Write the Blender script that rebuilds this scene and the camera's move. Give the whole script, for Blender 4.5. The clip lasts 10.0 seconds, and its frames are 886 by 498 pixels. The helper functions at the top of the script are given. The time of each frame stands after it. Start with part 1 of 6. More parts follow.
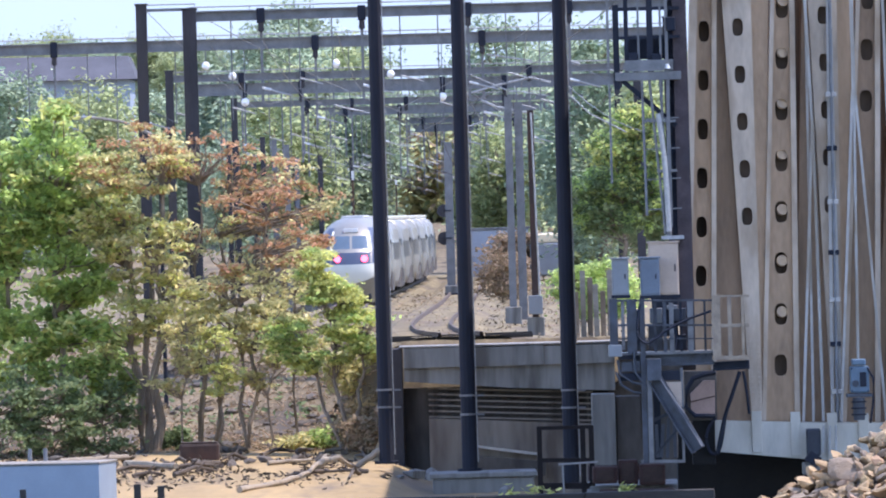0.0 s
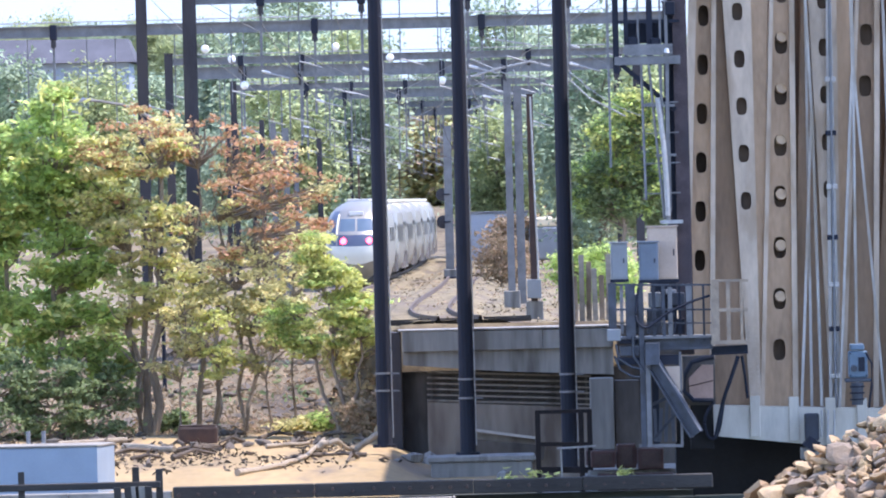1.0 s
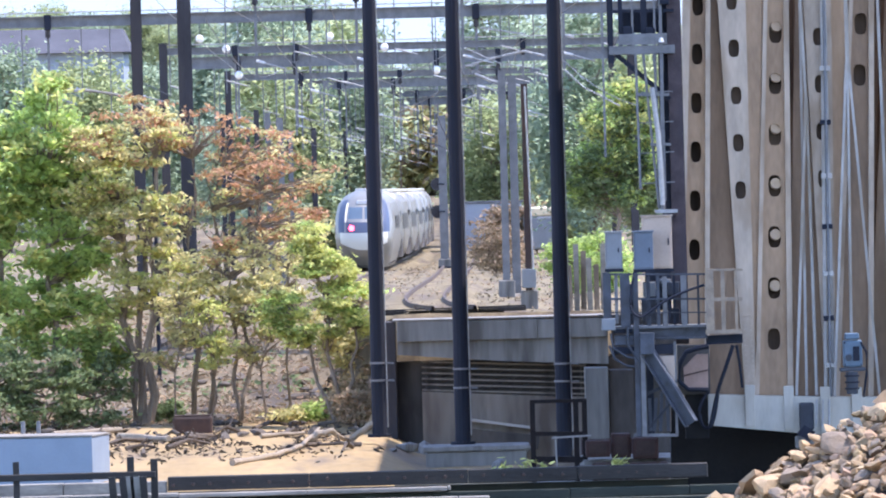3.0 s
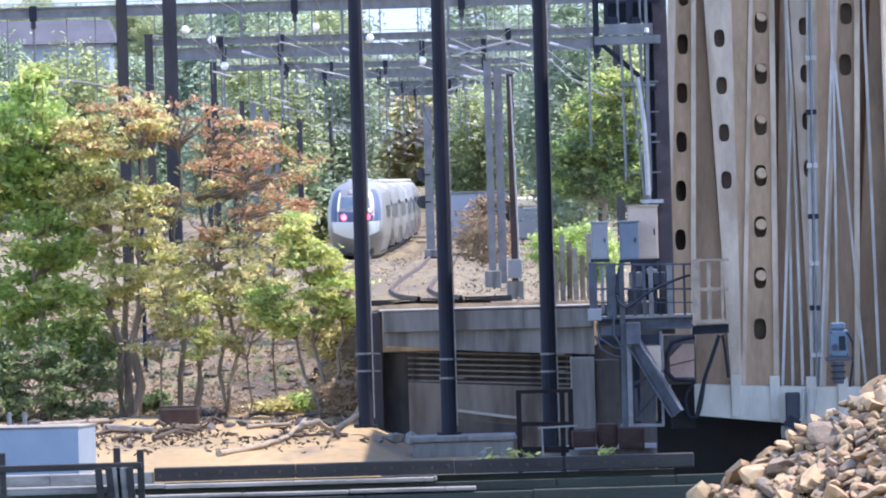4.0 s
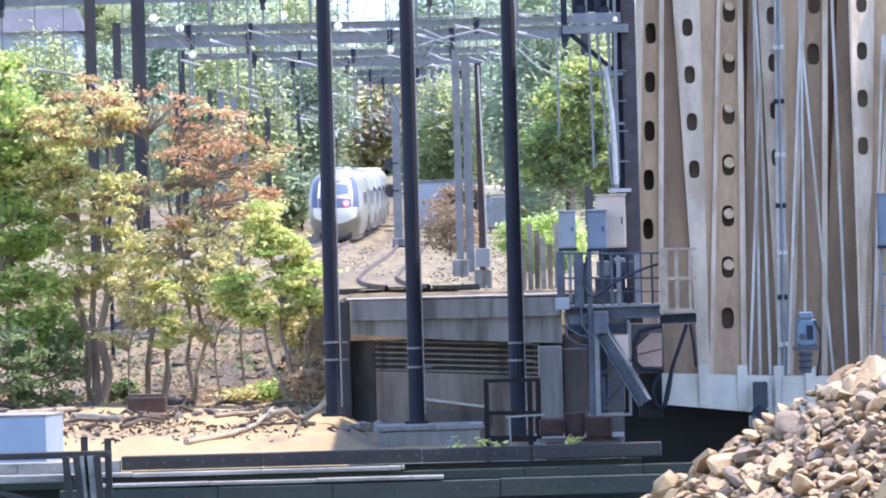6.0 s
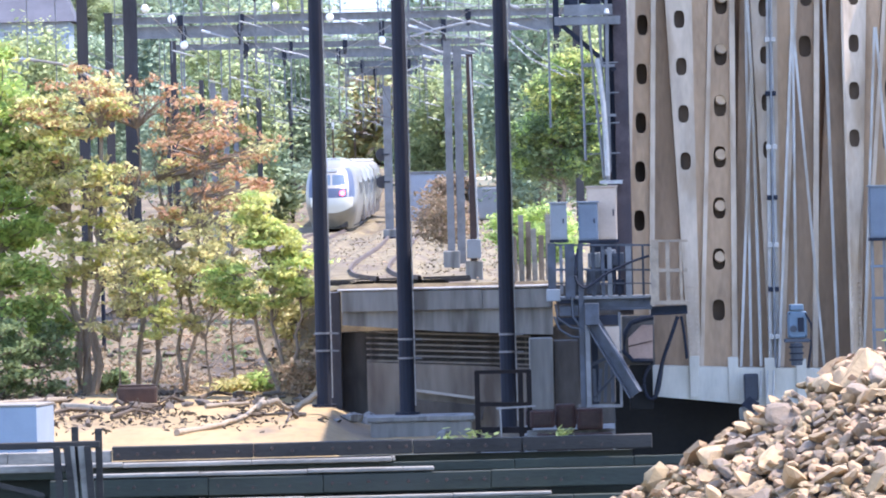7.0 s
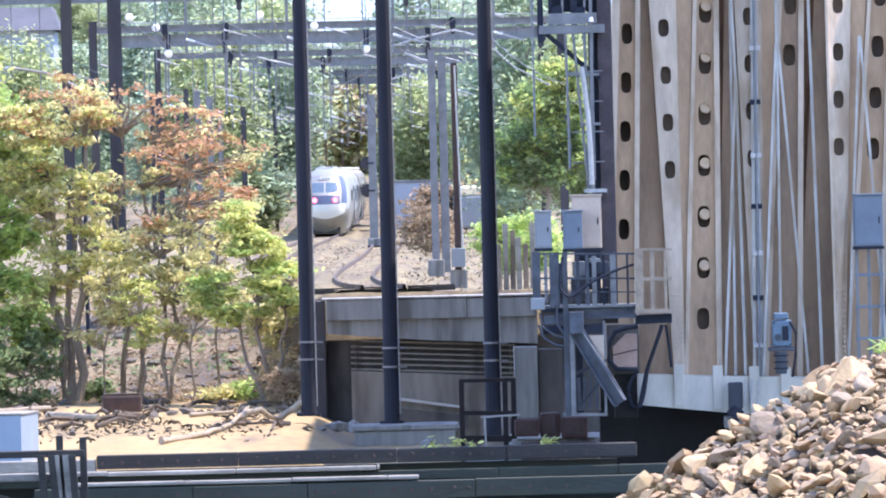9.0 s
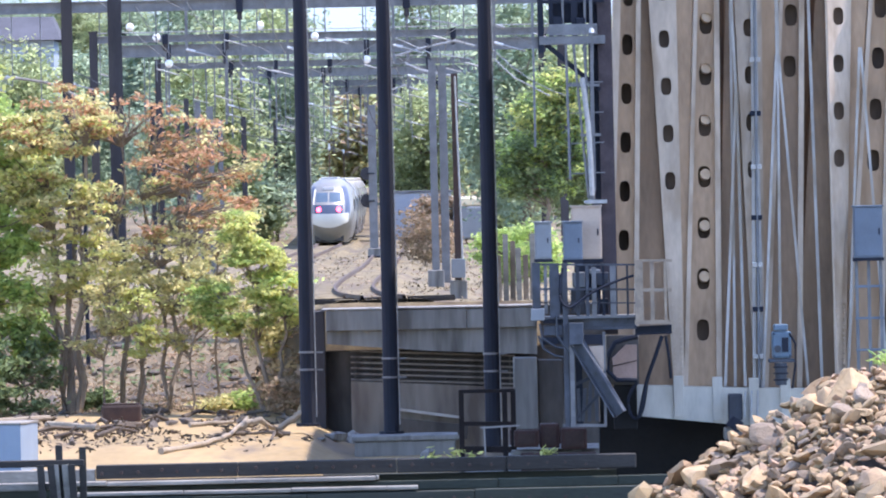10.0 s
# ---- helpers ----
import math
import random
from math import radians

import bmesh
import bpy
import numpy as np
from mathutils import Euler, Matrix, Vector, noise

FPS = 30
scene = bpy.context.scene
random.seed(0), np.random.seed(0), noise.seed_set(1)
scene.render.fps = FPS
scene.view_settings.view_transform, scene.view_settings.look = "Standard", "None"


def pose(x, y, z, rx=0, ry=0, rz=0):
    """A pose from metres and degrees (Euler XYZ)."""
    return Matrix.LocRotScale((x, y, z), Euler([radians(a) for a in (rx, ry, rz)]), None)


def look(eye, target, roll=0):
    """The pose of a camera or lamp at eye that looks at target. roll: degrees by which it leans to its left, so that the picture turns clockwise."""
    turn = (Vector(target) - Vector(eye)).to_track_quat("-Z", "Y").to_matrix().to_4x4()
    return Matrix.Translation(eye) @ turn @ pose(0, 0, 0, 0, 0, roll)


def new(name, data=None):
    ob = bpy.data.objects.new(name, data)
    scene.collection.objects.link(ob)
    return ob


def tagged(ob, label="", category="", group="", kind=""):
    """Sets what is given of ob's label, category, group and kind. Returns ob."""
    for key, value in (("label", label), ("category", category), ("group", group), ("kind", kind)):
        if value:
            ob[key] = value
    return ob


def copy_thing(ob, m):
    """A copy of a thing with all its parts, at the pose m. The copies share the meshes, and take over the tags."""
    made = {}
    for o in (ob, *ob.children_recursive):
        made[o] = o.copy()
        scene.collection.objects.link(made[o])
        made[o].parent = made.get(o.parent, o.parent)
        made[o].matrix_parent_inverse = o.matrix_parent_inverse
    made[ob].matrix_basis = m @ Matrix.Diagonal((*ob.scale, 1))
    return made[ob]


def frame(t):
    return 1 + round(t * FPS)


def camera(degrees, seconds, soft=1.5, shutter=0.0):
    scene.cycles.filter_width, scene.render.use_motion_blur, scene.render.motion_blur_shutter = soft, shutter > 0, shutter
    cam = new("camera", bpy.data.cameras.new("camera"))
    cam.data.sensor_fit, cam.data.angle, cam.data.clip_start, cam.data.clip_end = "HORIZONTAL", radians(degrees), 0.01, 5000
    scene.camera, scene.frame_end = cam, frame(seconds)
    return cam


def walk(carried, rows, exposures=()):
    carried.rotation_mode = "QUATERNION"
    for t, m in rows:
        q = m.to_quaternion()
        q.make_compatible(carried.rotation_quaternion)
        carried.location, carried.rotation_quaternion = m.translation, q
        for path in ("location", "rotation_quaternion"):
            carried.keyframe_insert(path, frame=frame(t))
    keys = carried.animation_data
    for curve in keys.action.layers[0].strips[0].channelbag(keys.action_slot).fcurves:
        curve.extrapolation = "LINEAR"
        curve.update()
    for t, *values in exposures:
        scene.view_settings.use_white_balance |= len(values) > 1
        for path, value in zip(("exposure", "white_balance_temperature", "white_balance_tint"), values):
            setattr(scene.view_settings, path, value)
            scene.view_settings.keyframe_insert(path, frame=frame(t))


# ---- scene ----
# ---------------------------------------------------------------- camera
EYE = 9.6
cam = camera(6.0, 10.0, soft=2.0)
ROWS = [
    (0.0, 0.0, -0.2279, 1.620), (0.5, -0.0054, -0.2925, 1.547), (1.0, -0.0072, -0.3385, 1.459),
    (1.5, -0.0100, -0.3372, 1.411), (2.0, 0.0010, -0.3365, 1.399), (2.5, 0.0053, -0.3645, 1.451),
    (4.0, -0.1400, -0.4770, 1.617), (4.5, -0.2027, -0.5011, 1.573), (5.0, -0.2601, -0.5518, 1.623),
    (5.5, -0.3198, -0.5255, 1.625), (6.0, -0.3580, -0.5587, 1.546), (7.5, -0.4287, -0.6272, 1.367),
    (8.0, -0.4772, -0.6122, 1.413), (8.5, -0.5056, -0.5946, 1.460), (9.0, -0.5216, -0.5633, 1.406),
    (9.5, -0.5231, -0.5409, 1.360), (10.0, -0.5204, -0.4917, 1.266),
]
EXPOSURES = [(0.0, 1.53), (0.5, 1.56), (1.0, 1.84), (2.5, 1.82), (4.0, 1.81), (4.5, 1.87), (5.0, 2.05), (5.5, 2.14), (7.5, 2.13), (9.0, 2.12), (9.5, 1.83), (10.0, 1.83)]
walk(cam, [(t, pose(0, 0, EYE, 90 + pitch, roll, yaw)) for t, yaw, pitch, roll in ROWS], [(t, e + 0.22, 6450, 24) for t, e in EXPOSURES])

# ---------------------------------------------------------------- daylight
SUN_AZ, SUN_EL = 79.0, 62.0
world = bpy.data.worlds.new("sky")
scene.world = world
world.use_nodes = True
sky = world.node_tree.nodes.new("ShaderNodeTexSky")
sky.sky_type, sky.sun_disc = "NISHITA", False
sky.sun_elevation, sky.sun_rotation = radians(SUN_EL), radians(SUN_AZ)
sky.dust_density, sky.air_density, sky.ozone_density, sky.altitude = 0.5, 1.0, 2.2, 1000.0
background = world.node_tree.nodes["Background"]
background.inputs["Strength"].default_value = 0.15
world.node_tree.links.new(sky.outputs[0], background.inputs[0])
sun = new("sun", bpy.data.lights.new("sun", "SUN"))
sun.data.energy, sun.data.angle, sun.data.color = 2.1, radians(0.6), (1.0, 0.97, 0.92)
to_sun = Vector((math.sin(radians(SUN_AZ)) * math.cos(radians(SUN_EL)), math.cos(radians(SUN_AZ)) * math.cos(radians(SUN_EL)), math.sin(radians(SUN_EL))))
sun.matrix_world = look(to_sun * 300, (0, 0, 0))


# ---------------------------------------------------------------- materials
def mat(name, base, rough=0.7, metal=0.0, var=0.3, scale=2.0, bump=0.15, stain=None, stain_scale=0.5, random_var=0.0, stretch=(1, 1, 1), island=0.0, sheer=0.0):
    m = bpy.data.materials.new(name)
    m.use_nodes = True
    nt = m.node_tree
    n, l = nt.nodes, nt.links
    p = n["Principled BSDF"]
    p.inputs["Roughness"].default_value, p.inputs["Metallic"].default_value = rough, metal
    co = n.new("ShaderNodeTexCoord")
    mp = n.new("ShaderNodeMapping")
    mp.inputs["Scale"].default_value = stretch
    l.new(co.outputs["Object"], mp.inputs[0])
    na, nb = n.new("ShaderNodeTexNoise"), n.new("ShaderNodeTexNoise")
    na.inputs["Scale"].default_value, nb.inputs["Scale"].default_value = scale, scale * 9
    na.inputs["Detail"].default_value = nb.inputs["Detail"].default_value = 4
    for node in (na, nb):
        l.new(mp.outputs[0], node.inputs["Vector"])
    add = n.new("ShaderNodeMath")
    add.operation = "MULTIPLY_ADD"
    add.inputs[1].default_value = 0.45
    l.new(nb.outputs["Fac"], add.inputs[0])
    l.new(na.outputs["Fac"], add.inputs[2])
    ramp = n.new("ShaderNodeValToRGB")
    ramp.color_ramp.elements[0].position, ramp.color_ramp.elements[1].position = 0.42, 1.02
    ramp.color_ramp.elements[0].color = (*[max(0, c * (1 - var)) for c in base], 1)
    ramp.color_ramp.elements[1].color = (*[min(0.95, c * (1 + var)) for c in base], 1)
    l.new(add.outputs[0], ramp.inputs[0])
    col = ramp.outputs[0]
    if stain:
        ns = n.new("ShaderNodeTexNoise")
        ns.inputs["Scale"].default_value, ns.inputs["Detail"].default_value = stain_scale, 6
        l.new(mp.outputs[0], ns.inputs["Vector"])
        rs = n.new("ShaderNodeValToRGB")
        rs.color_ramp.elements[0].position, rs.color_ramp.elements[1].position = 0.5, 0.68
        l.new(ns.outputs["Fac"], rs.inputs[0])
        mx = n.new("ShaderNodeMix")
        mx.data_type = "RGBA"
        l.new(rs.outputs[0], mx.inputs[0])
        l.new(col, mx.inputs[6])
        mx.inputs[7].default_value = (*stain, 1)
        col = mx.outputs[2]
    if random_var or island:
        src = n.new("ShaderNodeObjectInfo").outputs["Random"] if random_var else n.new("ShaderNodeNewGeometry").outputs["Random Per Island"]
        amount = random_var or island
        mr = n.new("ShaderNodeMapRange")
        mr.inputs[3].default_value, mr.inputs[4].default_value = 1 - amount, 1 + amount
        l.new(src, mr.inputs[0])
        hs = n.new("ShaderNodeHueSaturation")
        l.new(mr.outputs[0], hs.inputs["Value"])
        if island:
            hr = n.new("ShaderNodeMapRange")
            hr.inputs[3].default_value, hr.inputs[4].default_value = 0.5 + 0.05 * island, 0.5 - 0.05 * island
            l.new(src, hr.inputs[0])
            l.new(hr.outputs[0], hs.inputs["Hue"])
        l.new(col, hs.inputs["Color"])
        col = hs.outputs[0]
    l.new(col, p.inputs["Base Color"])
    if bump:
        bp = n.new("ShaderNodeBump")
        bp.inputs["Strength"].default_value, bp.inputs["Distance"].default_value = bump, 0.05
        l.new(nb.outputs["Fac"], bp.inputs["Height"])
        l.new(bp.outputs[0], p.inputs["Normal"])
    if sheer:
        p.inputs["Specular IOR Level"].default_value = 0.2
        tr = n.new("ShaderNodeBsdfTranslucent")
        l.new(col, tr.inputs[0])
        mix = n.new("ShaderNodeMixShader")
        mix.inputs[0].default_value = sheer
        l.new(p.outputs[0], mix.inputs[1])
        l.new(tr.outputs[0], mix.inputs[2])
        l.new(mix.outputs[0], n["Material Output"].inputs[0])
    return m


def glow(name, colour, strength):
    m = bpy.data.materials.new(name)
    m.use_nodes = True
    p = m.node_tree.nodes["Principled BSDF"]
    p.inputs["Base Color"].default_value = (*colour, 1)
    p.inputs["Emission Color"].default_value = (*colour, 1)
    p.inputs["Emission Strength"].default_value = strength
    return m


SAND = mat("sand", (0.30, 0.21, 0.095), 0.95, var=0.3, scale=0.35, bump=0.4, stain=(0.17, 0.125, 0.075), stain_scale=0.6, stretch=(1, 0.18, 1))
WATER = mat("river_water", (0.018, 0.03, 0.026), 0.12, var=0.3, scale=0.6, bump=0.5)
CONCRETE = mat("weathered_concrete", (0.215, 0.212, 0.195), 0.9, var=0.3, scale=0.8, bump=0.25, stain=(0.095, 0.09, 0.08), stain_scale=1.3, stretch=(1, 1, 0.14))
CONCRETE_PALE = mat("pale_concrete", (0.42, 0.40, 0.36), 0.9, var=0.25, scale=1.0, bump=0.25, stain=(0.25, 0.24, 0.21))
DARK_STEEL = mat("dark_steel", (0.006, 0.0095, 0.020), 0.85, var=0.4, scale=3, bump=0.1, stain=(0.012, 0.015, 0.025), stain_scale=1.2, stretch=(1, 1, 0.2))
GREY_STEEL = mat("grey_steel", (0.145, 0.148, 0.15), 0.6, var=0.35, scale=2, bump=0.1)
POST_STEEL = mat("sooty_brown_post_steel", (0.034, 0.031, 0.034), 0.8, var=0.45, scale=2, bump=0.15, stain=(0.05, 0.04, 0.036), stretch=(1, 1, 0.2))
RUST_STEEL = mat("rusty_dark_steel", (0.05, 0.031, 0.025), 0.85, var=0.45, scale=2, bump=0.2, stain=(0.085, 0.04, 0.025))
GALVANISED = mat("galvanised_steel", (0.33, 0.33, 0.32), 0.5, 0.25, var=0.2, scale=6, bump=0.05)
LEAF_TAN = mat("tan_bridge_paint", (0.40, 0.265, 0.16), 0.75, var=0.34, scale=0.9, bump=0.15, stain=(0.33, 0.215, 0.125), stain_scale=0.9, stretch=(1, 1, 0.3))
LEAF_BROWN = mat("brown_bridge_paint", (0.27, 0.178, 0.11), 0.8, var=0.35, scale=0.9, bump=0.15, stain=(0.235, 0.15, 0.09), stain_scale=0.8, stretch=(1, 1, 0.3))
LEAF_GREY = mat("pale_grey_bridge_paint", (0.47, 0.375, 0.28), 0.7, var=0.32, scale=0.8, bump=0.12, stain=(0.33, 0.235, 0.15), stain_scale=1.1, stretch=(1, 1, 0.3))
GIRDER_PALE = mat("pale_green_grey_girder_paint", (0.49, 0.465, 0.395), 0.7, var=0.18, scale=1.0, bump=0.1, stain=(0.38, 0.35, 0.29), stain_scale=1.0, stretch=(1, 1, 0.3))
BALLAST = mat("ballast", (0.165, 0.13, 0.066), 0.95, var=0.5, scale=1.3, bump=0.6, stain=(0.115, 0.085, 0.055), stain_scale=0.9, stretch=(1, 0.14, 1))
EARTH = mat("dry_earth", (0.15, 0.118, 0.07), 0.95, var=0.5, scale=0.8, bump=0.6, stain=(0.07, 0.056, 0.042), stain_scale=0.7, stretch=(1, 0.3, 1))
RAIL = mat("rusty_rail_steel", (0.075, 0.052, 0.038), 0.8, 0.0, var=0.3)
TIMBER = mat("weathered_timber", (0.03, 0.027, 0.023), 0.9, var=0.4, scale=1.5, bump=0.4, stain=(0.05, 0.045, 0.04), stretch=(0.3, 1, 1))
TIMBER_GREEN = mat("algae_green_timber", (0.024, 0.031, 0.021), 0.8, var=0.4, scale=1.2, bump=0.4, stain=(0.03, 0.035, 0.028), stretch=(0.3, 1, 1))
TIMBER_PALE = mat("bleached_timber", (0.21, 0.195, 0.165), 0.9, var=0.5, scale=1.5, bump=0.3, stretch=(0.3, 1, 1))
BOX_GREY = mat("grey_cabinet_paint", (0.2, 0.215, 0.225), 0.55, var=0.12, scale=1.5, bump=0.05)
BOX_BLUE = mat("blue_grey_cabinet_paint", (0.115, 0.145, 0.18), 0.55, var=0.15, scale=1.5, bump=0.05)
BOX_TAN = mat("tan_cabinet_paint", (0.44, 0.34, 0.26), 0.7, var=0.12, scale=1.5, bump=0.08)
BRIGHT_BLUE = mat("bright_blue_machine_paint", (0.095, 0.15, 0.20), 0.5, var=0.2, scale=3, bump=0.05)
SHED_WHITE = mat("white_painted_sheet", (0.235, 0.29, 0.345), 0.6, var=0.08, scale=1.2, bump=0.05)
DARK_TAN = mat("stained_tan_wall", (0.215, 0.188, 0.155), 0.9, var=0.35, scale=0.8, bump=0.3, stain=(0.10, 0.08, 0.065), stain_scale=0.9, stretch=(1, 1, 0.2))
# wall colour darkened to carry the shade under the bridge deck
DARK_WALL = mat("shade_dark_wall", (0.08, 0.072, 0.063), 0.9, var=0.4, scale=0.8, bump=0.3, stain=(0.035, 0.031, 0.028), stain_scale=0.7, stretch=(1, 1, 0.3))
BAR_PAINT = mat("pale_blue_grey_bar_paint", (0.39, 0.37, 0.335), 0.65, var=0.3, scale=1.5, bump=0.1, stain=(0.27, 0.225, 0.17), stain_scale=1.2, stretch=(1, 1, 0.3))
# cream colour for the sunlit patches in the span's access holes
HOLE_SUN_CREAM = mat("cream_sunlit_patch", (0.47, 0.33, 0.20), 0.6, var=0.15, scale=3, bump=0.05)
# near-black colour takes the place of shade in the pit
PIT_BLACK = mat("shade_black_concrete", (0.008, 0.0075, 0.007), 1.0, var=0.4, scale=0.8, bump=0.3)
# darker brown holds grime plus the shade deep between the flanges
RECESS_BROWN = mat("grimy_shaded_recess_paint", (0.19, 0.125, 0.08), 0.85, var=0.35, scale=0.9, bump=0.15, stain=(0.12, 0.08, 0.055), stain_scale=0.7, stretch=(1, 1, 0.25))
# inner plates coloured dark to give the shade inside the access holes
INNER_PLATE = mat("shade_dark_inner_plate", (0.11, 0.075, 0.05), 0.9, var=0.4, scale=0.9, bump=0.2, stain=(0.04, 0.03, 0.025), stretch=(1, 1, 0.3))
BRICK_RED = mat("dark_red_machine_casing", (0.055, 0.028, 0.023), 0.85, var=0.4, scale=2)
BARK = mat("grey_brown_bark", (0.22, 0.175, 0.13), 0.95, var=0.4, scale=3, bump=0.6, stretch=(1, 1, 0.3))
TRAIN_WHITE = mat("train_white_paint", (0.42, 0.43, 0.42), 0.35, var=0.06, scale=0.6, bump=0)
TRAIN_SILVER = mat("train_brushed_steel", (0.27, 0.265, 0.24), 0.45, 0.55, var=0.15, scale=0.7, bump=0.03, stain=(0.26, 0.245, 0.22), stain_scale=0.4)
TRAIN_BLUE = mat("train_blue_paint", (0.06, 0.08, 0.125), 0.35, var=0.1, bump=0)
TRAIN_GLASS = mat("train_dark_glass", (0.09, 0.13, 0.17), 0.08, var=0.1, bump=0)
TRAIN_UNDER = mat("train_underframe_grime", (0.05, 0.045, 0.04), 0.8, var=0.4)
TAIL_RED = glow("red_tail_lamp", (1.0, 0.05, 0.09), 4.0)
GLOBE_WHITE = mat("glossy_white_glaze", (0.85, 0.85, 0.83), 0.2, var=0.03, bump=0)
LAMP_WHITE = mat("white_porcelain", (0.62, 0.62, 0.6), 0.25, var=0.04, bump=0)


# ---------------------------------------------------------------- builders
def thing(name, loc, label, category, group="", kind=""):
    ob = new(name)
    ob.location = loc
    return tagged(ob, label, category, group, kind)


def mesh_of(bm, name, material, smooth=False):
    me = bpy.data.meshes.new(name)
    bmesh.ops.recalc_face_normals(bm, faces=bm.faces)
    bm.to_mesh(me)
    bm.free()
    me.materials.append(material)
    if smooth:
        me.polygons.foreach_set("use_smooth", [True] * len(me.polygons))
    return me


def part(name, bm, material, parent=None, label="", smooth=False):
    ob = new(name, mesh_of(bm, name, material, smooth))
    if parent:
        ob.parent = parent
    return tagged(ob, label)


def box(bm, x0, x1, y0, y1, z0, z1, bevel=0.0):
    made = bmesh.ops.create_cube(bm, size=1.0, matrix=Matrix.Translation(((x0 + x1) / 2, (y0 + y1) / 2, (z0 + z1) / 2)) @ Matrix.Diagonal((x1 - x0, y1 - y0, z1 - z0, 1)))
    if bevel:
        edges = list({e for v in made["verts"] for e in v.link_edges})
        bmesh.ops.bevel(bm, geom=edges, offset=bevel, segments=2, affect="EDGES", profile=0.5)
    return bm


def tube(bm, p0, p1, r0, r1=None, n=8, cap=True):
    p0, p1 = Vector(p0), Vector(p1)
    axis = p1 - p0
    turn = axis.to_track_quat("Z", "Y").to_matrix().to_4x4()
    bmesh.ops.create_cone(bm, cap_ends=cap, segments=n, radius1=r0, radius2=r0 if r1 is None else r1, depth=axis.length, matrix=Matrix.Translation((p0 + p1) / 2) @ turn)
    return bm


def bar(bm, p0, p1, w, h):
    """A rectangular bar from p0 to p1; w across, h along the up side."""
    p0, p1 = Vector(p0), Vector(p1)
    axis = p1 - p0
    turn = axis.to_track_quat("Y", "Z").to_matrix().to_4x4()
    bmesh.ops.create_cube(bm, size=1.0, matrix=Matrix.Translation((p0 + p1) / 2) @ turn @ Matrix.Diagonal((w, axis.length, h, 1)))
    return bm


def hbeam(bm, p0, p1, w, h, t=0.05):
    """A rolled steel section from p0 to p1, one closed profile with two flanges and a web."""
    p0, p1 = Vector(p0), Vector(p1)
    axis = p1 - p0
    mid = Matrix.Translation(p0) @ axis.to_track_quat("Y", "Z").to_matrix().to_4x4()
    a, c, e = w / 2, h / 2, t / 2
    prof = [(-a, -c), (a, -c), (a, -c + t), (e, -c + t), (e, c - t), (a, c - t), (a, c), (-a, c), (-a, c - t), (-e, c - t), (-e, -c + t), (-a, -c + t)]
    ends = [[bm.verts.new(mid @ Vector((x, y, z))) for x, z in prof] for y in (0, axis.length)]
    for i in range(12):
        j = (i + 1) % 12
        bm.faces.new((ends[0][i], ends[0][j], ends[1][j], ends[1][i]))
    bm.faces.new(ends[0]), bm.faces.new(ends[1])
    return bm


def B():
    return bmesh.new()


def ease(t):
    t = min(1.0, max(0.0, t))
    return t * t * (3 - 2 * t)


# ---------------------------------------------------------------- ground and water
WATER_Z, RAIL_Z = -1.2, 5.4


def ground_z(x, y):
    if y < 150:
        return 8.0 - 9.8 * ease((y - 12) / 110)
    low = -1.8 + (0.55 + 1.8) * ease((y - 266.5) / 2.0) * (0.7 + 0.3 * ease((-0.4 - x) / 2.2)) * ease((3.5 - x) / 1.0 + 0.2)
    low += max(0.0, min(1.0, (y - 268) / 60)) * 0.75
    up = max(ease((y - 322) / 22), ease((x + 2.7) / 1.0) * ease((y - 302.3) / 0.7), ease((x + 5.4) / 3.8) * ease((y - 311) / 5))
    z = low + (5.05 - low) * up
    if y > 560:
        hill = ease((y - 560) / 380)
        z += hill * (7 + 9 * ease((-x - 6) / 30))
    return z + 0.10 * noise.noise((x * 0.3, y * 0.12, 0)) + 0.05 * noise.noise((x * 1.1, y * 0.5, 3))


def make_ground():
    xs = [-3000, -1200, -500, -200, -90, -60] + [-44 + 1.0 * i for i in range(72)] + [32, 40, 60, 100, 250, 600, 1400, 3000]
    xs = sorted(set(xs + [-22 + 0.4 * i for i in range(70)]))
    ys = [-400, -100, 0, 10] + [20 + 10 * i for i in range(13)] + [150, 200, 240, 260, 264] + [266 + 0.4 * i for i in range(12)] + [271 + 0.8 * i for i in range(38)]
    ys += [301.6, 302.0, 302.3, 302.6, 303.0, 304] + [305 + 1.0 * i for i in range(45)] + [352 + 6 * i for i in range(36)] + [580 + 25 * i for i in range(16)] + [1050, 1300, 1800, 2500, 4000]
    verts = [(x, y, ground_z(x, y)) for y in ys for x in xs]
    w = len(xs)
    faces = [(j * w + i, j * w + i + 1, (j + 1) * w + i + 1, (j + 1) * w + i) for j in range(len(ys) - 1) for i in range(w - 1)]
    me = bpy.data.meshes.new("ground")
    me.from_pydata(verts, [], faces)
    me.polygons.foreach_set("use_smooth", [True] * len(me.polygons))
    me.materials.append(SAND)
    me.materials.append(BALLAST)
    me.materials.append(EARTH)
    for p in me.polygons:
        if p.center[1] > 318 or (p.center[1] > 302 and p.center[2] > 3):
            p.material_index = 1 if p.center[2] > 4.4 and p.center[1] < 600 else 2
    tagged(new("ground", me), "pale sandy river shore rising to a dry embankment", "ground", kind="structure")


make_ground()
wm = B()
bmesh.ops.create_grid(wm, x_segments=4, y_segments=4, size=1.0, matrix=Matrix.Translation((0, 190, WATER_Z)) @ Matrix.Diagonal((2500, 112, 1, 1)))
tagged(part("water", wm, WATER), "dark green tidal river water at low tide", "water", kind="structure")


sb = B()
sb.faces.new([sb.verts.new(v) for v in ((-700, 1700, -20), (700, 1700, -20), (700, 1700, 260), (-700, 1700, 260))])
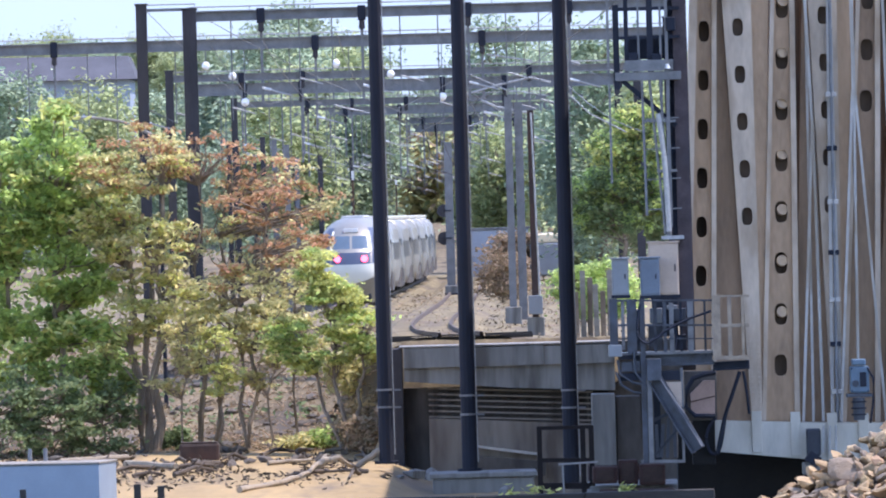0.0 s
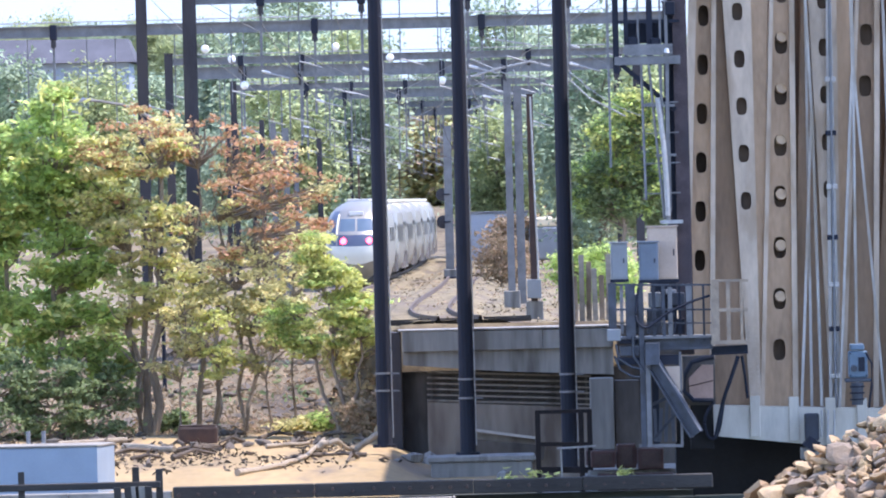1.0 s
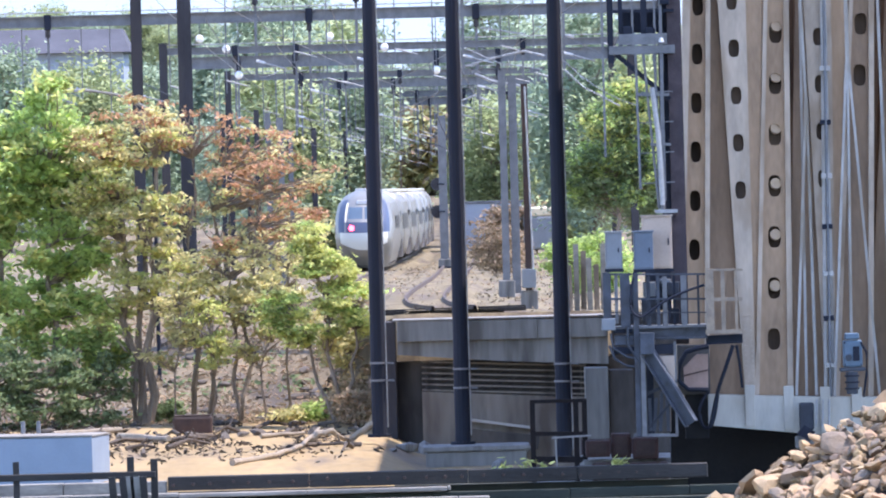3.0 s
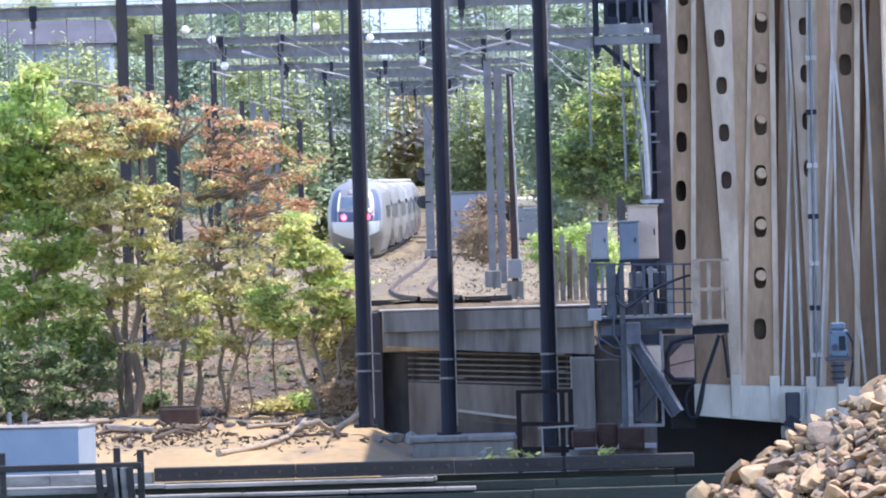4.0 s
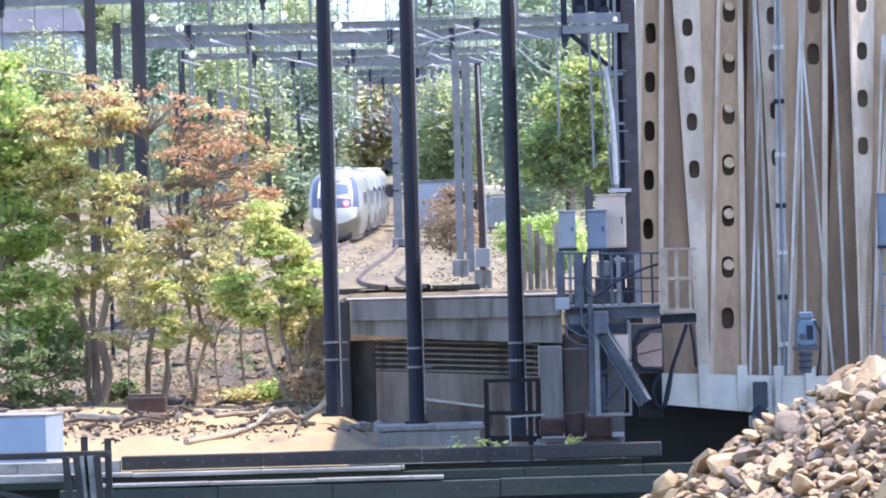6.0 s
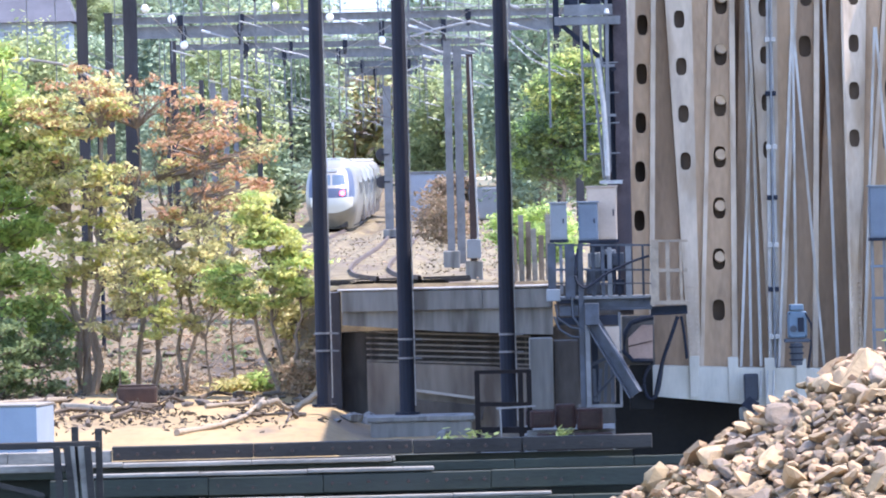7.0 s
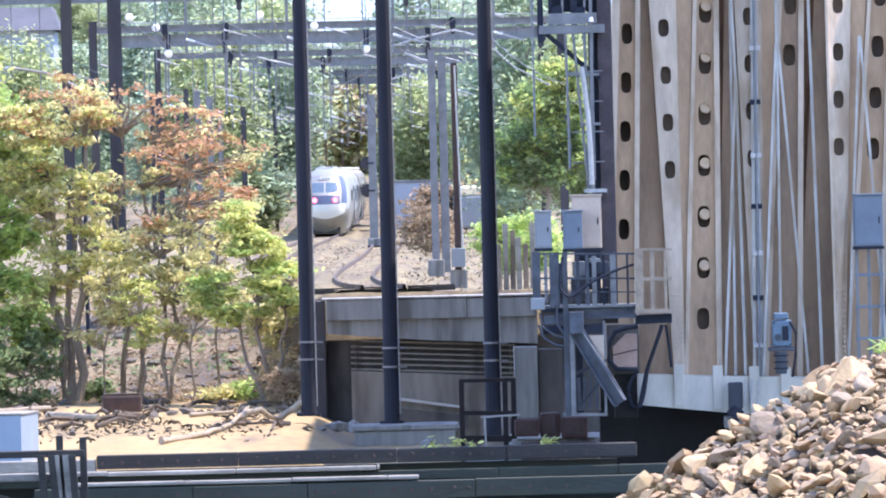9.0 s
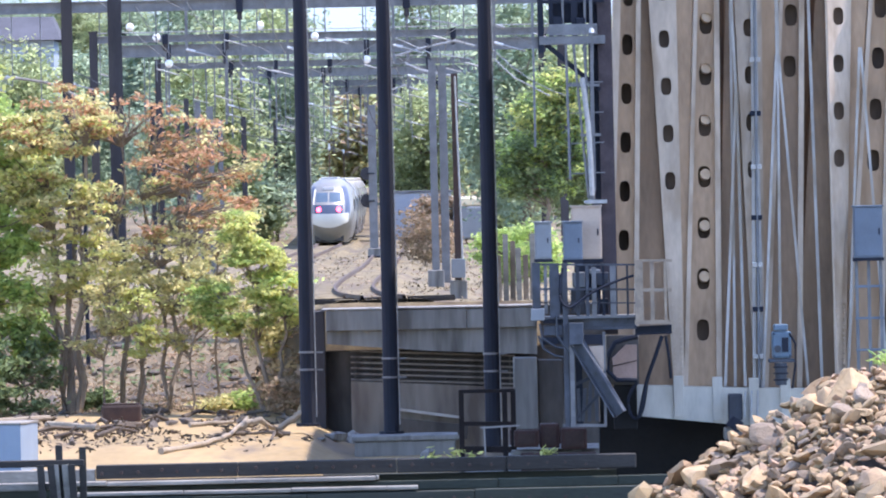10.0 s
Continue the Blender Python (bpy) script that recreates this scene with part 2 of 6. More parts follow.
tagged(part("backdrop", sb, glow("pale_blue_sky", (0.175, 0.23, 0.28), 1.0)), "pale blue sky low over the far woods", "sky", kind="structure")


# ---------------------------------------------------------------- railway tracks
def track_x(y):
    """Centre line of the track that the train runs on."""
    pts = [(300, -4.6), (330, -5.15), (370, -5.05), (415, -4.56), (450, -4.08), (485, -3.5), (530, -2.78), (555, -2.45), (615, -1.95), (755, -1.35), (1000, 1.2), (1300, 7.0)]
    for (a, xa), (b, xb) in zip(pts, pts[1:]):
        if y <= b:
            return xa + (xb - xa) * (y - a) / (b - a)
    return pts[-1][1]


def track_smooth(y):
    return sum(track_x(y + d) for d in (-24, -16, -8, 0, 8, 16, 24)) / 7


def side_track_x(y):
    pts = [(296, 1.6), (303, 0.4), (312, -0.35), (330, -0.62), (352, -0.45), (375, -0.1), (410, 0.5), (455, 0.95), (520, 1.5), (755, 2.7), (1000, 5.2), (1300, 11.0)]
    for (a, xa), (b, xb) in zip(pts, pts[1:]):
        if y <= b:
            return xa + (xb - xa) * (y - a) / (b - a)
    return pts[-1][1]


def side_smooth(y):
    return sum(side_track_x(max(296, y + d)) for d in (-5, -2.5, 0, 2.5, 5)) / 5


def make_track(fn, y0, y1, label):
    tr = thing("railway_track", (0, 0, 0), label, "track", "tracks", "structure")
    n = int((y1 - y0) / 4)
    ys = [y0 + (y1 - y0) * i / n for i in range(n + 1)]
    bed = B()
    rows = []
    for y in ys:
        x = fn(y)
        rows.append([bed.verts.new((x + dx, y, z)) for dx, z in ((-2.4, RAIL_Z - 0.5), (-1.5, RAIL_Z - 0.16), (1.5, RAIL_Z - 0.16), (2.4, RAIL_Z - 0.5))])
    for a, b in zip(rows, rows[1:]):
        for i in range(3):
            bed.faces.new((a[i], a[i + 1], b[i + 1], b[i]))
    part("ballast_bed", bed, BALLAST, tr)
    for side in (-0.7525, 0.7525):
        r = B()
        rings = []
        for y in ys:
            x = fn(y) + side
            rings.append([r.verts.new((x + dx, y, RAIL_Z + dz)) for dx, dz in ((-0.075, -0.17), (-0.045, 0.0), (0.045, 0.0), (0.075, -0.17))])
        for a, b in zip(rings, rings[1:]):
            for i in range(3):
                r.faces.new((a[i], a[i + 1], b[i + 1], b[i]))
        part("rail", r, RAIL, tr)


make_track(track_smooth, 344, 765, "railway track with brown rails on tan ballast, used by the train")
for y, z in ((303.6, 5.16), (305.4, 5.2)):
    gt = thing("guard_timber", (0, y, z), "dark timber guard beam across the deck end", "timber", "deck timbers")
    for i in range(3):
        part("beam", bar(B(), (-2.1 + i * 1.75, 0, 0.02 * i), (-0.4 + i * 1.75, 0, 0.02 * i + 0.02), 0.3, 0.14), TIMBER, gt)
make_track(side_smooth, 303.2, 765, "empty railway track curving over tan ballast towards the bridge")


# ---------------------------------------------------------------- abutment
def make_abutment():
    ab = thing("bridge_abutment", (2.2, 301, 0), "weathered grey concrete bridge abutment with a stained deck edge", "abutment", kind="structure")
    b = B()
    for i in range(3):
        x0 = -3.75 + i * 2.5
        box(b, x0 + 0.006, x0 + 2.5 - 0.006, -1.2, 1.5, 4.2, 4.92 - 0.02 * i, 0.02)
    part("deck_edge", b, CONCRETE, ab)
    fa = B()
    vs = [fa.verts.new(v) for y in (-1.0, 1.4) for v in ((-3.74, y, 3.74), (0.0, y, 3.42), (3.74, y, 3.22), (3.74, y, 4.197), (-3.74, y, 4.197))]
    fa.faces.new(vs[:5]), fa.faces.new(vs[5:])
    for i in range(5):
        fa.faces.new((vs[i], vs[(i + 1) % 5], vs[5 + (i + 1) % 5], vs[5 + i]))
    part("deck_fascia", fa, CONCRETE, ab)
    part("deck_coping", box(B(), -3.9, 3.9, -1.24, 1.6, 4.925, 4.985, 0.02), CONCRETE, ab)
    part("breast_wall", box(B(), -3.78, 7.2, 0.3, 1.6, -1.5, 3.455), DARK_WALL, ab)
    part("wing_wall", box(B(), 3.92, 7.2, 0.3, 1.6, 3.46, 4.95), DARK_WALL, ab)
    lw = B()
    vs = [lw.verts.new(v) for y in (-0.5, 0.28) for v in ((-2.9, y, -1.2), (2.95, y, -1.2), (2.95, y, 2.05), (-2.9, y, 2.4))]
    for f in ((0, 1, 2, 3), (7, 6, 5, 4), (0, 4, 5, 1), (1, 5, 6, 2), (2, 6, 7, 3), (3, 7, 4, 0)):
        lw.faces.new([vs[k] for k in f])
    part("lower_wall", lw, DARK_TAN, ab, "tan stained lower wall")
    me = mesh_of(bar(B(), (-2.9, 0, 0.1), (2.95, 0, -0.2), 0.1, 0.06), "wall_ledge", DARK_TAN)
    for i in range(6):
        p = new("wall_ledge", me)
        p.parent, p.location = ab, (0, -0.14 - 0.05 * (5 - i), 2.36 + i * 0.2)
    me = mesh_of(box(B(), -0.035, 0.035, -0.03, 0.03, 0.0, 1.02), "wall_post", DARK_WALL)
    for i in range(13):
        p = new("wall_post", me)
        p.parent, p.location = ab, (-2.75 + i * 0.46, -0.1, 2.42 - 0.05 * i * 0.46)
    part("sill", bar(B(), (-1.6, -0.7, 1.42), (1.0, -0.7, 1.02), 0.3, 0.09), CONCRETE_PALE, ab)
    part("sill_toe", bar(B(), (-1.3, -0.85, 0.8), (1.2, -0.85, 0.5), 0.3, 0.5), DARK_WALL, ab)
    part("side_column", box(B(), -4.25, -3.79, -0.6, 1.5, -1.0, 4.9, 0.03), POST_STEEL, ab, "dark steel corner column")


make_abutment()


def make_cabinet_block():
    c = thing("concrete_housing", (5.62, 289, 0), "grey concrete equipment housing below the bridge deck", "housing")
    part("front_wall", box(B(), -0.72, 0.08, -0.4, 1.2, 0.9, 3.35, 0.03), CONCRETE, c)
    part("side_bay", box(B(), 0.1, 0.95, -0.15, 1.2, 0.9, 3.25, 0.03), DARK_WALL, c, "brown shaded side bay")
    part("plinth", box(B(), -0.9, 1.2, -0.6, 1.3, -1.6, 0.9, 0.04), BRICK_RED, c)


make_cabinet_block()


# ---------------------------------------------------------------- tall poles at the pier
def make_pole(x, y, z0, clamps):
    p = thing("steel_pole", (x, y, z0), "tall dark tapered steel pole with clamp bands", "pole", "poles at the abutment")
    part("shaft", tube(B(), (0, 0, 0), (0, 0, 27 - z0), 0.265, 0.20, 12), DARK_STEEL, p)
    part("base_flange", tube(B(), (0, 0, -0.02), (0, 0, 0.08), 0.42, 0.42, 12), DARK_STEEL, p)
    part("conduit", tube(B(), (0.29, -0.02, 0.3), (0.232, -0.02, 25 - z0), 0.022, 0.022, 6), GALVANISED, p, "thin galvanised conduit up the pole")
    for h in clamps:
        c = tube(B(), (0, 0, h), (0, 0, h + 0.07), 0.29, 0.29, 12)
        bar(c, (0.2, -0.1, h + 0.035), (0.55, -0.1, h + 0.02), 0.06, 0.06)
        part("clamp_band", c, GREY_STEEL, p)
    return p


make_pole(-2.18, 292, 1.1, (1.9, 2.5))
make_pole(0.68, 290, 0.82, (1.9, 2.55))
make_pole(4.13, 288, 0.3, (2.6, 3.2))
pier = thing("pier_block", (1.1, 289.3, 0), "low concrete pole footing with a sunlit top", "footing")
part("block", box(B(), -1.7, 1.75, -1.2, 1.3, -1.6, 0.62, 0.05), CONCRETE, pier)
part("cap", box(B(), -1.8, 1.85, -1.3, 1.4, 0.625, 0.81, 0.04), CONCRETE, pier)


# ---------------------------------------------------------------- overhead line
def make_gantry(y, x0, x1, z, posts, thick, hangers, arm_z, label, beam_mat=None):
    g = thing("catenary_gantry", (0, y, 0), label, "gantry", "overhead line gantries")
    m = beam_mat or GREY_STEEL
    part("beam", hbeam(B(), (x0, 0, z), (x1, 0, z), 0.4, thick, 0.06), m, g)
    part("rail_tube", tube(B(), (x0, 0, z + thick / 2 + 0.16), (x1, 0, z + thick / 2 + 0.16), 0.03, 0.03, 6), GALVANISED, g)
    n = max(1, int((x1 - x0) / 2.2))
    for i in range(n + 1):
        x = x0 + (x1 - x0) * i / n
        part("tube_stay", bar(B(), (x, 0, z + thick / 2), (x, 0, z + thick / 2 + 0.18), 0.03, 0.03), GREY_STEEL, g)
    for px, w, top in posts:
        c = hbeam(B(), (px, 0, ground_z(px, y) - 0.3), (px, 0, top), w, w, 0.07)
        part("post", c, POST_STEEL, g)
        part("post_cap", box(B(), px - w * 0.6, px + w * 0.6, -w * 0.6, w * 0.6, top, top + 0.08), POST_STEEL, g)
    for hx in hangers:
        part("drop_post", bar(B(), (hx, 0.1, z - thick / 2), (hx, 0.1, arm_z - 0.4), 0.11, 0.11), GREY_STEEL, g)
        part("hanger_clamp", box(B(), hx - 0.16, hx + 0.16, -0.26, 0.26, z - thick / 2 - 0.12, z + thick / 2 + 0.06, 0.03), DARK_STEEL, g, "dark clamp round the beam")
        part("insulator", tube(tube(B(), (hx, -0.1, z - thick / 2 - 0.45), (hx, -0.1, z - thick / 2), 0.13, 0.1, 8), (hx, -0.1, z - thick / 2 - 0.5), (hx, -0.1, z - thick / 2 - 0.45), 0.06, 0.06, 8), POST_STEEL, g)
        part("register_arm", tube(B(), (hx, 0, arm_z + 0.25), (hx + 1.2, -0.3, arm_z - 0.1), 0.04, 0.03, 6), GALVANISED, g, "bright galvanised register arm")
        part("stay_tube", tube(B(), (hx, 0, arm_z + 0.9), (hx + 1.5, -0.2, arm_z + 0.15), 0.02, 0.02, 5), GREY_STEEL, g)
        for k, (dx, dz) in enumerate(((-1.2, -0.5), (1.5, 0.6))):
            part("register_arm", tube(B(), (hx + dx, 0.2, arm_z + dz), (hx + dx + 0.9, 0.1, arm_z + dz - 0.26), 0.035, 0.025, 6), GALVANISED, g)
            part("dropper", bar(B(), (hx + dx, 0.2, z - thick / 2), (hx + dx, 0.2, arm_z + dz - 0.5), 0.05, 0.05), GREY_STEEL, g)
        part("arm_insulator", tube(B(), (hx, 0, arm_z + 0.25), (hx + 0.35, -0.07, arm_z + 0.16), 0.055, 0.055, 8), LAMP_WHITE, g, "white porcelain insulator")
    return g


G = [
    # y, x0, x1, z, posts, thick, hangers, arm height
    (335, -9.83, 9.36, 17.75, ((-9.83, 0.54, 18.0), (9.36, 0.54, 18.0)), 0.42, (-7.0, -3.0, 1.2, 5.2), 14.6),
    (345, -12.1, -9.9, 18.3, ((-12.08, 0.44, 18.5),), 0.12, (), 14.5),
    (385, -24.0, 10.5, 17.66, ((-24.0, 0.5, 18.3), (10.5, 0.5, 18.3)), 0.52, (-17.5, -13.5, -5.6, 2.0), 14.0),
    (470, -15.0, 11.0, 17.6, ((-15.0, 0.45, 18.0), (11.0, 0.45, 18.0)), 0.4, (-11, -7.6, -3.2, 1.0, 5.0), 13.6),
    (520, -15.3, 11.0, 17.7, ((-15.3, 0.5, 18.2), (11.0, 0.5, 18.2)), 0.75, (-12, -8.5, -4.0, 0.2, 4.0), 13.5),
    (575, -14.0, 10.5, 17.5, ((-14.0, 0.42, 17.9), (10.5, 0.42, 17.9)), 0.42, (-9, -6, -2.3, 1.2, 4.4), 12.9),
    (625, -13.6, 11.0, 17.5, ((-13.6, 0.45, 17.9), (11.0, 0.45, 17.9)), 0.65, (-10, -7, -3.0, 1.4, 5.0), 13.0),
    (690, -13.0, 12.0, 17.4, ((-13.0, 0.45, 17.9), (12.0, 0.45, 17.9)), 0.5, (-8.5, -5, -1.4, 2.4, 6.0), 12.6),
    (760, -12.0, 13.0, 17.5, ((-12.0, 0.45, 17.9), (13.0, 0.45, 17.9)), 0.7, (-8, -4, -0.4, 3.4, 7.0), 12.5),
    (850, -11.0, 14.0, 17.5, ((-11.0, 0.45, 17.9), (14.0, 0.45, 17.9)), 0.7, (-7, -3, 0.6, 4.4, 8.0), 12.5),
    (1040, -8.0, 17.0, 17.6, ((-8.0, 0.45, 17.9), (17.0, 0.45, 17.9)), 0.6, (-4, 0, 3.6, 8.4), 12.8),
    (1130, -6.5, 19.0, 17.6, ((-6.5, 0.45, 17.9), (19.0, 0.45, 17.9)), 0.6, (-3, 1.5, 5.6), 12.8),
    (950, -9.5, 15.0, 17.6, ((-9.5, 0.45, 17.9), (15.0, 0.45, 17.9)), 0.8, (-5, -1, 2.6, 6.4, 10.0), 12.5),
]
for row in G:
    gantry = make_gantry(*row, "grey steel overhead line gantry with hanging arms and insulators")
    if row[0] == 385:
        # white globes give the sun glints on insulators a shape and colour
        for x, z in ((-10.6, 16.7), (-9.4, 16.2), (-4.68, 16.65), (-8.85, 15.0), (0.14, 15.0), (-2.2, 16.1)):
            gl = bmesh.new()
            bmesh.ops.create_uvsphere(gl, u_segments=14, v_segments=8, radius=0.19, matrix=Matrix.Translation((x, -0.3, z)))
            part("insulator_glint", gl, GLOBE_WHITE, gantry, "round white globe for the glint of a sunlit insulator", True)
            part("globe_rod", bar(B(), (x, -0.3, z + 0.15), (x, -0.15, 17.45), 0.04, 0.04), GREY_STEEL, gantry)


def limb(bm, pts, r0, r1, n=6):
    """A tapering round strand through the points."""
    rings = []
    for i, p in enumerate(pts):
        q = pts[min(i + 1, len(pts) - 1)] - pts[max(i - 1, 0)]
        turn = q.to_track_quat("Z", "Y").to_matrix()
        r = r0 + (r1 - r0) * i / (len(pts) - 1)
        rings.append([bm.verts.new(p + turn @ Vector((r * math.cos(2 * math.pi * k / n), r * math.sin(2 * math.pi * k / n), 0))) for k in range(n)])
    for a, b in zip(rings, rings[1:]):
        for k in range(n):
            bm.faces.new((a[k], a[(k + 1) % n], b[(k + 1) % n], b[k]))
    bm.faces.new(rings[0]), bm.faces.new(rings[-1])
    return bm


def wire(points, r, material, label):
    return tagged(part("overhead_wire", limb(B(), [Vector(p) for p in points], r, r, 5), material), label, "wire", "overhead wires")


for dx, fn in ((0.0, track_smooth), (0.0, side_smooth)):
    for height, sag in ((11.6, 0.05), (13.0, 0.9)):
        pts = []
        ys = [335, 385, 470, 520, 575, 625, 690, 760, 850, 950]
        for a, b in zip(ys, ys[1:]):
            for k in range(6):
                f = k / 6
                y = a + (b - a) * f
                pts.append((fn(y) + dx, y, height - sag * 4 * f * (1 - f)))
        wire(pts, 0.018, DARK_STEEL, "thin dark contact wire over the track")
for x0, x1, z in ((-9.0, -6.5, 16.6), (-4.0, -1.5, 16.9), (3.5, 6.0, 16.7), (7.5, 9.0, 16.0)):
    pts = []
    for a, b in zip([335, 470, 575, 690], [470, 575, 690, 850]):
        for k in range(6):
            f = k / 6
            y = a + (b - a) * f
            pts.append((x0 + (x1 - x0) * (y - 335) / 515, y, z - 1.3 * 4 * f * (1 - f)))
    wire(pts, 0.015, GREY_STEEL, "slack grey feeder wire between the gantries")
# span wires that slant across the gantry field
for p, q in (((-7.3, 336, 17.4), (-5.9, 384, 14.9)), ((-1.8, 400, 13.2), (6.4, 300, 17.0)), ((0.9, 345, 15.2), (2.6, 470, 14.4)), ((4.6, 330, 15.0), (7.4, 306, 12.4)), ((0.6, 380, 15.9), (4.3, 470, 15.0)), ((-2.4, 470, 15.6), (4.6, 335, 17.6)), ((-9.6, 335, 17.9), (-1.0, 470, 15.0)), ((-12.0, 345, 18.4), (-9.0, 470, 15.0))):
    pts = [Vector(p).lerp(Vector(q), k / 6) - Vector((0, 0, 0.35 * 4 * k / 6 * (1 - k / 6))) for k in range(7)]
    wire(pts, 0.016, GREY_STEEL, "thin grey span wire slanting between gantries")


# pale cantilever arms and slack feeders in front of the masts
for pts, r, material, lab in (
        (((1.2, 360, 14.74), (2.48, 360, 15.08), (3.9, 360, 15.37), (4.74, 360, 15.13)), 0.05, GALVANISED, "pale bent cantilever tube over the track"),
        (((1.76, 360, 14.44), (2.46, 360, 14.14), (4.0, 360, 13.81)), 0.055, GALVANISED, "pale register arm sloping over the track"),
        (((1.36, 420, 13.95), (2.02, 420, 14.18), (2.67, 420, 13.92)), 0.05, GALVANISED, "short pale bent arm over the track"),
        (((2.17, 385, 16.88), (4.27, 385, 16.52)), 0.045, GALVANISED, "pale register arm under the gantry"),
        (((5.03, 340, 15.74), (5.69, 340, 15.52)), 0.06, GALVANISED, "short pale register arm"),
        (((1.3, 360, 15.58), (2.76, 360, 14.9), (4.58, 360, 14.57)), 0.025, GALVANISED, "slack pale feeder wire"),
        (((5.1, 330, 14.13), (5.85, 330, 13.4), (7.25, 330, 12.65)), 0.03, GALVANISED, "slack pale feeder wire")):
    wire(pts, r, material, lab)


# slim masts beside the tracks
def make_mast(x, y, top, w, footing, label, material):
    m = thing("catenary_mast", (x, y, 5.0), label, "mast", "masts beside the tracks")
    part("column", hbeam(B(), (0, 0, 0.2), (0, 0, top - 5), w, w, 0.06), material, m)
    if footing:
        part("footing", box(B(), -footing, footing, -footing, footing, -0.3, 0.75, 0.05), CONCRETE, m)
    return m


m1 = make_mast(2.8, 349, 14.4, 0.30, 0.34, "grey steel catenary mast on a concrete footing", GREY_STEEL)
part("second_column", hbeam(B(), (0.42, 0.2, 0.2), (0.42, 0.2, 9.2), 0.34, 0.34, 0.06), GREY_STEEL, m1)
m2 = make_mast(3.33, 312.7, 13.4, 0.24, 0.32, "dark catenary mast with a pale earthing pipe", RUST_STEEL)
part("pipe", tube(B(), (0.2, -0.25, 0.1), (0.02, -0.25, 8.3), 0.035, 0.035, 6), GALVANISED, m2, "pale pipe")
part("switch_box", box(B(), -0.26, 0.26, -0.55, -0.2, 0.85, 1.55, 0.02), BOX_GREY, m2, "grey switch box")
make_mast(0.36, 463, 13.6, 0.46, 0.36, "grey signal mast with round signal heads", GREY_STEEL)
make_mast(1.2, 500, 12.6, 0.26, 0.0, "slim grey catenary mast", GREY_STEEL)
for i, (x, y, top) in enumerate(((-8.3, 420, 12.4), (-9.6, 455, 12.9), (-7.2, 500, 12.2), (-10.6, 540, 13), (-8.0, 560, 12.4), (-6.4, 600, 12.8), (-9.2, 640, 13.2), (-6.9, 690, 12.6), (-5.4, 740, 13), (-7.6, 800, 13.4), (4.6, 640, 12.4), (5.2, 720, 12.6), (-7.4, 405, 12.0), (-10.4, 430, 12.6), (-11.8, 470, 12.8), (-8.9, 520, 12.2), (-12.4, 560, 12.8), (-10.2, 590, 12.4), (-7.4, 620, 12.6), (-11.4, 660, 13.0), (-8.4, 720, 13.0), (-4.2, 700, 12.8))):
    make_mast(x, y, top + 1.2, 0.27, 0.0, "slim dark catenary mast beside the track", POST_STEEL if i % 3 else GREY_STEEL)


# ---------------------------------------------------------------- raised bascule span
def plate(bm, xb0, xb1, xt0, xt1, y, z0, z1, holes=(), hw=0.22, hh=0.36, depth=0.05, twist=0.0):
    """A tall riveted plate from z0 to z1, its edges straight lines, with rounded access holes at the heights given."""
    def edge(z, f):
        t = (z - z0) / (z1 - z0)
        return (xb0 + (xt0 - xb0) * t) * (1 - f) + (xb1 + (xt1 - xb1) * t) * f
    cuts = [z0]
    for h in holes:
        cuts += [h - hh - 0.12, h + hh + 0.12]
    cuts.append(z1)

    def skin(yy):
        grid = [(bm.verts.new((edge(z, 0), yy, z)), bm.verts.new((edge(z, 1), yy + twist, z))) for z in cuts]
        rings = []
        for i, (a, b) in enumerate(zip(grid, grid[1:])):
            if i % 2 == 0:
                bm.faces.new((a[0], a[1], b[1], b[0]))
                continue
            h = holes[i // 2]
            cx = edge(h, 0.5)
            ring = []
            for k in range(16):
                an = 2 * math.pi * (k + 0.5) / 16 - math.pi * 3 / 4
                c, s = math.cos(an), math.sin(an)
                q = 1 / (abs(c) ** 3.2 + abs(s) ** 3.2) ** (1 / 3.2)
                wide = edge(h, 1) - edge(h, 0)
                ring.append(bm.verts.new((cx + hw * c * q, yy + twist * (0.5 + hw * c * q / wide), h + hh * s * q)))
            corners = (a[0], a[1], b[1], b[0])
            for side in range(4):
                seg = [ring[(side * 4 + k) % 16] for k in range(5)]
                p, q2 = corners[side], corners[(side + 1) % 4]
                bm.faces.new((p, q2, seg[4], seg[3], seg[2], seg[1], seg[0]))
            rings.append(ring)
        return grid, rings
    g0, r0 = skin(y)
    g1, r1 = skin(y + depth)
    for a, b in zip(r0, r1):
        for k in range(16):
            bm.faces.new((a[k], a[(k + 1) % 16], b[(k + 1) % 16], b[k]))
    for s in (0, 1):
        for i in range(len(g0) - 1):
            bm.faces.new((g0[i][s], g0[i + 1][s], g1[i + 1][s], g1[i][s]))
    for e in (0, -1):
        bm.faces.new((g0[e][0], g0[e][1], g1[e][1], g1[e][0]))
    return bm


ZB, ZT = 2.9, 16.15


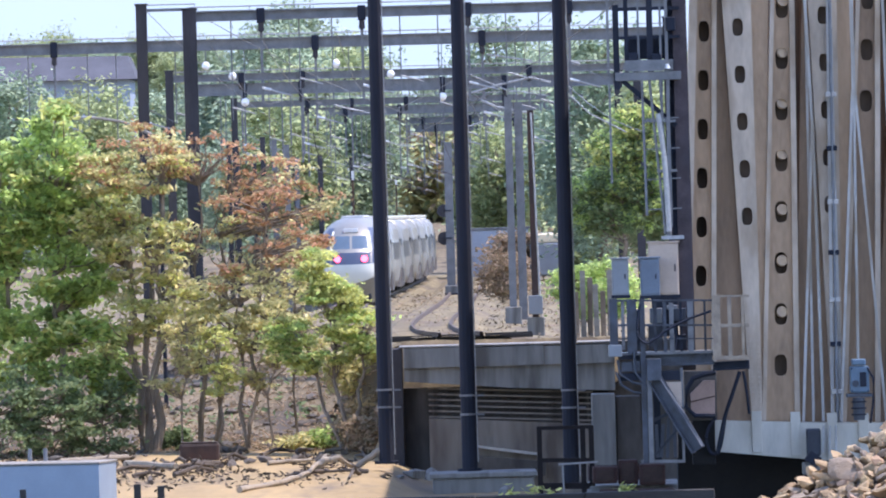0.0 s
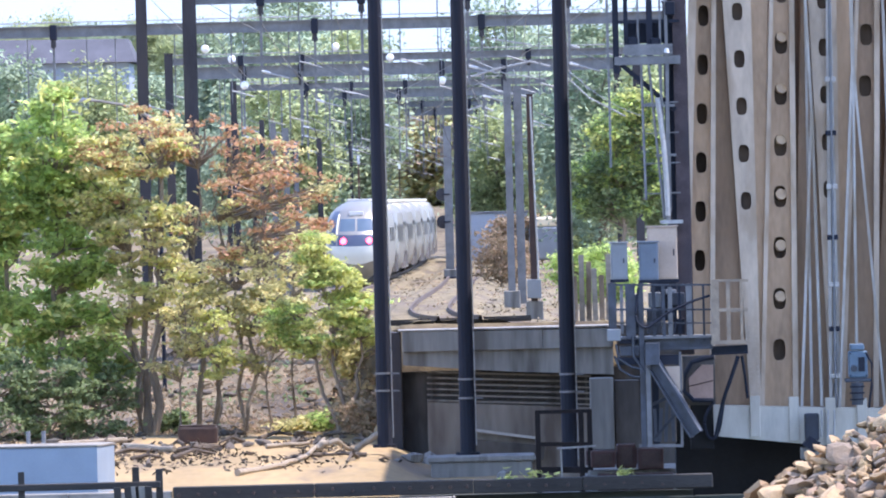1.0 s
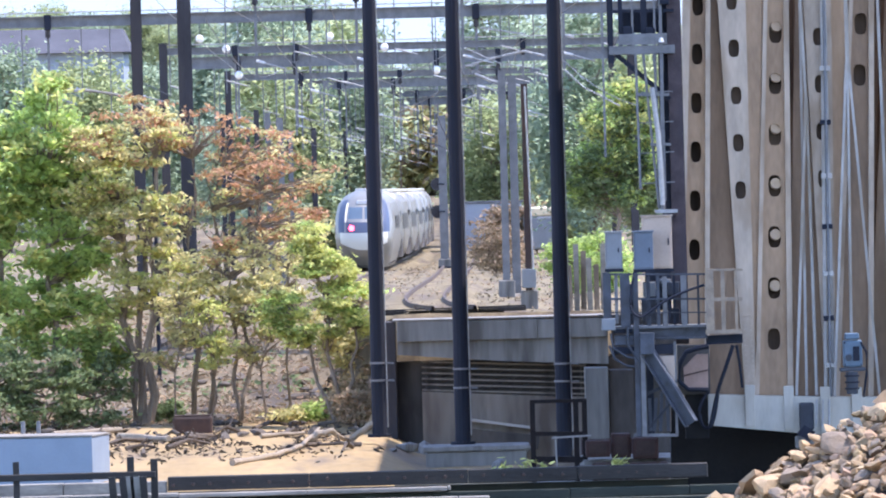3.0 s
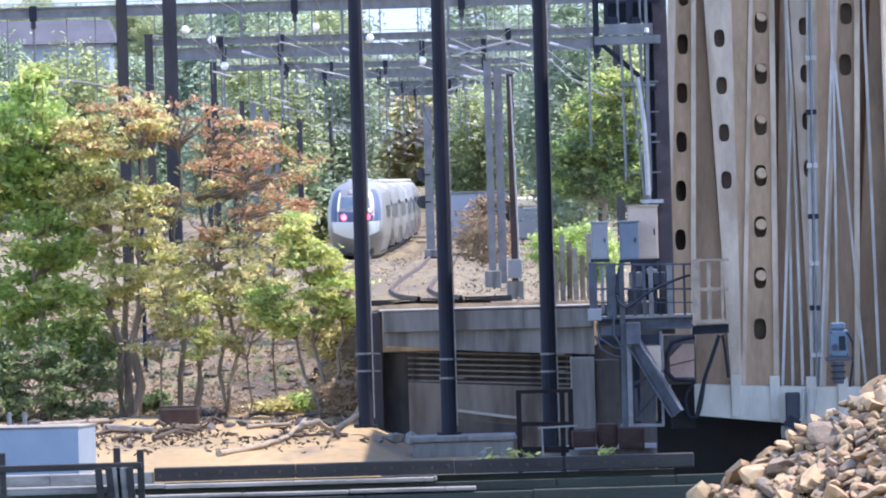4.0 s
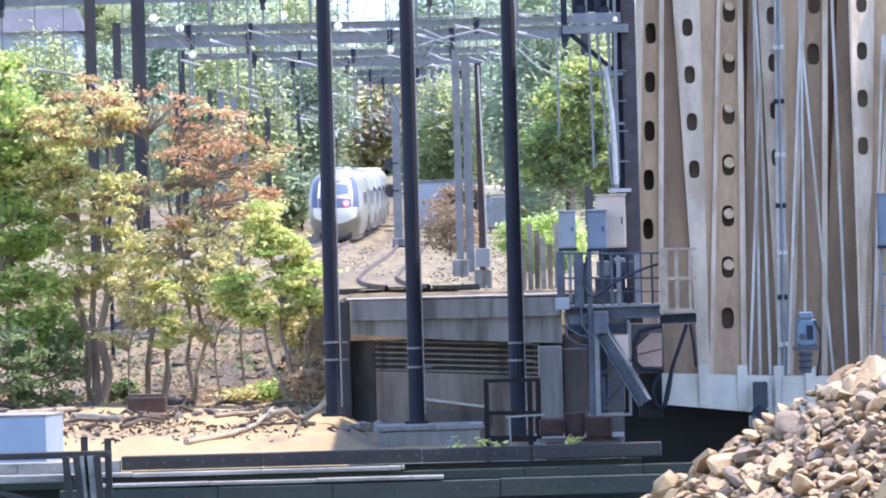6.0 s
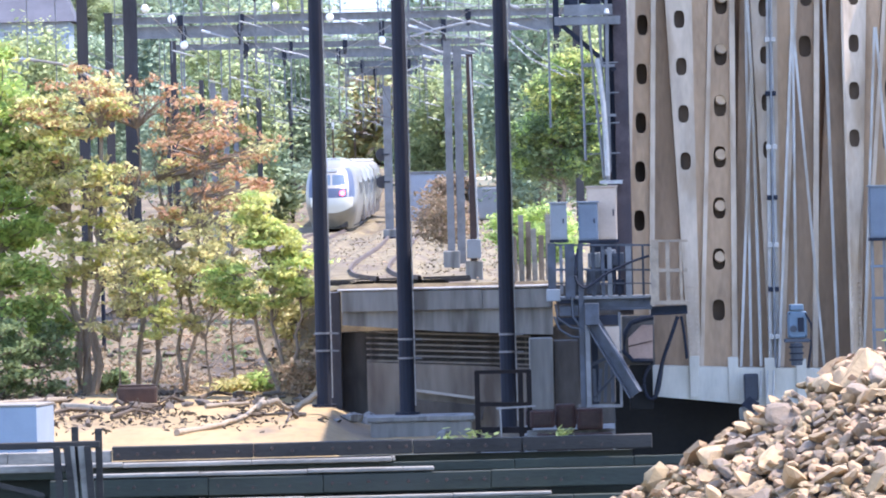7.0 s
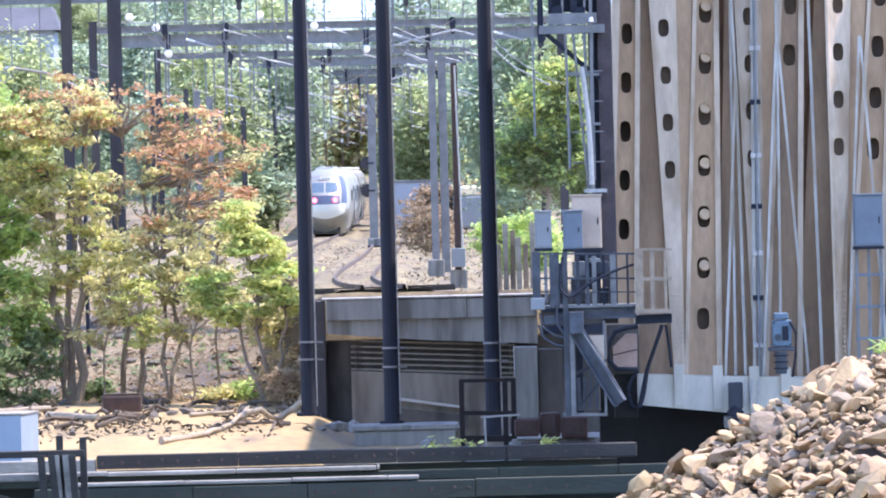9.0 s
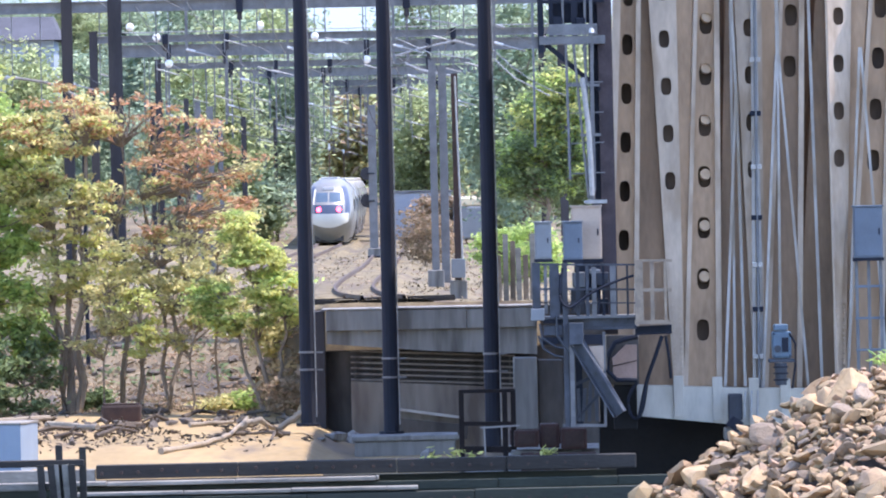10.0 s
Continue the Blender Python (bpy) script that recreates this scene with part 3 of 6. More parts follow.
def make_leaf():
    leaf = thing("bascule_span", (0, 268, 0), "raised riveted bascule span with tan perforated plates and pale flanges", "bridge span", kind="structure")

    def up(xb, xt, z):
        return xb + (xt - xb) * (z - ZB) / (ZT - ZB)

    top = 17.2

    def web(xb0, xb1, xt0, xt1, y, material, holes=(), hw=0.22, hh=0.36, name="web_plate", lab="", z0=2.5, twist=0.0):
        part(name, plate(B(), up(xb0, xt0, z0), up(xb1, xt1, z0), up(xb0, xt0, top), up(xb1, xt1, top), y, z0, top, holes, hw, hh, 0.2 if holes and not twist else 0.05, twist), material, leaf, lab)

    def flange(xb, xt, w, y, d, material=LEAF_GREY, z0=2.4):
        a, b = up(xb, xt, z0), up(xb, xt, top)
        fl = B()
        vs = [fl.verts.new((x + dx, yy, z)) for x, z in ((a, z0), (b, top)) for dx, yy in ((-w / 2, y), (w / 2, y), (w / 2, y + d), (-w / 2, y + d))]
        for f in ((0, 1, 5, 4), (1, 2, 6, 5), (2, 3, 7, 6), (3, 0, 4, 7), (0, 3, 2, 1), (4, 5, 6, 7)):
            fl.faces.new([vs[i] for i in f])
        part("flange", fl, material, leaf)

    # first chord
    flange(7.50, 8.12, 0.24, -0.12, 0.9)
    h1 = [7.45 + 1.55 * i for i in range(12)]
    web(7.55, 8.36, 8.22, 8.72, 0.05, LEAF_TAN, h1, 0.17, 0.33)
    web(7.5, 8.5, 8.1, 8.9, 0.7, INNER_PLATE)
    flange(8.40, 8.78, 0.15, -0.14, 1.1)
    # bays: an inclined perforated strut, a tan web, a perforated brown web, a plain brown recess
    for k, (ob, ot) in enumerate(((0.0, 0.0), (2.55, 2.72), (5.1, 5.6), (7.9, 8.6))):
        web(8.46 + ob, 9.9 + ob, 8.84 + ot, 10.3 + ot, 0.16, LEAF_BROWN)
        hs = [9.3 + 1.5 * i + 0.3 * k for i in range(10)]
        web(9.60 + ob, 9.95 + ob, 9.02 + ot, 9.94 + ot, -0.2 - (0.5 if k >= 2 else 0.0), LEAF_GREY, hs, 0.17, 0.28, "strut_plate", "pale grey inclined strut with access holes", twist=0.48 if k >= 2 else 0.0)
        # dark strip added behind the strut holes as their shade
        web(9.68 + ob, 9.88 + ob, 9.12 + ot, 9.84 + ot, 0.08 if k < 2 else -0.12, INNER_PLATE, name="strut_hole_shade")
        flange(9.64 + ob, 9.06 + ot, 0.07, -0.22 - (0.5 if k >= 2 else 0.0), 0.3)
        rv = B()
        for j in range(18):
            for dx in (-0.11, 0.11):
                xr = up(9.78 + ob, 9.5 + ot, 2.6 + j * 0.16)
                tube(rv, (xr + dx, -0.26 - (0.5 if k >= 2 else 0.0), 2.6 + j * 0.16), (xr + dx, -0.19, 2.6 + j * 0.16), 0.03, 0.035, 6)
        tagged(part("rivet_rows", rv, LEAF_GREY, leaf), kind="stuff")
        flange(9.91 + ob, 9.90 + ot, 0.05, -0.145, 0.25, LEAF_TAN)
        web(9.92 + ob, 10.02 + ob, 9.93 + ot, 10.5 + ot, -0.04, LEAF_TAN)
        flange(10.0 + ob, 10.62 + ot, 0.13, -0.13, 0.7)
        hb = [h for h in (4.55 + 1.62 * i + 0.2 * k for i in range(13)) if k == 0 or h > (0, 11.5, 9.0, 9.0)[k]]
        web(10.05 + ob, 11.0 + ob, 10.66 + ot, 11.2 + ot, 0.03, LEAF_BROWN if k % 2 else LEAF_TAN, hb, 0.20, 0.34)
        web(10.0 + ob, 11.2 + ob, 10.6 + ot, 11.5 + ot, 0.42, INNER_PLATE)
        # a cream disc in each hole mimics sunlight falling inside
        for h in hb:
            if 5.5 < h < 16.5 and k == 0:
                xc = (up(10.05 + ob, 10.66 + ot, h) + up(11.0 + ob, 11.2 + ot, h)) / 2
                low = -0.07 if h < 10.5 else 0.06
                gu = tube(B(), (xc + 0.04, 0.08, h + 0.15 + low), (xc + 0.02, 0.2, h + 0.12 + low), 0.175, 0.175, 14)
                part("hole_sun_patch", gu, HOLE_SUN_CREAM, leaf, "cream disc painted as a sunlit patch inside the access hole")
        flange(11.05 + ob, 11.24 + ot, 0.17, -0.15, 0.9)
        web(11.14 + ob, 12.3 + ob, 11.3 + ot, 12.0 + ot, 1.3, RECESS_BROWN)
    # laced rods and slim bars
    for xb, xt, w, y in ((11.55, 11.66, 0.08, -0.34), (12.15, 12.36, 0.1, -0.45), (12.42, 12.44, 0.09, -0.38), (14.3, 14.1, 0.09, -0.3)):
        flange(xb, xt, w, y, 0.08, BAR_PAINT)
    # slim bars that spread downwards in pairs, and a riser pipe with couplings
    for x0, z0, x1, z1, w in ((11.76, 12.1, 11.22, 2.75, 0.07), (11.78, 12.1, 11.86, 2.75, 0.06), (13.06, 13.2, 12.42, 2.7, 0.08), (13.1, 13.2, 12.98, 2.7, 0.06), (13.14, 13.2, 13.86, 2.65, 0.08), (13.1, 17.2, 13.1, 13.1, 0.12), (11.6, 17.2, 11.77, 12.0, 0.1), (15.7, 13.4, 15.1, 2.6, 0.08), (15.74, 13.4, 16.4, 2.6, 0.08)):
        part("slim_bar", bar(B(), (x0, -0.42, z0), (x1, -0.46, z1), w, 0.08), BAR_PAINT, leaf, "slim pale blue-grey bar")
    for z in (3.6, 5.1, 6.5, 8.0, 9.6, 11.3, 13.0):
        x = up(12.29, 12.40, z)
        part("pipe_coupling", box(B(), x - 0.17, x + 0.17, -0.56, -0.44, z, z + 0.16, 0.02), DARK_STEEL if z in (5.1, 8.0, 11.3) else BAR_PAINT, leaf)
    part("riser_pipe", tube(B(), (12.3, -0.52, 2.7), (12.42, -0.52, 17.0), 0.05, 0.05, 8), GREY_STEEL, leaf)
    # base girder with cover straps
    gb = B()
    vs = [gb.verts.new(v) for y in (-0.9, 0.4) for v in ((7.95, y, 1.95), (11.5, y, 1.55), (16.5, y, 1.15), (16.5, y, 2.55), (11.5, y, 2.72), (8.1, y, 2.88))]
    gb.faces.new(vs[:6]), gb.faces.new(vs[6:])
    for i in range(6):
        j = (i + 1) % 6
        gb.faces.new((vs[i], vs[j], vs[6 + j], vs[6 + i]))
    part("base_girder", gb, GIRDER_PALE, leaf, "pale grey riveted base girder")
    for x in (9.72, 10.95, 12.1, 13.1, 14.4):
        zb, zt = 2.13 - 0.113 * (x - 7.95) + 0.0, 2.86 - 0.047 * (x - 8.1)
        st = box(B(), x - 0.16, x + 0.16, -1.0, -0.9, zb - 0.1, zt + 0.35, 0.015)
        for k in range(7):
            for dx in (-0.1, 0.1):
                tube(st, (x + dx, -1.035, zb + 0.02 + k * 0.13), (x + dx, -0.99, zb + 0.02 + k * 0.13), 0.03, 0.02, 6)
        part("cover_strap", st, GIRDER_PALE, leaf)
    # wall coloured black so the space under the girder looks unlit
    part("pit_shade_wall", box(B(), 7.3, 20, 3.0, 4.0, -1.9, 2.4), PIT_BLACK, leaf, "black wall giving the shade under the span")
    part("back_plate", box(B(), 8.3, 22, 2.6, 2.8, 2.6, 17.2), LEAF_BROWN, leaf)
    # two unseen plates added behind the span to shade the shore and abutment
    part("shade_plate", box(B(), 9.25, 9.6, 2.85, 32.5, 2.0, 22.4), LEAF_BROWN, leaf, "brown unseen plate added to cast shade left of the span")
    part("rear_shade_plate", box(B(), 9.62, 16, 12, 12.4, 0.5, 14.0), LEAF_BROWN, leaf)


make_leaf()

DARK_BLUE = mat("dark_blue_grey_steel", (0.045, 0.053, 0.066), 0.6, var=0.3, scale=2)


# ---------------------------------------------------------------- signal tower and equipment platform
TOWER_BROWN = mat("purple_brown_tower_steel", (0.055, 0.04, 0.042), 0.85, var=0.45, scale=2, bump=0.2, stain=(0.035, 0.03, 0.035))


def make_signal_tower():
    t = thing("signal_tower", (0, 264.5, 0.53), "dark steel signal tower with railed platforms and conduits", "tower")
    t.scale = (0.9446,) * 3
    part("column", hbeam(B(), (8.0, 0, 4.25), (8.0, 0, 22), 0.46, 0.42, 0.06), TOWER_BROWN, t)
    part("second_column", hbeam(B(), (7.72, 0.5, 8.6), (7.72, 0.5, 22), 0.22, 0.3, 0.04), DARK_STEEL, t)
    for z, h in ((16.25, 0.12), (15.3, 0.10), (17.6, 0.12), (18.6, 0.08)):
        part("rail", bar(B(), (5.82, -0.3, z), (8.0, -0.3, z), 0.08, h), DARK_STEEL, t)
        part("rail", bar(B(), (5.82, 0.7, z + 0.05), (8.0, 0.7, z + 0.05), 0.06, 0.06), GREY_STEEL, t)
    for z in (14.0, 17.2):
        part("platform", box(B(), 5.82, 8.0, -0.4, 0.8, z - 0.12, z + 0.16), GREY_STEEL, t)
    for x, w, z0, z1 in ((5.88, 0.2, 13.6, 16.4), (6.22, 0.14, 13.9, 19), (6.62, 0.07, 14, 19), (7.0, 0.2, 14.1, 19), (7.35, 0.07, 8.8, 19), (5.62, 0.07, 10.5, 17.0), (7.55, 0.1, 9.0, 19)):
        part("upright", bar(B(), (x, -0.3, z0), (x, -0.3, z1), w, 0.1), DARK_STEEL if w > 0.1 else GREY_STEEL, t)
    part("toe_board", box(B(), 6.15, 7.75, -0.46, -0.42, 14.18, 14.55), GREY_STEEL, t)
    part("back_panel", box(B(), 6.3, 7.6, 0.75, 0.8, 14.6, 15.4), DARK_STEEL, t)
    part("brace", bar(B(), (6.05, -0.2, 13.9), (7.8, -0.2, 12.35), 0.14, 0.16), DARK_STEEL, t)
    for x0, x1, z1 in ((6.7, 6.75, 9.4), (6.95, 7.35, 8.75), (7.3, 7.5, 8.7)):
        part("conduit", tube(B(), (x0, -0.35, 13.9), (x1, -0.35, z1), 0.045, 0.045, 6), GREY_STEEL, t)
    part("white_pipe", limb(B(), [Vector((7.20, -0.45, 12.77)), Vector((7.28, -0.45, 12.16)), Vector((7.37, -0.45, 11.22)), Vector((7.43, -0.45, 10.14)), Vector((7.46, -0.45, 8.86))], 0.09, 0.09, 10), GALVANISED, t, "pale pipe beside the column")
    part("side_channel", bar(B(), (7.57, -0.4, 13.97), (7.44, -0.4, 8.66), 0.12, 0.1), GREY_STEEL, t)
    part("bracket_arm", bar(B(), (6.69, -0.4, 12.53), (7.78, -0.4, 12.51), 0.1, 0.09), GREY_STEEL, t)
    part("bracket_arm", bar(B(), (7.11, -0.4, 10.87), (7.79, -0.4, 10.87), 0.1, 0.09), GREY_STEEL, t)
    part("foot_bar", box(B(), 7.2, 7.95, -0.5, -0.2, 8.6, 8.72), GALVANISED, t)
    for z in (9.6, 10.6, 11.6, 12.6):
        part("rung", bar(B(), (6.8, -0.36, z), (7.9, -0.36, z + 0.02), 0.04, 0.04), GREY_STEEL, t)
    for x, z in ((6.45, 14.35), (7.2, 14.3), (7.7, 15.5)):
        hb = box(B(), x - 0.16, x + 0.16, -0.45, -0.1, z, z + 0.45, 0.03)
        part("signal_head", hb, DARK_STEEL, t, "small dark signal head")
    part("lamp", tube(B(), (7.55, -0.5, 14.25), (7.55, -0.5, 14.4), 0.1, 0.06, 10), LAMP_WHITE, t, "small white lamp")


make_signal_tower()


STRUT_BLUE = mat("sooty_blue_steel", (0.028, 0.033, 0.043), 0.7, var=0.4, scale=2, bump=0.15)
PLATFORM_BLUE = mat("faded_blue_grey_steel", (0.055, 0.063, 0.077), 0.7, var=0.4, scale=2.5, bump=0.15, stain=(0.035, 0.036, 0.04), stain_scale=1.6)
RAIL_GREY = mat("weathered_grey_rail_paint", (0.15, 0.15, 0.15), 0.7, var=0.35, scale=3, bump=0.1)
GUARD_TAN = mat("weathered_tan_rail_paint", (0.29, 0.225, 0.16), 0.75, var=0.35, scale=3, bump=0.1, stain=(0.22, 0.17, 0.13), stain_scale=2.0)


def make_platform():
    p = thing("equipment_platform", (0, 263.5, 0), "blue-grey steel service platform with railings and a diagonal strut", "platform")
    part("deck", box(B(), 5.06, 8.28, -0.3, 1.3, 5.08, 5.16), GREY_STEEL, p)
    part("floor_beam", hbeam(B(), (5.85, 0, 4.93), (8.32, -0.1, 4.93), 0.4, 0.42, 0.06), PLATFORM_BLUE, p)
    part("outrigger_beam", hbeam(B(), (8.27, -0.1, 4.66), (9.41, -0.2, 4.69), 0.3, 0.28, 0.05), DARK_STEEL, p)
    part("railing_post", bar(B(), (5.22, -0.25, 5.12), (5.22, -0.25, 6.85), 0.25, 0.17), PLATFORM_BLUE, p)
    part("railing_post", bar(B(), (5.51, -0.25, 5.25), (5.51, -0.25, 6.76), 0.1, 0.07), RAIL_GREY, p)
    part("railing_post", bar(B(), (5.78, -0.25, 5.11), (5.78, -0.25, 6.82), 0.3, 0.21), PLATFORM_BLUE, p)
    part("railing_post", bar(B(), (6.51, -0.25, 5.16), (6.51, -0.25, 6.70), 0.11, 0.08), STRUT_BLUE, p)
    part("railing_post", bar(B(), (6.81, -0.25, 5.15), (6.81, -0.25, 6.72), 0.1, 0.07), PLATFORM_BLUE, p)
    part("railing_post", bar(B(), (7.02, -0.25, 5.14), (7.02, -0.25, 6.68), 0.14, 0.1), RAIL_GREY, p)
    part("railing_post", bar(B(), (7.31, -0.25, 5.13), (7.31, -0.25, 6.71), 0.08, 0.06), DARK_STEEL, p)
    part("railing_post", bar(B(), (7.61, -0.25, 5.12), (7.61, -0.25, 6.77), 0.18, 0.13), RAIL_GREY, p)
    part("railing_post", bar(B(), (8.06, -0.25, 4.97), (8.06, -0.25, 6.72), 0.07, 0.06), STRUT_BLUE, p)
    part("main_leg", bar(B(), (6.11, -0.34, 1.72), (6.11, -0.34, 6.82), 0.16, 0.11), PLATFORM_BLUE, p, "blue-grey steel leg through the whole platform")
    part("front_leg", bar(B(), (6.28, -0.4, 1.72), (6.28, -0.4, 4.34), 0.14, 0.1), RAIL_GREY, p)
    part("slim_leg", bar(B(), (7.29, -0.2, 1.69), (7.29, -0.2, 4.65), 0.08, 0.06), RAIL_GREY, p)
    part("back_leg", bar(B(), (6.52, 0.9, 1.71), (6.52, 0.9, 4.67), 0.21, 0.15), DARK_STEEL, p)
    part("handrail", bar(B(), (5.11, -0.3, 6.80), (8.33, -0.3, 6.72), 0.08, 0.06), PLATFORM_BLUE, p)
    part("handrail", bar(B(), (5.09, -0.3, 6.03), (8.31, -0.3, 5.95), 0.08, 0.06), PLATFORM_BLUE, p)
    part("handrail", bar(B(), (5.08, -0.3, 5.61), (8.30, -0.3, 5.53), 0.08, 0.04), PLATFORM_BLUE, p)
    part("guard_post", bar(B(), (8.41, -0.55, 4.86), (8.41, -0.55, 6.83), 0.25, 0.17), GUARD_TAN, p, "pale tan guard post")
    part("guard_post", bar(B(), (8.82, -0.55, 4.85), (8.82, -0.55, 6.82), 0.12, 0.08), GUARD_TAN, p, "pale tan guard post")
    part("guard_post", bar(B(), (9.23, -0.55, 4.84), (9.23, -0.55, 6.80), 0.08, 0.06), GUARD_TAN, p, "pale tan guard post")
    part("guard_rail", bar(B(), (8.30, -0.58, 6.85), (9.45, -0.58, 6.83), 0.08, 0.07), GUARD_TAN, p)
    part("guard_rail", bar(B(), (8.27, -0.58, 5.93), (9.42, -0.58, 5.92), 0.08, 0.11), GUARD_TAN, p)
    part("guard_rail", bar(B(), (8.25, -0.58, 4.93), (9.39, -0.58, 4.92), 0.08, 0.12), GUARD_TAN, p)
    part("relay_box", box(B(), 5.85, 6.05, 0.1, 0.5, 5.24, 6.47, 0.02), STRUT_BLUE, p, "relay box behind the platform railing")
    part("relay_box", box(B(), 6.36, 6.75, 0.1, 0.5, 6.05, 6.52, 0.02), BOX_GREY, p, "relay box behind the platform railing")
    part("relay_box", box(B(), 6.30, 6.75, 0.1, 0.5, 5.23, 5.97, 0.02), DARK_BLUE, p, "relay box behind the platform railing")
    part("relay_box", box(B(), 7.11, 7.49, 0.1, 0.5, 6.10, 6.50, 0.02), DARK_BLUE, p, "relay box behind the platform railing")
    part("relay_box", box(B(), 7.12, 7.48, 0.1, 0.5, 5.21, 5.68, 0.02), DARK_STEEL, p, "relay box behind the platform railing")
    part("relay_box", box(B(), 6.90, 7.23, 0.1, 0.5, 6.46, 6.60, 0.02), BOX_GREY, p, "relay box behind the platform railing")
    part("junction_box", box(B(), 5.03, 5.45, -0.6, -0.2, 5.05, 5.42, 0.02), BOX_GREY, p, "pale junction box")
    part("casing", box(B(), 5.39, 5.97, -0.3, 0.2, 4.95, 5.11, 0.02), DARK_STEEL, p, "casing hung below the deck")
    part("casing", box(B(), 5.42, 6.02, -0.3, 0.2, 4.57, 4.88, 0.02), PLATFORM_BLUE, p, "casing hung below the deck")
    part("casing", box(B(), 5.38, 6.04, -0.3, 0.2, 4.29, 4.52, 0.02), DARK_STEEL, p, "casing hung below the deck")
    part("casing", box(B(), 6.66, 7.24, -0.3, 0.2, 4.26, 4.57, 0.02), DARK_STEEL, p, "casing hung below the deck")
    part("casing", box(B(), 6.76, 7.27, -0.3, 0.2, 3.43, 4.21, 0.02), BOX_TAN, p, "casing hung below the deck")
    part("bent_conduit", limb(B(), [Vector((5.30, -0.38, 4.95)), Vector((5.37, -0.38, 4.50)), Vector((5.79, -0.38, 4.21)), Vector((6.03, -0.38, 4.17))], 0.04, 0.035, 8), DARK_BLUE, p, "blue-grey bent conduit")
    part("bent_conduit", limb(B(), [Vector((5.25, -0.38, 4.57)), Vector((5.41, -0.38, 4.16)), Vector((5.75, -0.38, 3.94)), Vector((6.02, -0.38, 3.90))], 0.04, 0.035, 8), DARK_BLUE, p, "blue-grey bent conduit")
    part("bent_conduit", limb(B(), [Vector((5.82, -0.38, 5.17)), Vector((5.84, -0.38, 4.56)), Vector((6.07, -0.38, 4.21)), Vector((6.20, -0.38, 4.07))], 0.04, 0.035, 8), DARK_BLUE, p, "blue-grey bent conduit")
    part("strut_head", box(B(), 6.20, 6.65, -0.62, -0.42, 4.27, 4.96, 0.02), PLATFORM_BLUE, p, "blue-grey strut head plate")
    part("strut", hbeam(B(), (6.45, -0.4, 4.33), (7.72, -0.9, 2.10), 0.32, 0.4, 0.05), PLATFORM_BLUE, p, "heavy blue-grey diagonal strut")
    part("short_brace", bar(B(), (6.38, -0.2, 3.03), (7.28, -0.2, 3.42), 0.08, 0.1), STRUT_BLUE, p)
    part("short_brace", bar(B(), (6.38, -0.1, 1.93), (7.19, -0.1, 2.80), 0.08, 0.08), STRUT_BLUE, p)
    part("hanging_rod", bar(B(), (6.47, 0.2, 2.89), (6.49, 0.2, 1.86), 0.08, 0.1), DARK_BLUE, p)
    part("hanging_rod", bar(B(), (6.68, 0.2, 2.89), (6.60, 0.2, 1.86), 0.08, 0.1), DARK_BLUE, p)
    part("hanging_rod", bar(B(), (6.86, 0.2, 3.09), (6.79, 0.2, 1.85), 0.08, 0.1), DARK_BLUE, p)
    part("hanging_rod", bar(B(), (7.02, 0.2, 2.88), (7.04, 0.2, 1.85), 0.08, 0.1), DARK_BLUE, p)
    part("foot_rail", bar(B(), (5.94, -0.25, 1.77), (7.29, -0.25, 1.73), 0.1, 0.09), RAIL_GREY, p)
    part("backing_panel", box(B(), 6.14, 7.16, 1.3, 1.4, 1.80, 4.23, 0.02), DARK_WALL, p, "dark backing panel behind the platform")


make_platform()


def make_cabinet(x, y, z, w, d, h, material, label):
    c = thing("signal_cabinet", (x, y, z), label, "cabinet", "cabinets on the platform")
    part("body", box(B(), -w / 2, w / 2, -d / 2, d / 2, 0, h, 0.02), material, c)
    part("roof", box(B(), -w / 2 - 0.04, w / 2 + 0.04, -d / 2 - 0.06, d / 2 + 0.04, h, h + 0.05, 0.01), material, c)
    part("door", box(B(), -w / 2 + 0.05, w / 2 - 0.05, -d / 2 - 0.025, -d / 2, 0.06, h - 0.06, 0.008), material, c)
    part("latch", box(B(), w / 2 - 0.14, w / 2 - 0.1, -d / 2 - 0.05, -d / 2 - 0.025, h * 0.45, h * 0.58), DARK_STEEL, c)
    part("base_frame", box(B(), -w / 2 - 0.03, w / 2 + 0.03, -d / 2, d / 2, -0.1, 0), DARK_STEEL, c)
    return c


make_cabinet(5.47, 263.5, 6.96, 0.52, 0.5, 1.12, BOX_GREY, "light grey steel signal cabinet on a platform stand")
make_cabinet(6.39, 263.5, 6.92, 0.60, 0.5, 1.16, BOX_BLUE, "blue-grey steel signal cabinet on a platform stand")
cb = make_cabinet(6.85, 264.4, 6.92, 0.93, 0.6, 1.63, BOX_TAN, "tall tan steel cabinet behind the grey cabinets")
part("stand", box(B(), -0.4, 0.4, -0.25, 0.25, -1.3, -0.1), DARK_STEEL, cb)


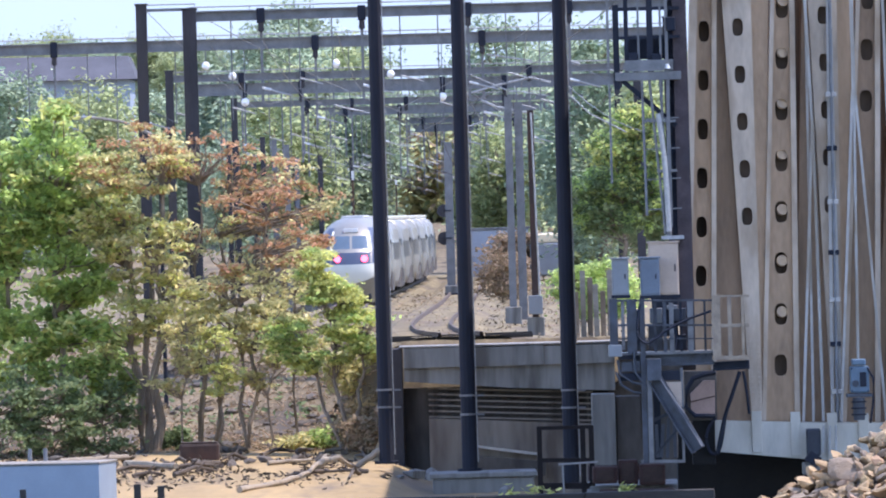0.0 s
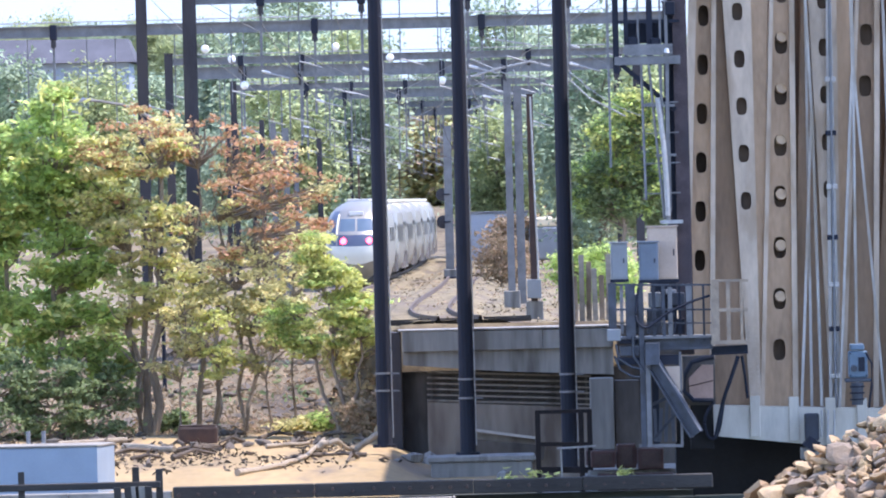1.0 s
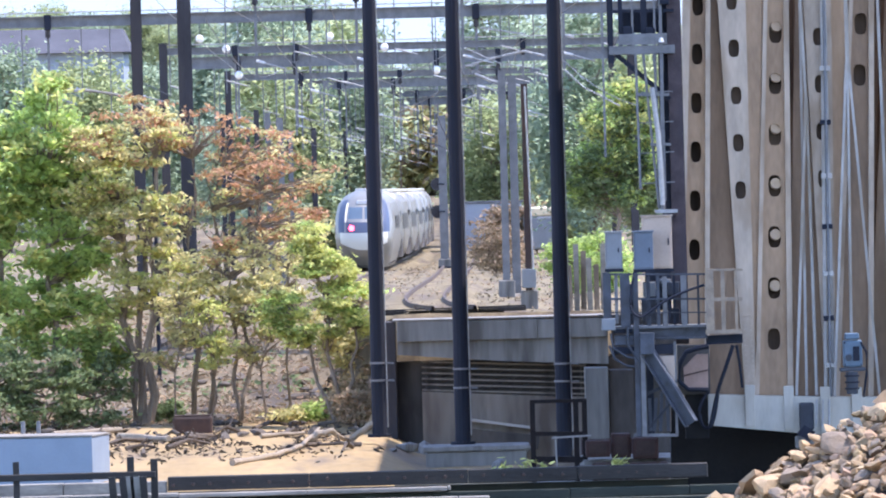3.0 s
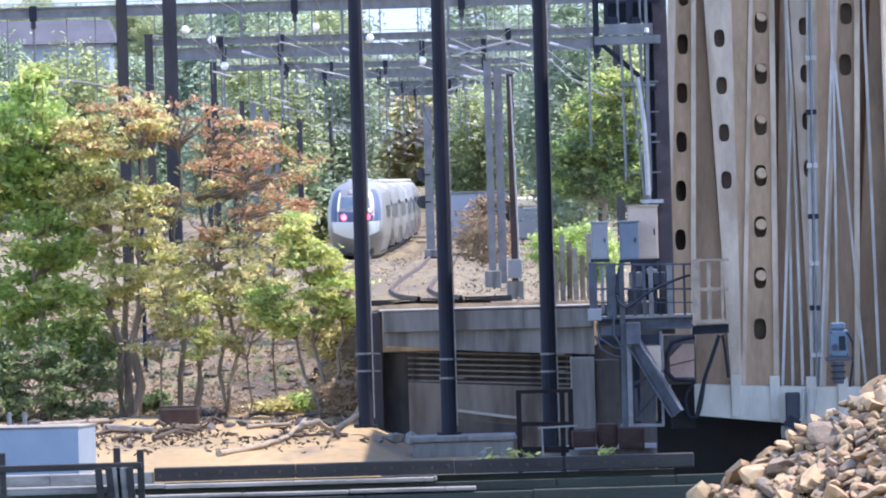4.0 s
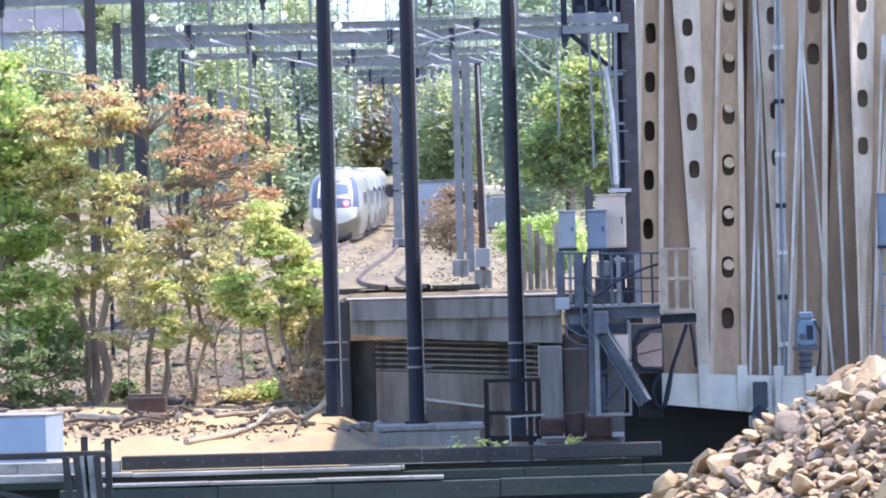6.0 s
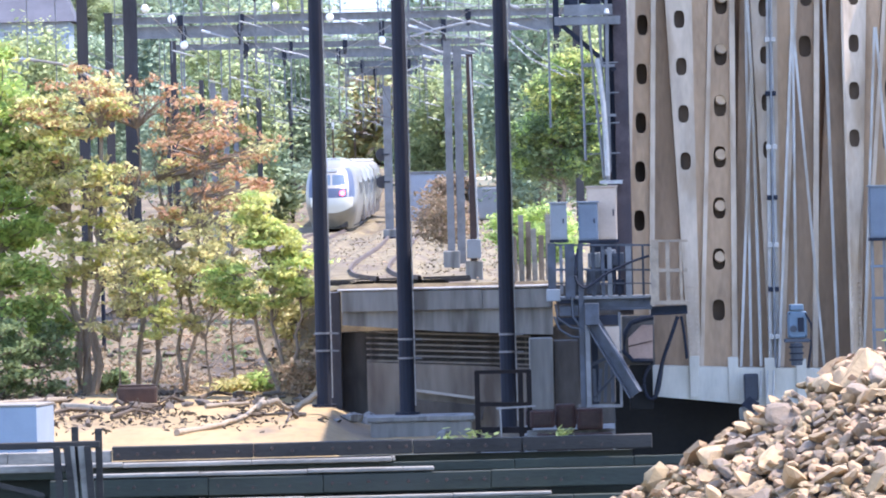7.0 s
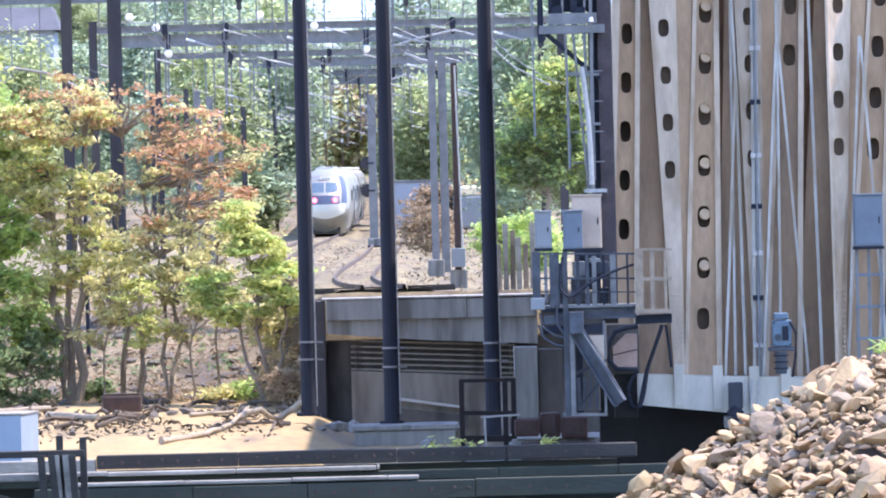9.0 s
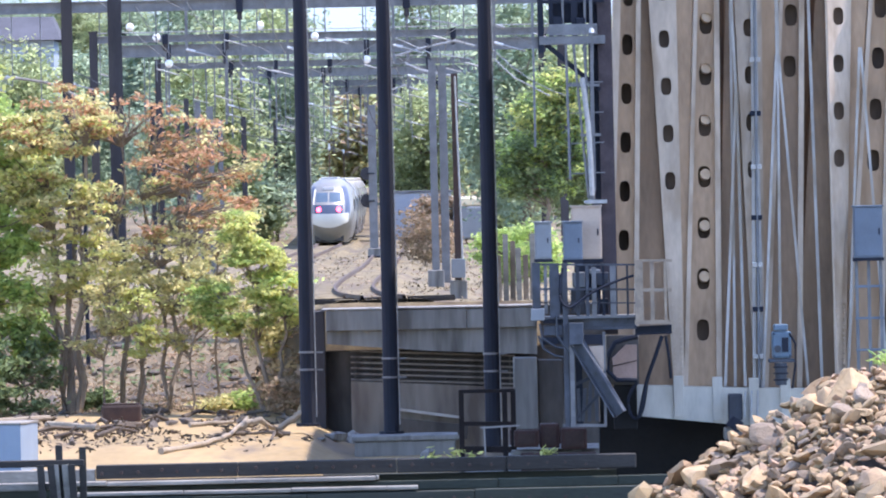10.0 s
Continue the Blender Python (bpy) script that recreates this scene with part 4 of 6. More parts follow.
def make_hatch():
    w = thing("machine_hatch", (0, 266.2, 0), "pinkish tan machine hatch with a black hose looped round it", "hatch")
    h = B()
    vs = [h.verts.new((x, y, z)) for y in (0.0, 0.45) for x, z in ((7.66, 3.10), (8.39, 3.12), (8.41, 4.16), (8.07, 4.17), (7.64, 3.76))]
    h.faces.new(vs[:5]), h.faces.new(vs[5:])
    for i in range(5):
        j = (i + 1) % 5
        h.faces.new((vs[i], vs[j], vs[5 + j], vs[5 + i]))
    part("casing", h, HATCH_TAN, w)
    part("seam", bar(B(), (7.64, -0.01, 3.51), (8.39, -0.01, 3.67), 0.03, 0.04), RUST_STEEL, w)
    part("hose", limb(B(), [Vector((x, -0.12, z)) for x, z in ((8.43, 4.42), (8.07, 4.36), (7.72, 4.25), (7.52, 3.91), (7.47, 3.35), (7.76, 3.07), (8.39, 3.05))], 0.085, 0.07, 8), DARK_STEEL, w, "thick black hose")
    part("dark_housing", box(B(), 7.46, 8.47, 0.46, 0.9, 2.90, 4.46, 0.03), DARK_WALL, w)
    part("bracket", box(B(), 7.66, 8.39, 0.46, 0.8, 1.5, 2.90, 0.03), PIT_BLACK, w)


HATCH_TAN = mat("pinkish_tan_paint", (0.36, 0.24, 0.19), 0.75, var=0.25, scale=1.5)
make_hatch()


def make_cable(pts, r, label):
    c = limb(B(), pts, r, r, 6)
    return tagged(part("cable", c, DARK_STEEL), label, "cable", "cables at the span")


def smooth_path(pts, n=5):
    """A rounded line through the points."""
    v = [Vector(p) for p in pts]
    out = []
    for i in range(len(v) - 1):
        a, b, c, d = v[max(i - 1, 0)], v[i], v[i + 1], v[min(i + 2, len(v) - 1)]
        for k in range(n):
            t = k / n
            out.append(0.5 * (2 * b + (c - a) * t + (2 * a - 5 * b + 4 * c - d) * t * t + (3 * b - a - 3 * c + d) * t ** 3))
    return out + [v[-1]]


make_cable(smooth_path(((9.21, 266.4, 4.42), (8.96, 266.4, 3.72), (8.70, 266.4, 3.00), (8.43, 266.4, 1.86))), 0.07, "thick black cable slanting past the base girder")
make_cable(smooth_path(((9.32, 266.4, 4.42), (9.40, 266.4, 3.85), (9.47, 266.4, 3.08))), 0.05, "thick black cable slanting past the base girder")
make_cable(smooth_path(((8.40, 266.5, 2.97), (8.17, 266.5, 2.63), (8.11, 266.5, 2.29), (8.22, 266.5, 1.90), (8.43, 266.5, 1.86), (8.58, 266.5, 2.20), (8.70, 266.5, 2.89))), 0.055, "black hose looped over the base girder")
make_cable(smooth_path(((6.04, 262.9, 6.68), (5.95, 262.9, 6.07), (5.97, 262.9, 5.66), (6.22, 262.9, 5.45), (6.50, 262.9, 5.58), (6.92, 262.9, 5.87), (7.61, 262.9, 6.19), (8.25, 262.9, 6.39))), 0.045, "black cable looped along the platform railing")
make_cable(smooth_path(((7.06, 262.9, 5.97), (7.16, 262.9, 5.69), (7.11, 262.9, 5.22))), 0.03, "black cable looped along the platform railing")


FRAME_STEEL = mat("dark_rusty_frame_steel", (0.013, 0.009, 0.009), 0.9, var=0.45, scale=2, bump=0.2)


def make_access_frame():
    f = thing("access_frame", (0, 280, 0), "rusty dark steel access railing beside the pier", "railing")
    for x in (2.98, 4.42, 4.7):
        part("post", bar(B(), (x, 0, -1.2), (x, 0, 2.46), 0.17, 0.17), FRAME_STEEL, f)
    part("post", bar(B(), (3.0, 1.3, -1.2), (3.0, 1.3, 2.4), 0.14, 0.14), FRAME_STEEL, f)
    part("top_rail", bar(B(), (2.9, 0, 2.46), (4.78, 0, 2.46), 0.14, 0.12), FRAME_STEEL, f)
    part("mid_rail", bar(B(), (2.95, 0, 1.4), (4.75, 0, 1.36), 0.14, 0.14), FRAME_STEEL, f)
    part("low_rail", bar(B(), (2.95, 0, 0.55), (4.75, 0, 0.5), 0.12, 0.2), FRAME_STEEL, f)
    part("ladder_bracket", bar(B(), (3.75, -0.1, 0.3), (3.72, -0.1, 1.25), 0.05, 0.05), GALVANISED, f)
    part("cross_tube", bar(B(), (3.6, -0.12, 1.25), (4.9, -0.12, 1.3), 0.05, 0.06), GALVANISED, f)


make_access_frame()


def make_machinery():
    for x0, x1, z0, z1, y in ((4.7, 5.5, 0.6, 1.15, 279.0), (5.55, 6.2, 0.55, 1.35, 279.2), (6.25, 7.1, 0.5, 1.2, 279.0), (4.9, 5.9, -0.3, 0.42, 278.4), (6.0, 7.4, -0.3, 0.4, 278.5)):
        m = thing("machine_casing", (x0, y, z0), "dark red rusty machine casing on the pier", "casing", "casings on the pier")
        part("body", box(B(), 0, x1 - x0, 0, 0.9, 0, z1 - z0, 0.05), BRICK_RED, m)
        part("cover", box(B(), 0.12, x1 - x0 - 0.12, -0.04, 0.0, 0.1, z1 - z0 - 0.1, 0.01), RUST_STEEL, m)
    s = thing("pier_shelf", (6, 280, 0), "dark wet concrete shelf of the pier", "shelf")
    part("slab", box(B(), -3.2, 1.9, -2.0, 7.0, -1.6, -0.3, 0.05), CONCRETE, s)
    part("riser", box(B(), -1.4, 1.7, -0.2, 5.0, -0.295, 0.5, 0.05), CONCRETE, s)


make_machinery()


def make_drive_unit():
    d = thing("drive_unit", (12.95, 266, 3.4), "bright blue drive unit bolted to the bridge span", "machine")
    part("housing", box(B(), -0.3, 0.3, -0.35, 0.3, 0.25, 1.1, 0.06), BRIGHT_BLUE, d)
    part("cap", box(B(), -0.24, 0.2, -0.4, 0.2, 1.12, 1.32, 0.04), BRIGHT_BLUE, d)
    part("flange", box(B(), -0.42, 0.38, -0.42, 0.3, 0.12, 0.23, 0.02), DARK_BLUE, d)
    part("motor", tube(B(), (-0.05, -0.3, -0.6), (-0.05, -0.3, 0.1), 0.18, 0.2, 14), DARK_BLUE, d)
    for z in (-0.45, -0.25, -0.05):
        part("cooling_rib", tube(B(), (-0.05, -0.3, z), (-0.05, -0.3, z + 0.05), 0.24, 0.24, 14), DARK_STEEL, d)
    part("bolt_plate", box(B(), 0.0, 0.2, -0.4, -0.36, 0.45, 0.9), DARK_STEEL, d)
    part("inspection_cover", tube(B(), (-0.14, -0.4, 0.55), (-0.14, -0.34, 0.55), 0.11, 0.11, 14), DARK_BLUE, d)
    for dx, dz in ((-0.25, 1.02), (0.25, 1.02), (-0.25, 0.32), (0.25, 0.32)):
        part("bolt", tube(B(), (dx, -0.4, dz), (dx, -0.34, dz), 0.03, 0.03, 6), DARK_STEEL, d)
    part("conduit", limb(B(), [Vector((0.26, -0.36, 1.0)), Vector((0.42, -0.4, 0.7)), Vector((0.4, -0.4, 0.0)), Vector((0.3, -0.35, -0.7))], 0.035, 0.035, 6), DARK_STEEL, d)


make_drive_unit()
fc = make_cabinet(15.75, 266, 6.75, 0.9, 0.7, 1.6, BOX_BLUE, "blue-grey steel cabinet high on a steel stand")
for dx in (-0.38, 0.0, 0.38):
    part("stand_leg", bar(B(), (dx, 0, -4.0), (dx, 0, -0.1), 0.1, 0.1), GREY_STEEL, fc)
for dz in (-0.9, -1.9, -2.9):
    part("stand_rail", bar(B(), (-0.45, -0.06, dz), (0.45, -0.06, dz), 0.08, 0.08), BOX_BLUE, fc)
vf = thing("valve_fitting", (11.45, 266.6, 1.7), "dark hydraulic fitting on the base girder", "fitting")
part("block", box(B(), -0.2, 0.25, -0.4, 0.2, 0.0, 0.85, 0.05), STRUT_BLUE, vf)
part("elbow", tube(B(), (-0.1, -0.3, -0.25), (0.1, -0.3, 0.05), 0.25, 0.22, 12), DARK_STEEL, vf)
part("foot", box(B(), -0.35, 0.25, -0.4, 0.2, -0.6, -0.2, 0.05), CONCRETE, vf)
for i in range(3):
    part("hose", tube(B(), (0.3 + i * 0.2, -0.5, 0.1), (0.34 + i * 0.2, -0.5, 0.95), 0.035, 0.035, 6), GALVANISED, vf)

# round signal heads on the mast beside the track
sg = thing("track_signal", (0.33, 462.6, 5.0), "signal with round dark discs on a grey mast", "signal")
for z in (3.35, 4.85):
    part("disc", tube(B(), (-0.3, 0.25, z), (-0.3, 0.4, z), 0.36, 0.36, 20), POST_STEEL, sg)
    part("bracket", bar(B(), (-0.3, 0.05, z), (0.1, 0.2, z), 0.08, 0.08), DARK_STEEL, sg)
part("marker", box(B(), -0.35, 0.35, -0.2, 0.3, 0.0, 0.35, 0.04), DARK_STEEL, sg)


# ---------------------------------------------------------------- timber fender, shed, stakes
def make_fender():
    f = thing("timber_fender", (0, 262, 0), "algae-stained timber fender wall with bleached ledges and bolts", "fender", kind="structure")
    rng = random.Random(5)

    def course(name, x0, x1, y0, y1, z0, z1, material, step):
        x = x0
        while x < x1 - 0.1:
            w = min(step * rng.uniform(0.8, 1.2), x1 - x)
            dz = rng.uniform(-0.015, 0.015)
            part(name, box(B(), x + 0.006, x + w - 0.006, y0 + rng.uniform(-0.03, 0.03), y1, z0 + dz, z1 + dz, 0.03), material, f)
            x += w
    course("top_wale", -8.6, 8.2, 0.6, 1.3, 0.42, 0.85, TIMBER, 4.2)
    course("top_wale", -15, -8.62, 0.7, 1.4, 0.36, 0.75, TIMBER_PALE, 3.2)
    course("ledge", -15, 0.2, -0.1, 0.58, 0.24, 0.37, TIMBER_PALE, 3.8)
    course("back_plank", -15, 9.4, 0.3, 0.55, -0.1, 0.2, TIMBER_GREEN, 4.5)
    course("ledge", -9.2, 1.4, -0.8, -0.1, -0.06, 0.05, TIMBER_PALE, 3.6)
    course("face_wale", -10.5, 9.4, -0.8, -0.3, -0.66, -0.1, TIMBER_GREEN, 4.4)
    course("ledge", -6, 5.0, -1.5, -0.8, -0.86, -0.76, TIMBER_PALE, 4.0)
    course("face_wale", -15, 9.4, -1.5, -0.9, -1.7, -0.9, TIMBER_GREEN, 5.0)
    me = mesh_of(tube(B(), (0, -0.012, 0), (0, 0.03, 0), 0.05, 0.06, 8), "bolt", RUST_STEEL)
    for i in range(26):
        for z, y in ((0.63, 0.58), (-0.4, -0.82)):
            b = new("bolt", me)
            b.parent, b.location = f, (-8.4 + i * 0.6 + rng.uniform(-0.1, 0.1), y, z + rng.uniform(-0.06, 0.06))
    part("sheet_wall", box(B(), -40, 7.6, 1.45, 1.75, -2.5, 0.36), TIMBER_GREEN, f)


make_fender()


def make_stakes():
    s = thing("timber_trestle", (0, 245, 0), "old dark timber trestle with leaning stakes in the river", "trestle")
    part("cap_beam", box(B(), -16, -8.35, -0.2, 0.2, 1.44, 1.64, 0.03), TIMBER, s)
    part("lower_beam", box(B(), -16, -8.6, 0.0, 0.3, 0.75, 0.95, 0.03), TIMBER_PALE, s)
    for x, z, w in ((-9.08, 2.06, 0.2), (-8.4, 1.99, 0.2), (-12.4, 2.0, 0.18)):
        part("stake", bar(B(), (x + 0.02, 0, -2.0), (x, 0, z), w, w), TIMBER, s)
    for x0, x1, w, material in ((-9.62, -9.42, 0.34, TIMBER), (-9.32, -9.02, 0.2, TIMBER), (-8.72, -8.52, 0.3, TIMBER), (-8.9, -8.66, 0.14, TIMBER_PALE), (-9.2, -8.98, 0.12, TIMBER_PALE)):
        part("leaning_stake", bar(B(), (x1, -0.25, -1.8), (x0, -0.25, 1.5), w, 0.2), material, s)
    part("brace", bar(B(), (-13.5, -0.3, 1.0), (-10.0, -0.3, 0.1), 0.12, 0.14), TIMBER, s)


make_stakes()


def make_shed():
    s = thing("white_shed", (-12.6, 268.6, 0.5), "small white painted sheet-metal shed on the shore", "shed")
    s.rotation_euler = (0, 0, radians(-9))
    part("wall", box(B(), -2.2, 1.75, -1.4, 1.4, -0.3, 1.55, 0.02), SHED_WHITE, s)
    part("roof", box(B(), -2.23, 1.78, -1.43, 1.43, 1.552, 1.62, 0.015), TIMBER_PALE, s, "grey debris-strewn flat roof")
    for x in (-0.75, -0.25):
        part("vent_pipe", tube(B(), (x, 0, 1.66), (x, 0, 2.05), 0.07, 0.07, 8), GREY_STEEL, s)


make_shed()


# ---------------------------------------------------------------- plants
def leaf_mesh(name, centres, size, material, seed, spread=0.45):
    """Folded leaves or leaf sprays at the centres: two quads each, turned at random."""
    rng = np.random.default_rng(seed)
    n = len(centres)
    c = np.asarray(centres, float)
    a = rng.normal(size=(n, 3)); a /= np.linalg.norm(a, axis=1, keepdims=True)
    a[:, 2] *= 0.55; a /= np.linalg.norm(a, axis=1, keepdims=True)
    h = rng.normal(size=(n, 3)); h[:, 2] *= 0.7
    h -= a * (h * a).sum(1, keepdims=True); h /= np.linalg.norm(h, axis=1, keepdims=True)
    k = np.cross(a, h)
    s = size * rng.uniform(0.6, 1.4, (n, 1))
    a, h, k = a * s, h * s * spread, k * s * 0.18
    vs = np.stack([c - a, c - a * 0.2 + h + k, c + a * 0.55 + h * 0.7 + k, c + a, c + a * 0.5 - h * 0.8 + k, c - a * 0.3 - h + k], 1).reshape(-1, 3)
    base = np.arange(n)[:, None] * 6
    f = np.stack([base + np.array([[0, 1, 2, 3]]), base + np.array([[0, 3, 4, 5]])], 1).reshape(-1, 4)
    me = bpy.data.meshes.new(name)
    me.vertices.add(n * 6), me.loops.add(n * 8), me.polygons.add(n * 2)
    me.vertices.foreach_set("co", vs.ravel())
    me.loops.foreach_set("vertex_index", f.ravel())
    me.polygons.foreach_set("loop_start", np.arange(n * 2) * 4)
    me.update(calc_edges=True)
    me.materials.append(material)
    return me


LEAF_GREEN = mat("bright_green_leaves", (0.43, 0.55, 0.19), 0.7, var=0.3, scale=0.5, bump=0, island=0.35, sheer=0.72)
LEAF_OLIVE = mat("olive_yellow_leaves", (0.58, 0.54, 0.26), 0.7, var=0.3, scale=0.5, bump=0, island=0.35, sheer=0.65)
LEAF_ORANGE = mat("orange_brown_seed_clusters", (0.48, 0.29, 0.155), 0.7, var=0.3, scale=0.5, bump=0, island=0.35, sheer=0.3)
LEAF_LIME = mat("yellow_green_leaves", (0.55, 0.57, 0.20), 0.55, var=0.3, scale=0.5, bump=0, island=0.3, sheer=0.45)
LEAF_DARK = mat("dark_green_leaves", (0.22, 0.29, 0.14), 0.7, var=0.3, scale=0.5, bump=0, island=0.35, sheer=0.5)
# far greens paled and greyed so distance haze sits in the leaf colour
LEAF_FAR = mat("haze_pale_green_leaves", (0.33, 0.41, 0.28), 0.9, var=0.3, scale=0.3, bump=0, island=0.2, sheer=0.8)
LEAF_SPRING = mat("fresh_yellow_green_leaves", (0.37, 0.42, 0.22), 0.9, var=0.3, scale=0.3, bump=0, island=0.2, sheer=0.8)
LEAF_PURPLE = mat("purple_brown_leaves", (0.20, 0.13, 0.14), 0.65, var=0.3, scale=0.3, bump=0, island=0.3, sheer=0.3)
STRAW = mat("dry_straw_brush", (0.33, 0.25, 0.16), 0.9, var=0.35, scale=0.5, bump=0, island=0.35, sheer=0.3)


def bend(p, q, rng, wob, n=5):
    out = []
    for i in range(n + 1):
        t = i / n
        v = p.lerp(q, t)
        if 0 < i < n:
            v += Vector((rng.uniform(-wob, wob), rng.uniform(-wob, wob), rng.uniform(-wob, wob) * 0.5))
        out.append(v)
    return out


def make_tree(name, loc, label, trunks, blobs, clumps, per, clump_r, size, layers, seed, category="tree", group="", r_trunk=0.16, limbs=0.5, twig=0.03, bark=None, flat=0.22):
    """trunks: (foot x, foot y, top x, top y, top z). blobs: (x, y, z, rx, ry, rz, weight) that shape the crown.
    layers: (part name, material, share, test of height fraction)."""
    rng = random.Random(seed)
    t = thing(name, loc, label, category, group)
    total = sum(b[6] for b in blobs)
    cl = []
    for x, y, z, rx, ry, rz, w in blobs:
        for _ in range(max(1, int(clumps * w / total))):
            d = Vector((rng.gauss(0, 1), rng.gauss(0, 1), rng.gauss(0, 1))).normalized() * rng.uniform(0.25, 1.0) ** 0.5
            cl.append(Vector((x + d.x * rx, y + d.y * ry, z + d.z * rz)))
    wood = []
    for fx, fy, tx, ty, tz in trunks:
        pts = bend(Vector((fx, fy, -0.3)), Vector((tx, ty, tz)), rng, 0.10 + tz * 0.012, 7)
        bm = B()
        limb(bm, pts, r_trunk, r_trunk * 0.35, 7)
        part("trunk", bm, bark or BARK, t)
        wood.append(pts)
    br = B()
    for c in cl:
        if rng.random() > limbs:
            continue
        pts = min(wood, key=lambda w: min((p - c).length for p in w))
        lower = [p for p in pts if p.z < c.z - 0.2] or pts[:1]
        start = min(lower, key=lambda p: (p - c).length + 0.3 * abs(p.z - c.z + 1.2))
        limb(br, bend(start, c, rng, 0.12 * (c - start).length ** 0.5, 4), twig * (0.8 + 0.35 * (c - start).length), twig * 0.4, 4)
    tagged(part("branchwork", br, bark or BARK, t), kind="stuff")
    nr = np.random.default_rng(seed)
    zmin, zmax = min(c.z for c in cl), max(c.z for c in cl)
    for pname, material, chance, lo, hi in layers:
        pick = [c for c in cl if lo <= (c.z - zmin) / (zmax - zmin + 1e-6) + rng.uniform(-0.12, 0.12) <= hi and rng.random() < chance]
        if not pick:
            continue
        pos = np.repeat(np.array([list(c) for c in pick]), per, axis=0)
        rr = clump_r * np.repeat(nr.uniform(0.6, 1.4, len(pick)), per)[:, None]
        pos = pos + nr.normal(size=pos.shape) * rr * np.array([0.66, 0.66, flat])
        pos = pos[pos[:, 2] > 0.05]
        ob = new(pname, leaf_mesh(pname, pos, size, material, seed + 11))
        ob.parent = t
    return t


def gz(x, y):
    return ground_z(x, y)


# trees along the shore
# the first crown's yellow-green share stands in for bright highlights
make_tree("broadleaf_tree", (-14.3, 314, gz(-14.3, 314)), "dense bright green broadleaf tree beside the shore", ((0.2, 0, -0.2, 0.2, 9.5), (-1.4, 0.5, -2.2, 0.3, 9.0)),
          ((0.0, 0, 10.6, 1.35, 1.6, 2.5, 3), (-2.0, 0, 9.4, 1.9, 1.8, 2.6, 4), (0.8, 0, 7.6, 1.5, 1.8, 2.4, 3), (-1.0, 0, 5.6, 2.8, 1.8, 2.6, 4), (0.6, 0, 3.4, 2.4, 1.6, 1.8, 3)), 190, 90, 0.42, 0.15,
          (("foliage", LEAF_GREEN, 1.0, -1, 2), ("young_foliage", LEAF_LIME, 0.3, 0.1, 2)), 21, group="shore trees", flat=0.36)
make_tree("broadleaf_tree", (-18.5, 316, gz(-18.5, 316)), "dense bright green broadleaf tree beside the shore", ((0, 0, 0, 0.2, 9.5),),
          ((0, 0, 8.5, 2.4, 1.8, 3.4, 4), (0, 0, 4, 2.6, 1.8, 2.6, 3)), 150, 90, 0.46, 0.15, (("foliage", LEAF_GREEN, 1.0, -1, 2),), 22, group="shore trees", flat=0.36)
make_tree("ailanthus_tree", (-11.25, 313, gz(-11.25, 313)), "airy olive tree with orange seed clusters and pale twin trunks", ((-0.1, 0, -0.6, 0.3, 9.6), (0.32, 0.2, 0.9, 0, 9.8), (0.1, 0.1, 0.2, 0.6, 7.5)),
          ((-1.3, 0, 9.2, 1.2, 1.4, 2.2, 4), (0.3, 0, 10.8, 1.7, 1.5, 1.3, 3), (0.1, 0, 7.6, 1.9, 1.5, 1.5, 4), (0.9, 0, 5.4, 1.8, 1.2, 1.2, 3), (-0.9, 0, 4.6, 1.3, 1.2, 1.2, 1.5)), 200, 44, 0.36, 0.11,
          (("foliage", LEAF_OLIVE, 0.8, -1, 0.95), ("young_foliage", LEAF_LIME, 0.4, -1, 0.85), ("seed_foliage", LEAF_ORANGE, 0.5, 0.7, 2)), 31, r_trunk=0.2, limbs=0.8, group="shore trees")
make_tree("ailanthus_tree", (-9.3, 316, gz(-9.3, 316)), "slim tree with rust-orange seed clusters over bare grey branches", ((0, 0, 0.2, 0.2, 9.8), (0.5, 0.5, 1.2, 0.3, 9.2)),
          ((0.0, 0, 10.9, 2.5, 1.4, 1.0, 4), (2.6, 0, 10.1, 2.0, 1.4, 0.9, 3), (4.2, 0, 9.0, 1.3, 1.2, 0.7, 1.5), (1.4, 0, 8.2, 3.0, 1.4, 1.2, 4), (3.2, 0, 6.9, 1.8, 1.2, 1.0, 2), (0.2, 0, 6.2, 1.9, 1.2, 1.2, 3), (0.4, 0, 4.3, 1.7, 1.2, 1.1, 2.5)), 210, 26, 0.34, 0.10,
          (("foliage", LEAF_OLIVE, 0.62, -1, 0.85), ("young_foliage", LEAF_LIME, 0.15, -1, 0.6), ("seed_foliage", LEAF_ORANGE, 0.62, 0.45, 2)), 32, r_trunk=0.13, limbs=0.95, group="shore trees")
make_tree("ailanthus_tree", (-7.5, 312, gz(-7.5, 312)), "slim leaning tree with olive and orange foliage", ((0, 0, -0.3, 0.2, 6.2), (0.05, 0.1, 1.0, 0.3, 8.6)),
          ((0.8, 0, 9.2, 1.5, 1.3, 0.9, 2), (1.9, 0, 7.5, 1.3, 1.2, 0.7, 1.8), (-0.2, 0, 5.6, 1.6, 1.2, 1.4, 4), (0.9, 0, 4.2, 1.4, 1.1, 1.1, 3)), 115, 40, 0.34, 0.105,
          (("foliage", LEAF_OLIVE, 0.8, -1, 0.62), ("seed_foliage", LEAF_ORANGE, 0.8, 0.5, 2)), 33, r_trunk=0.1, limbs=0.95, group="shore trees")
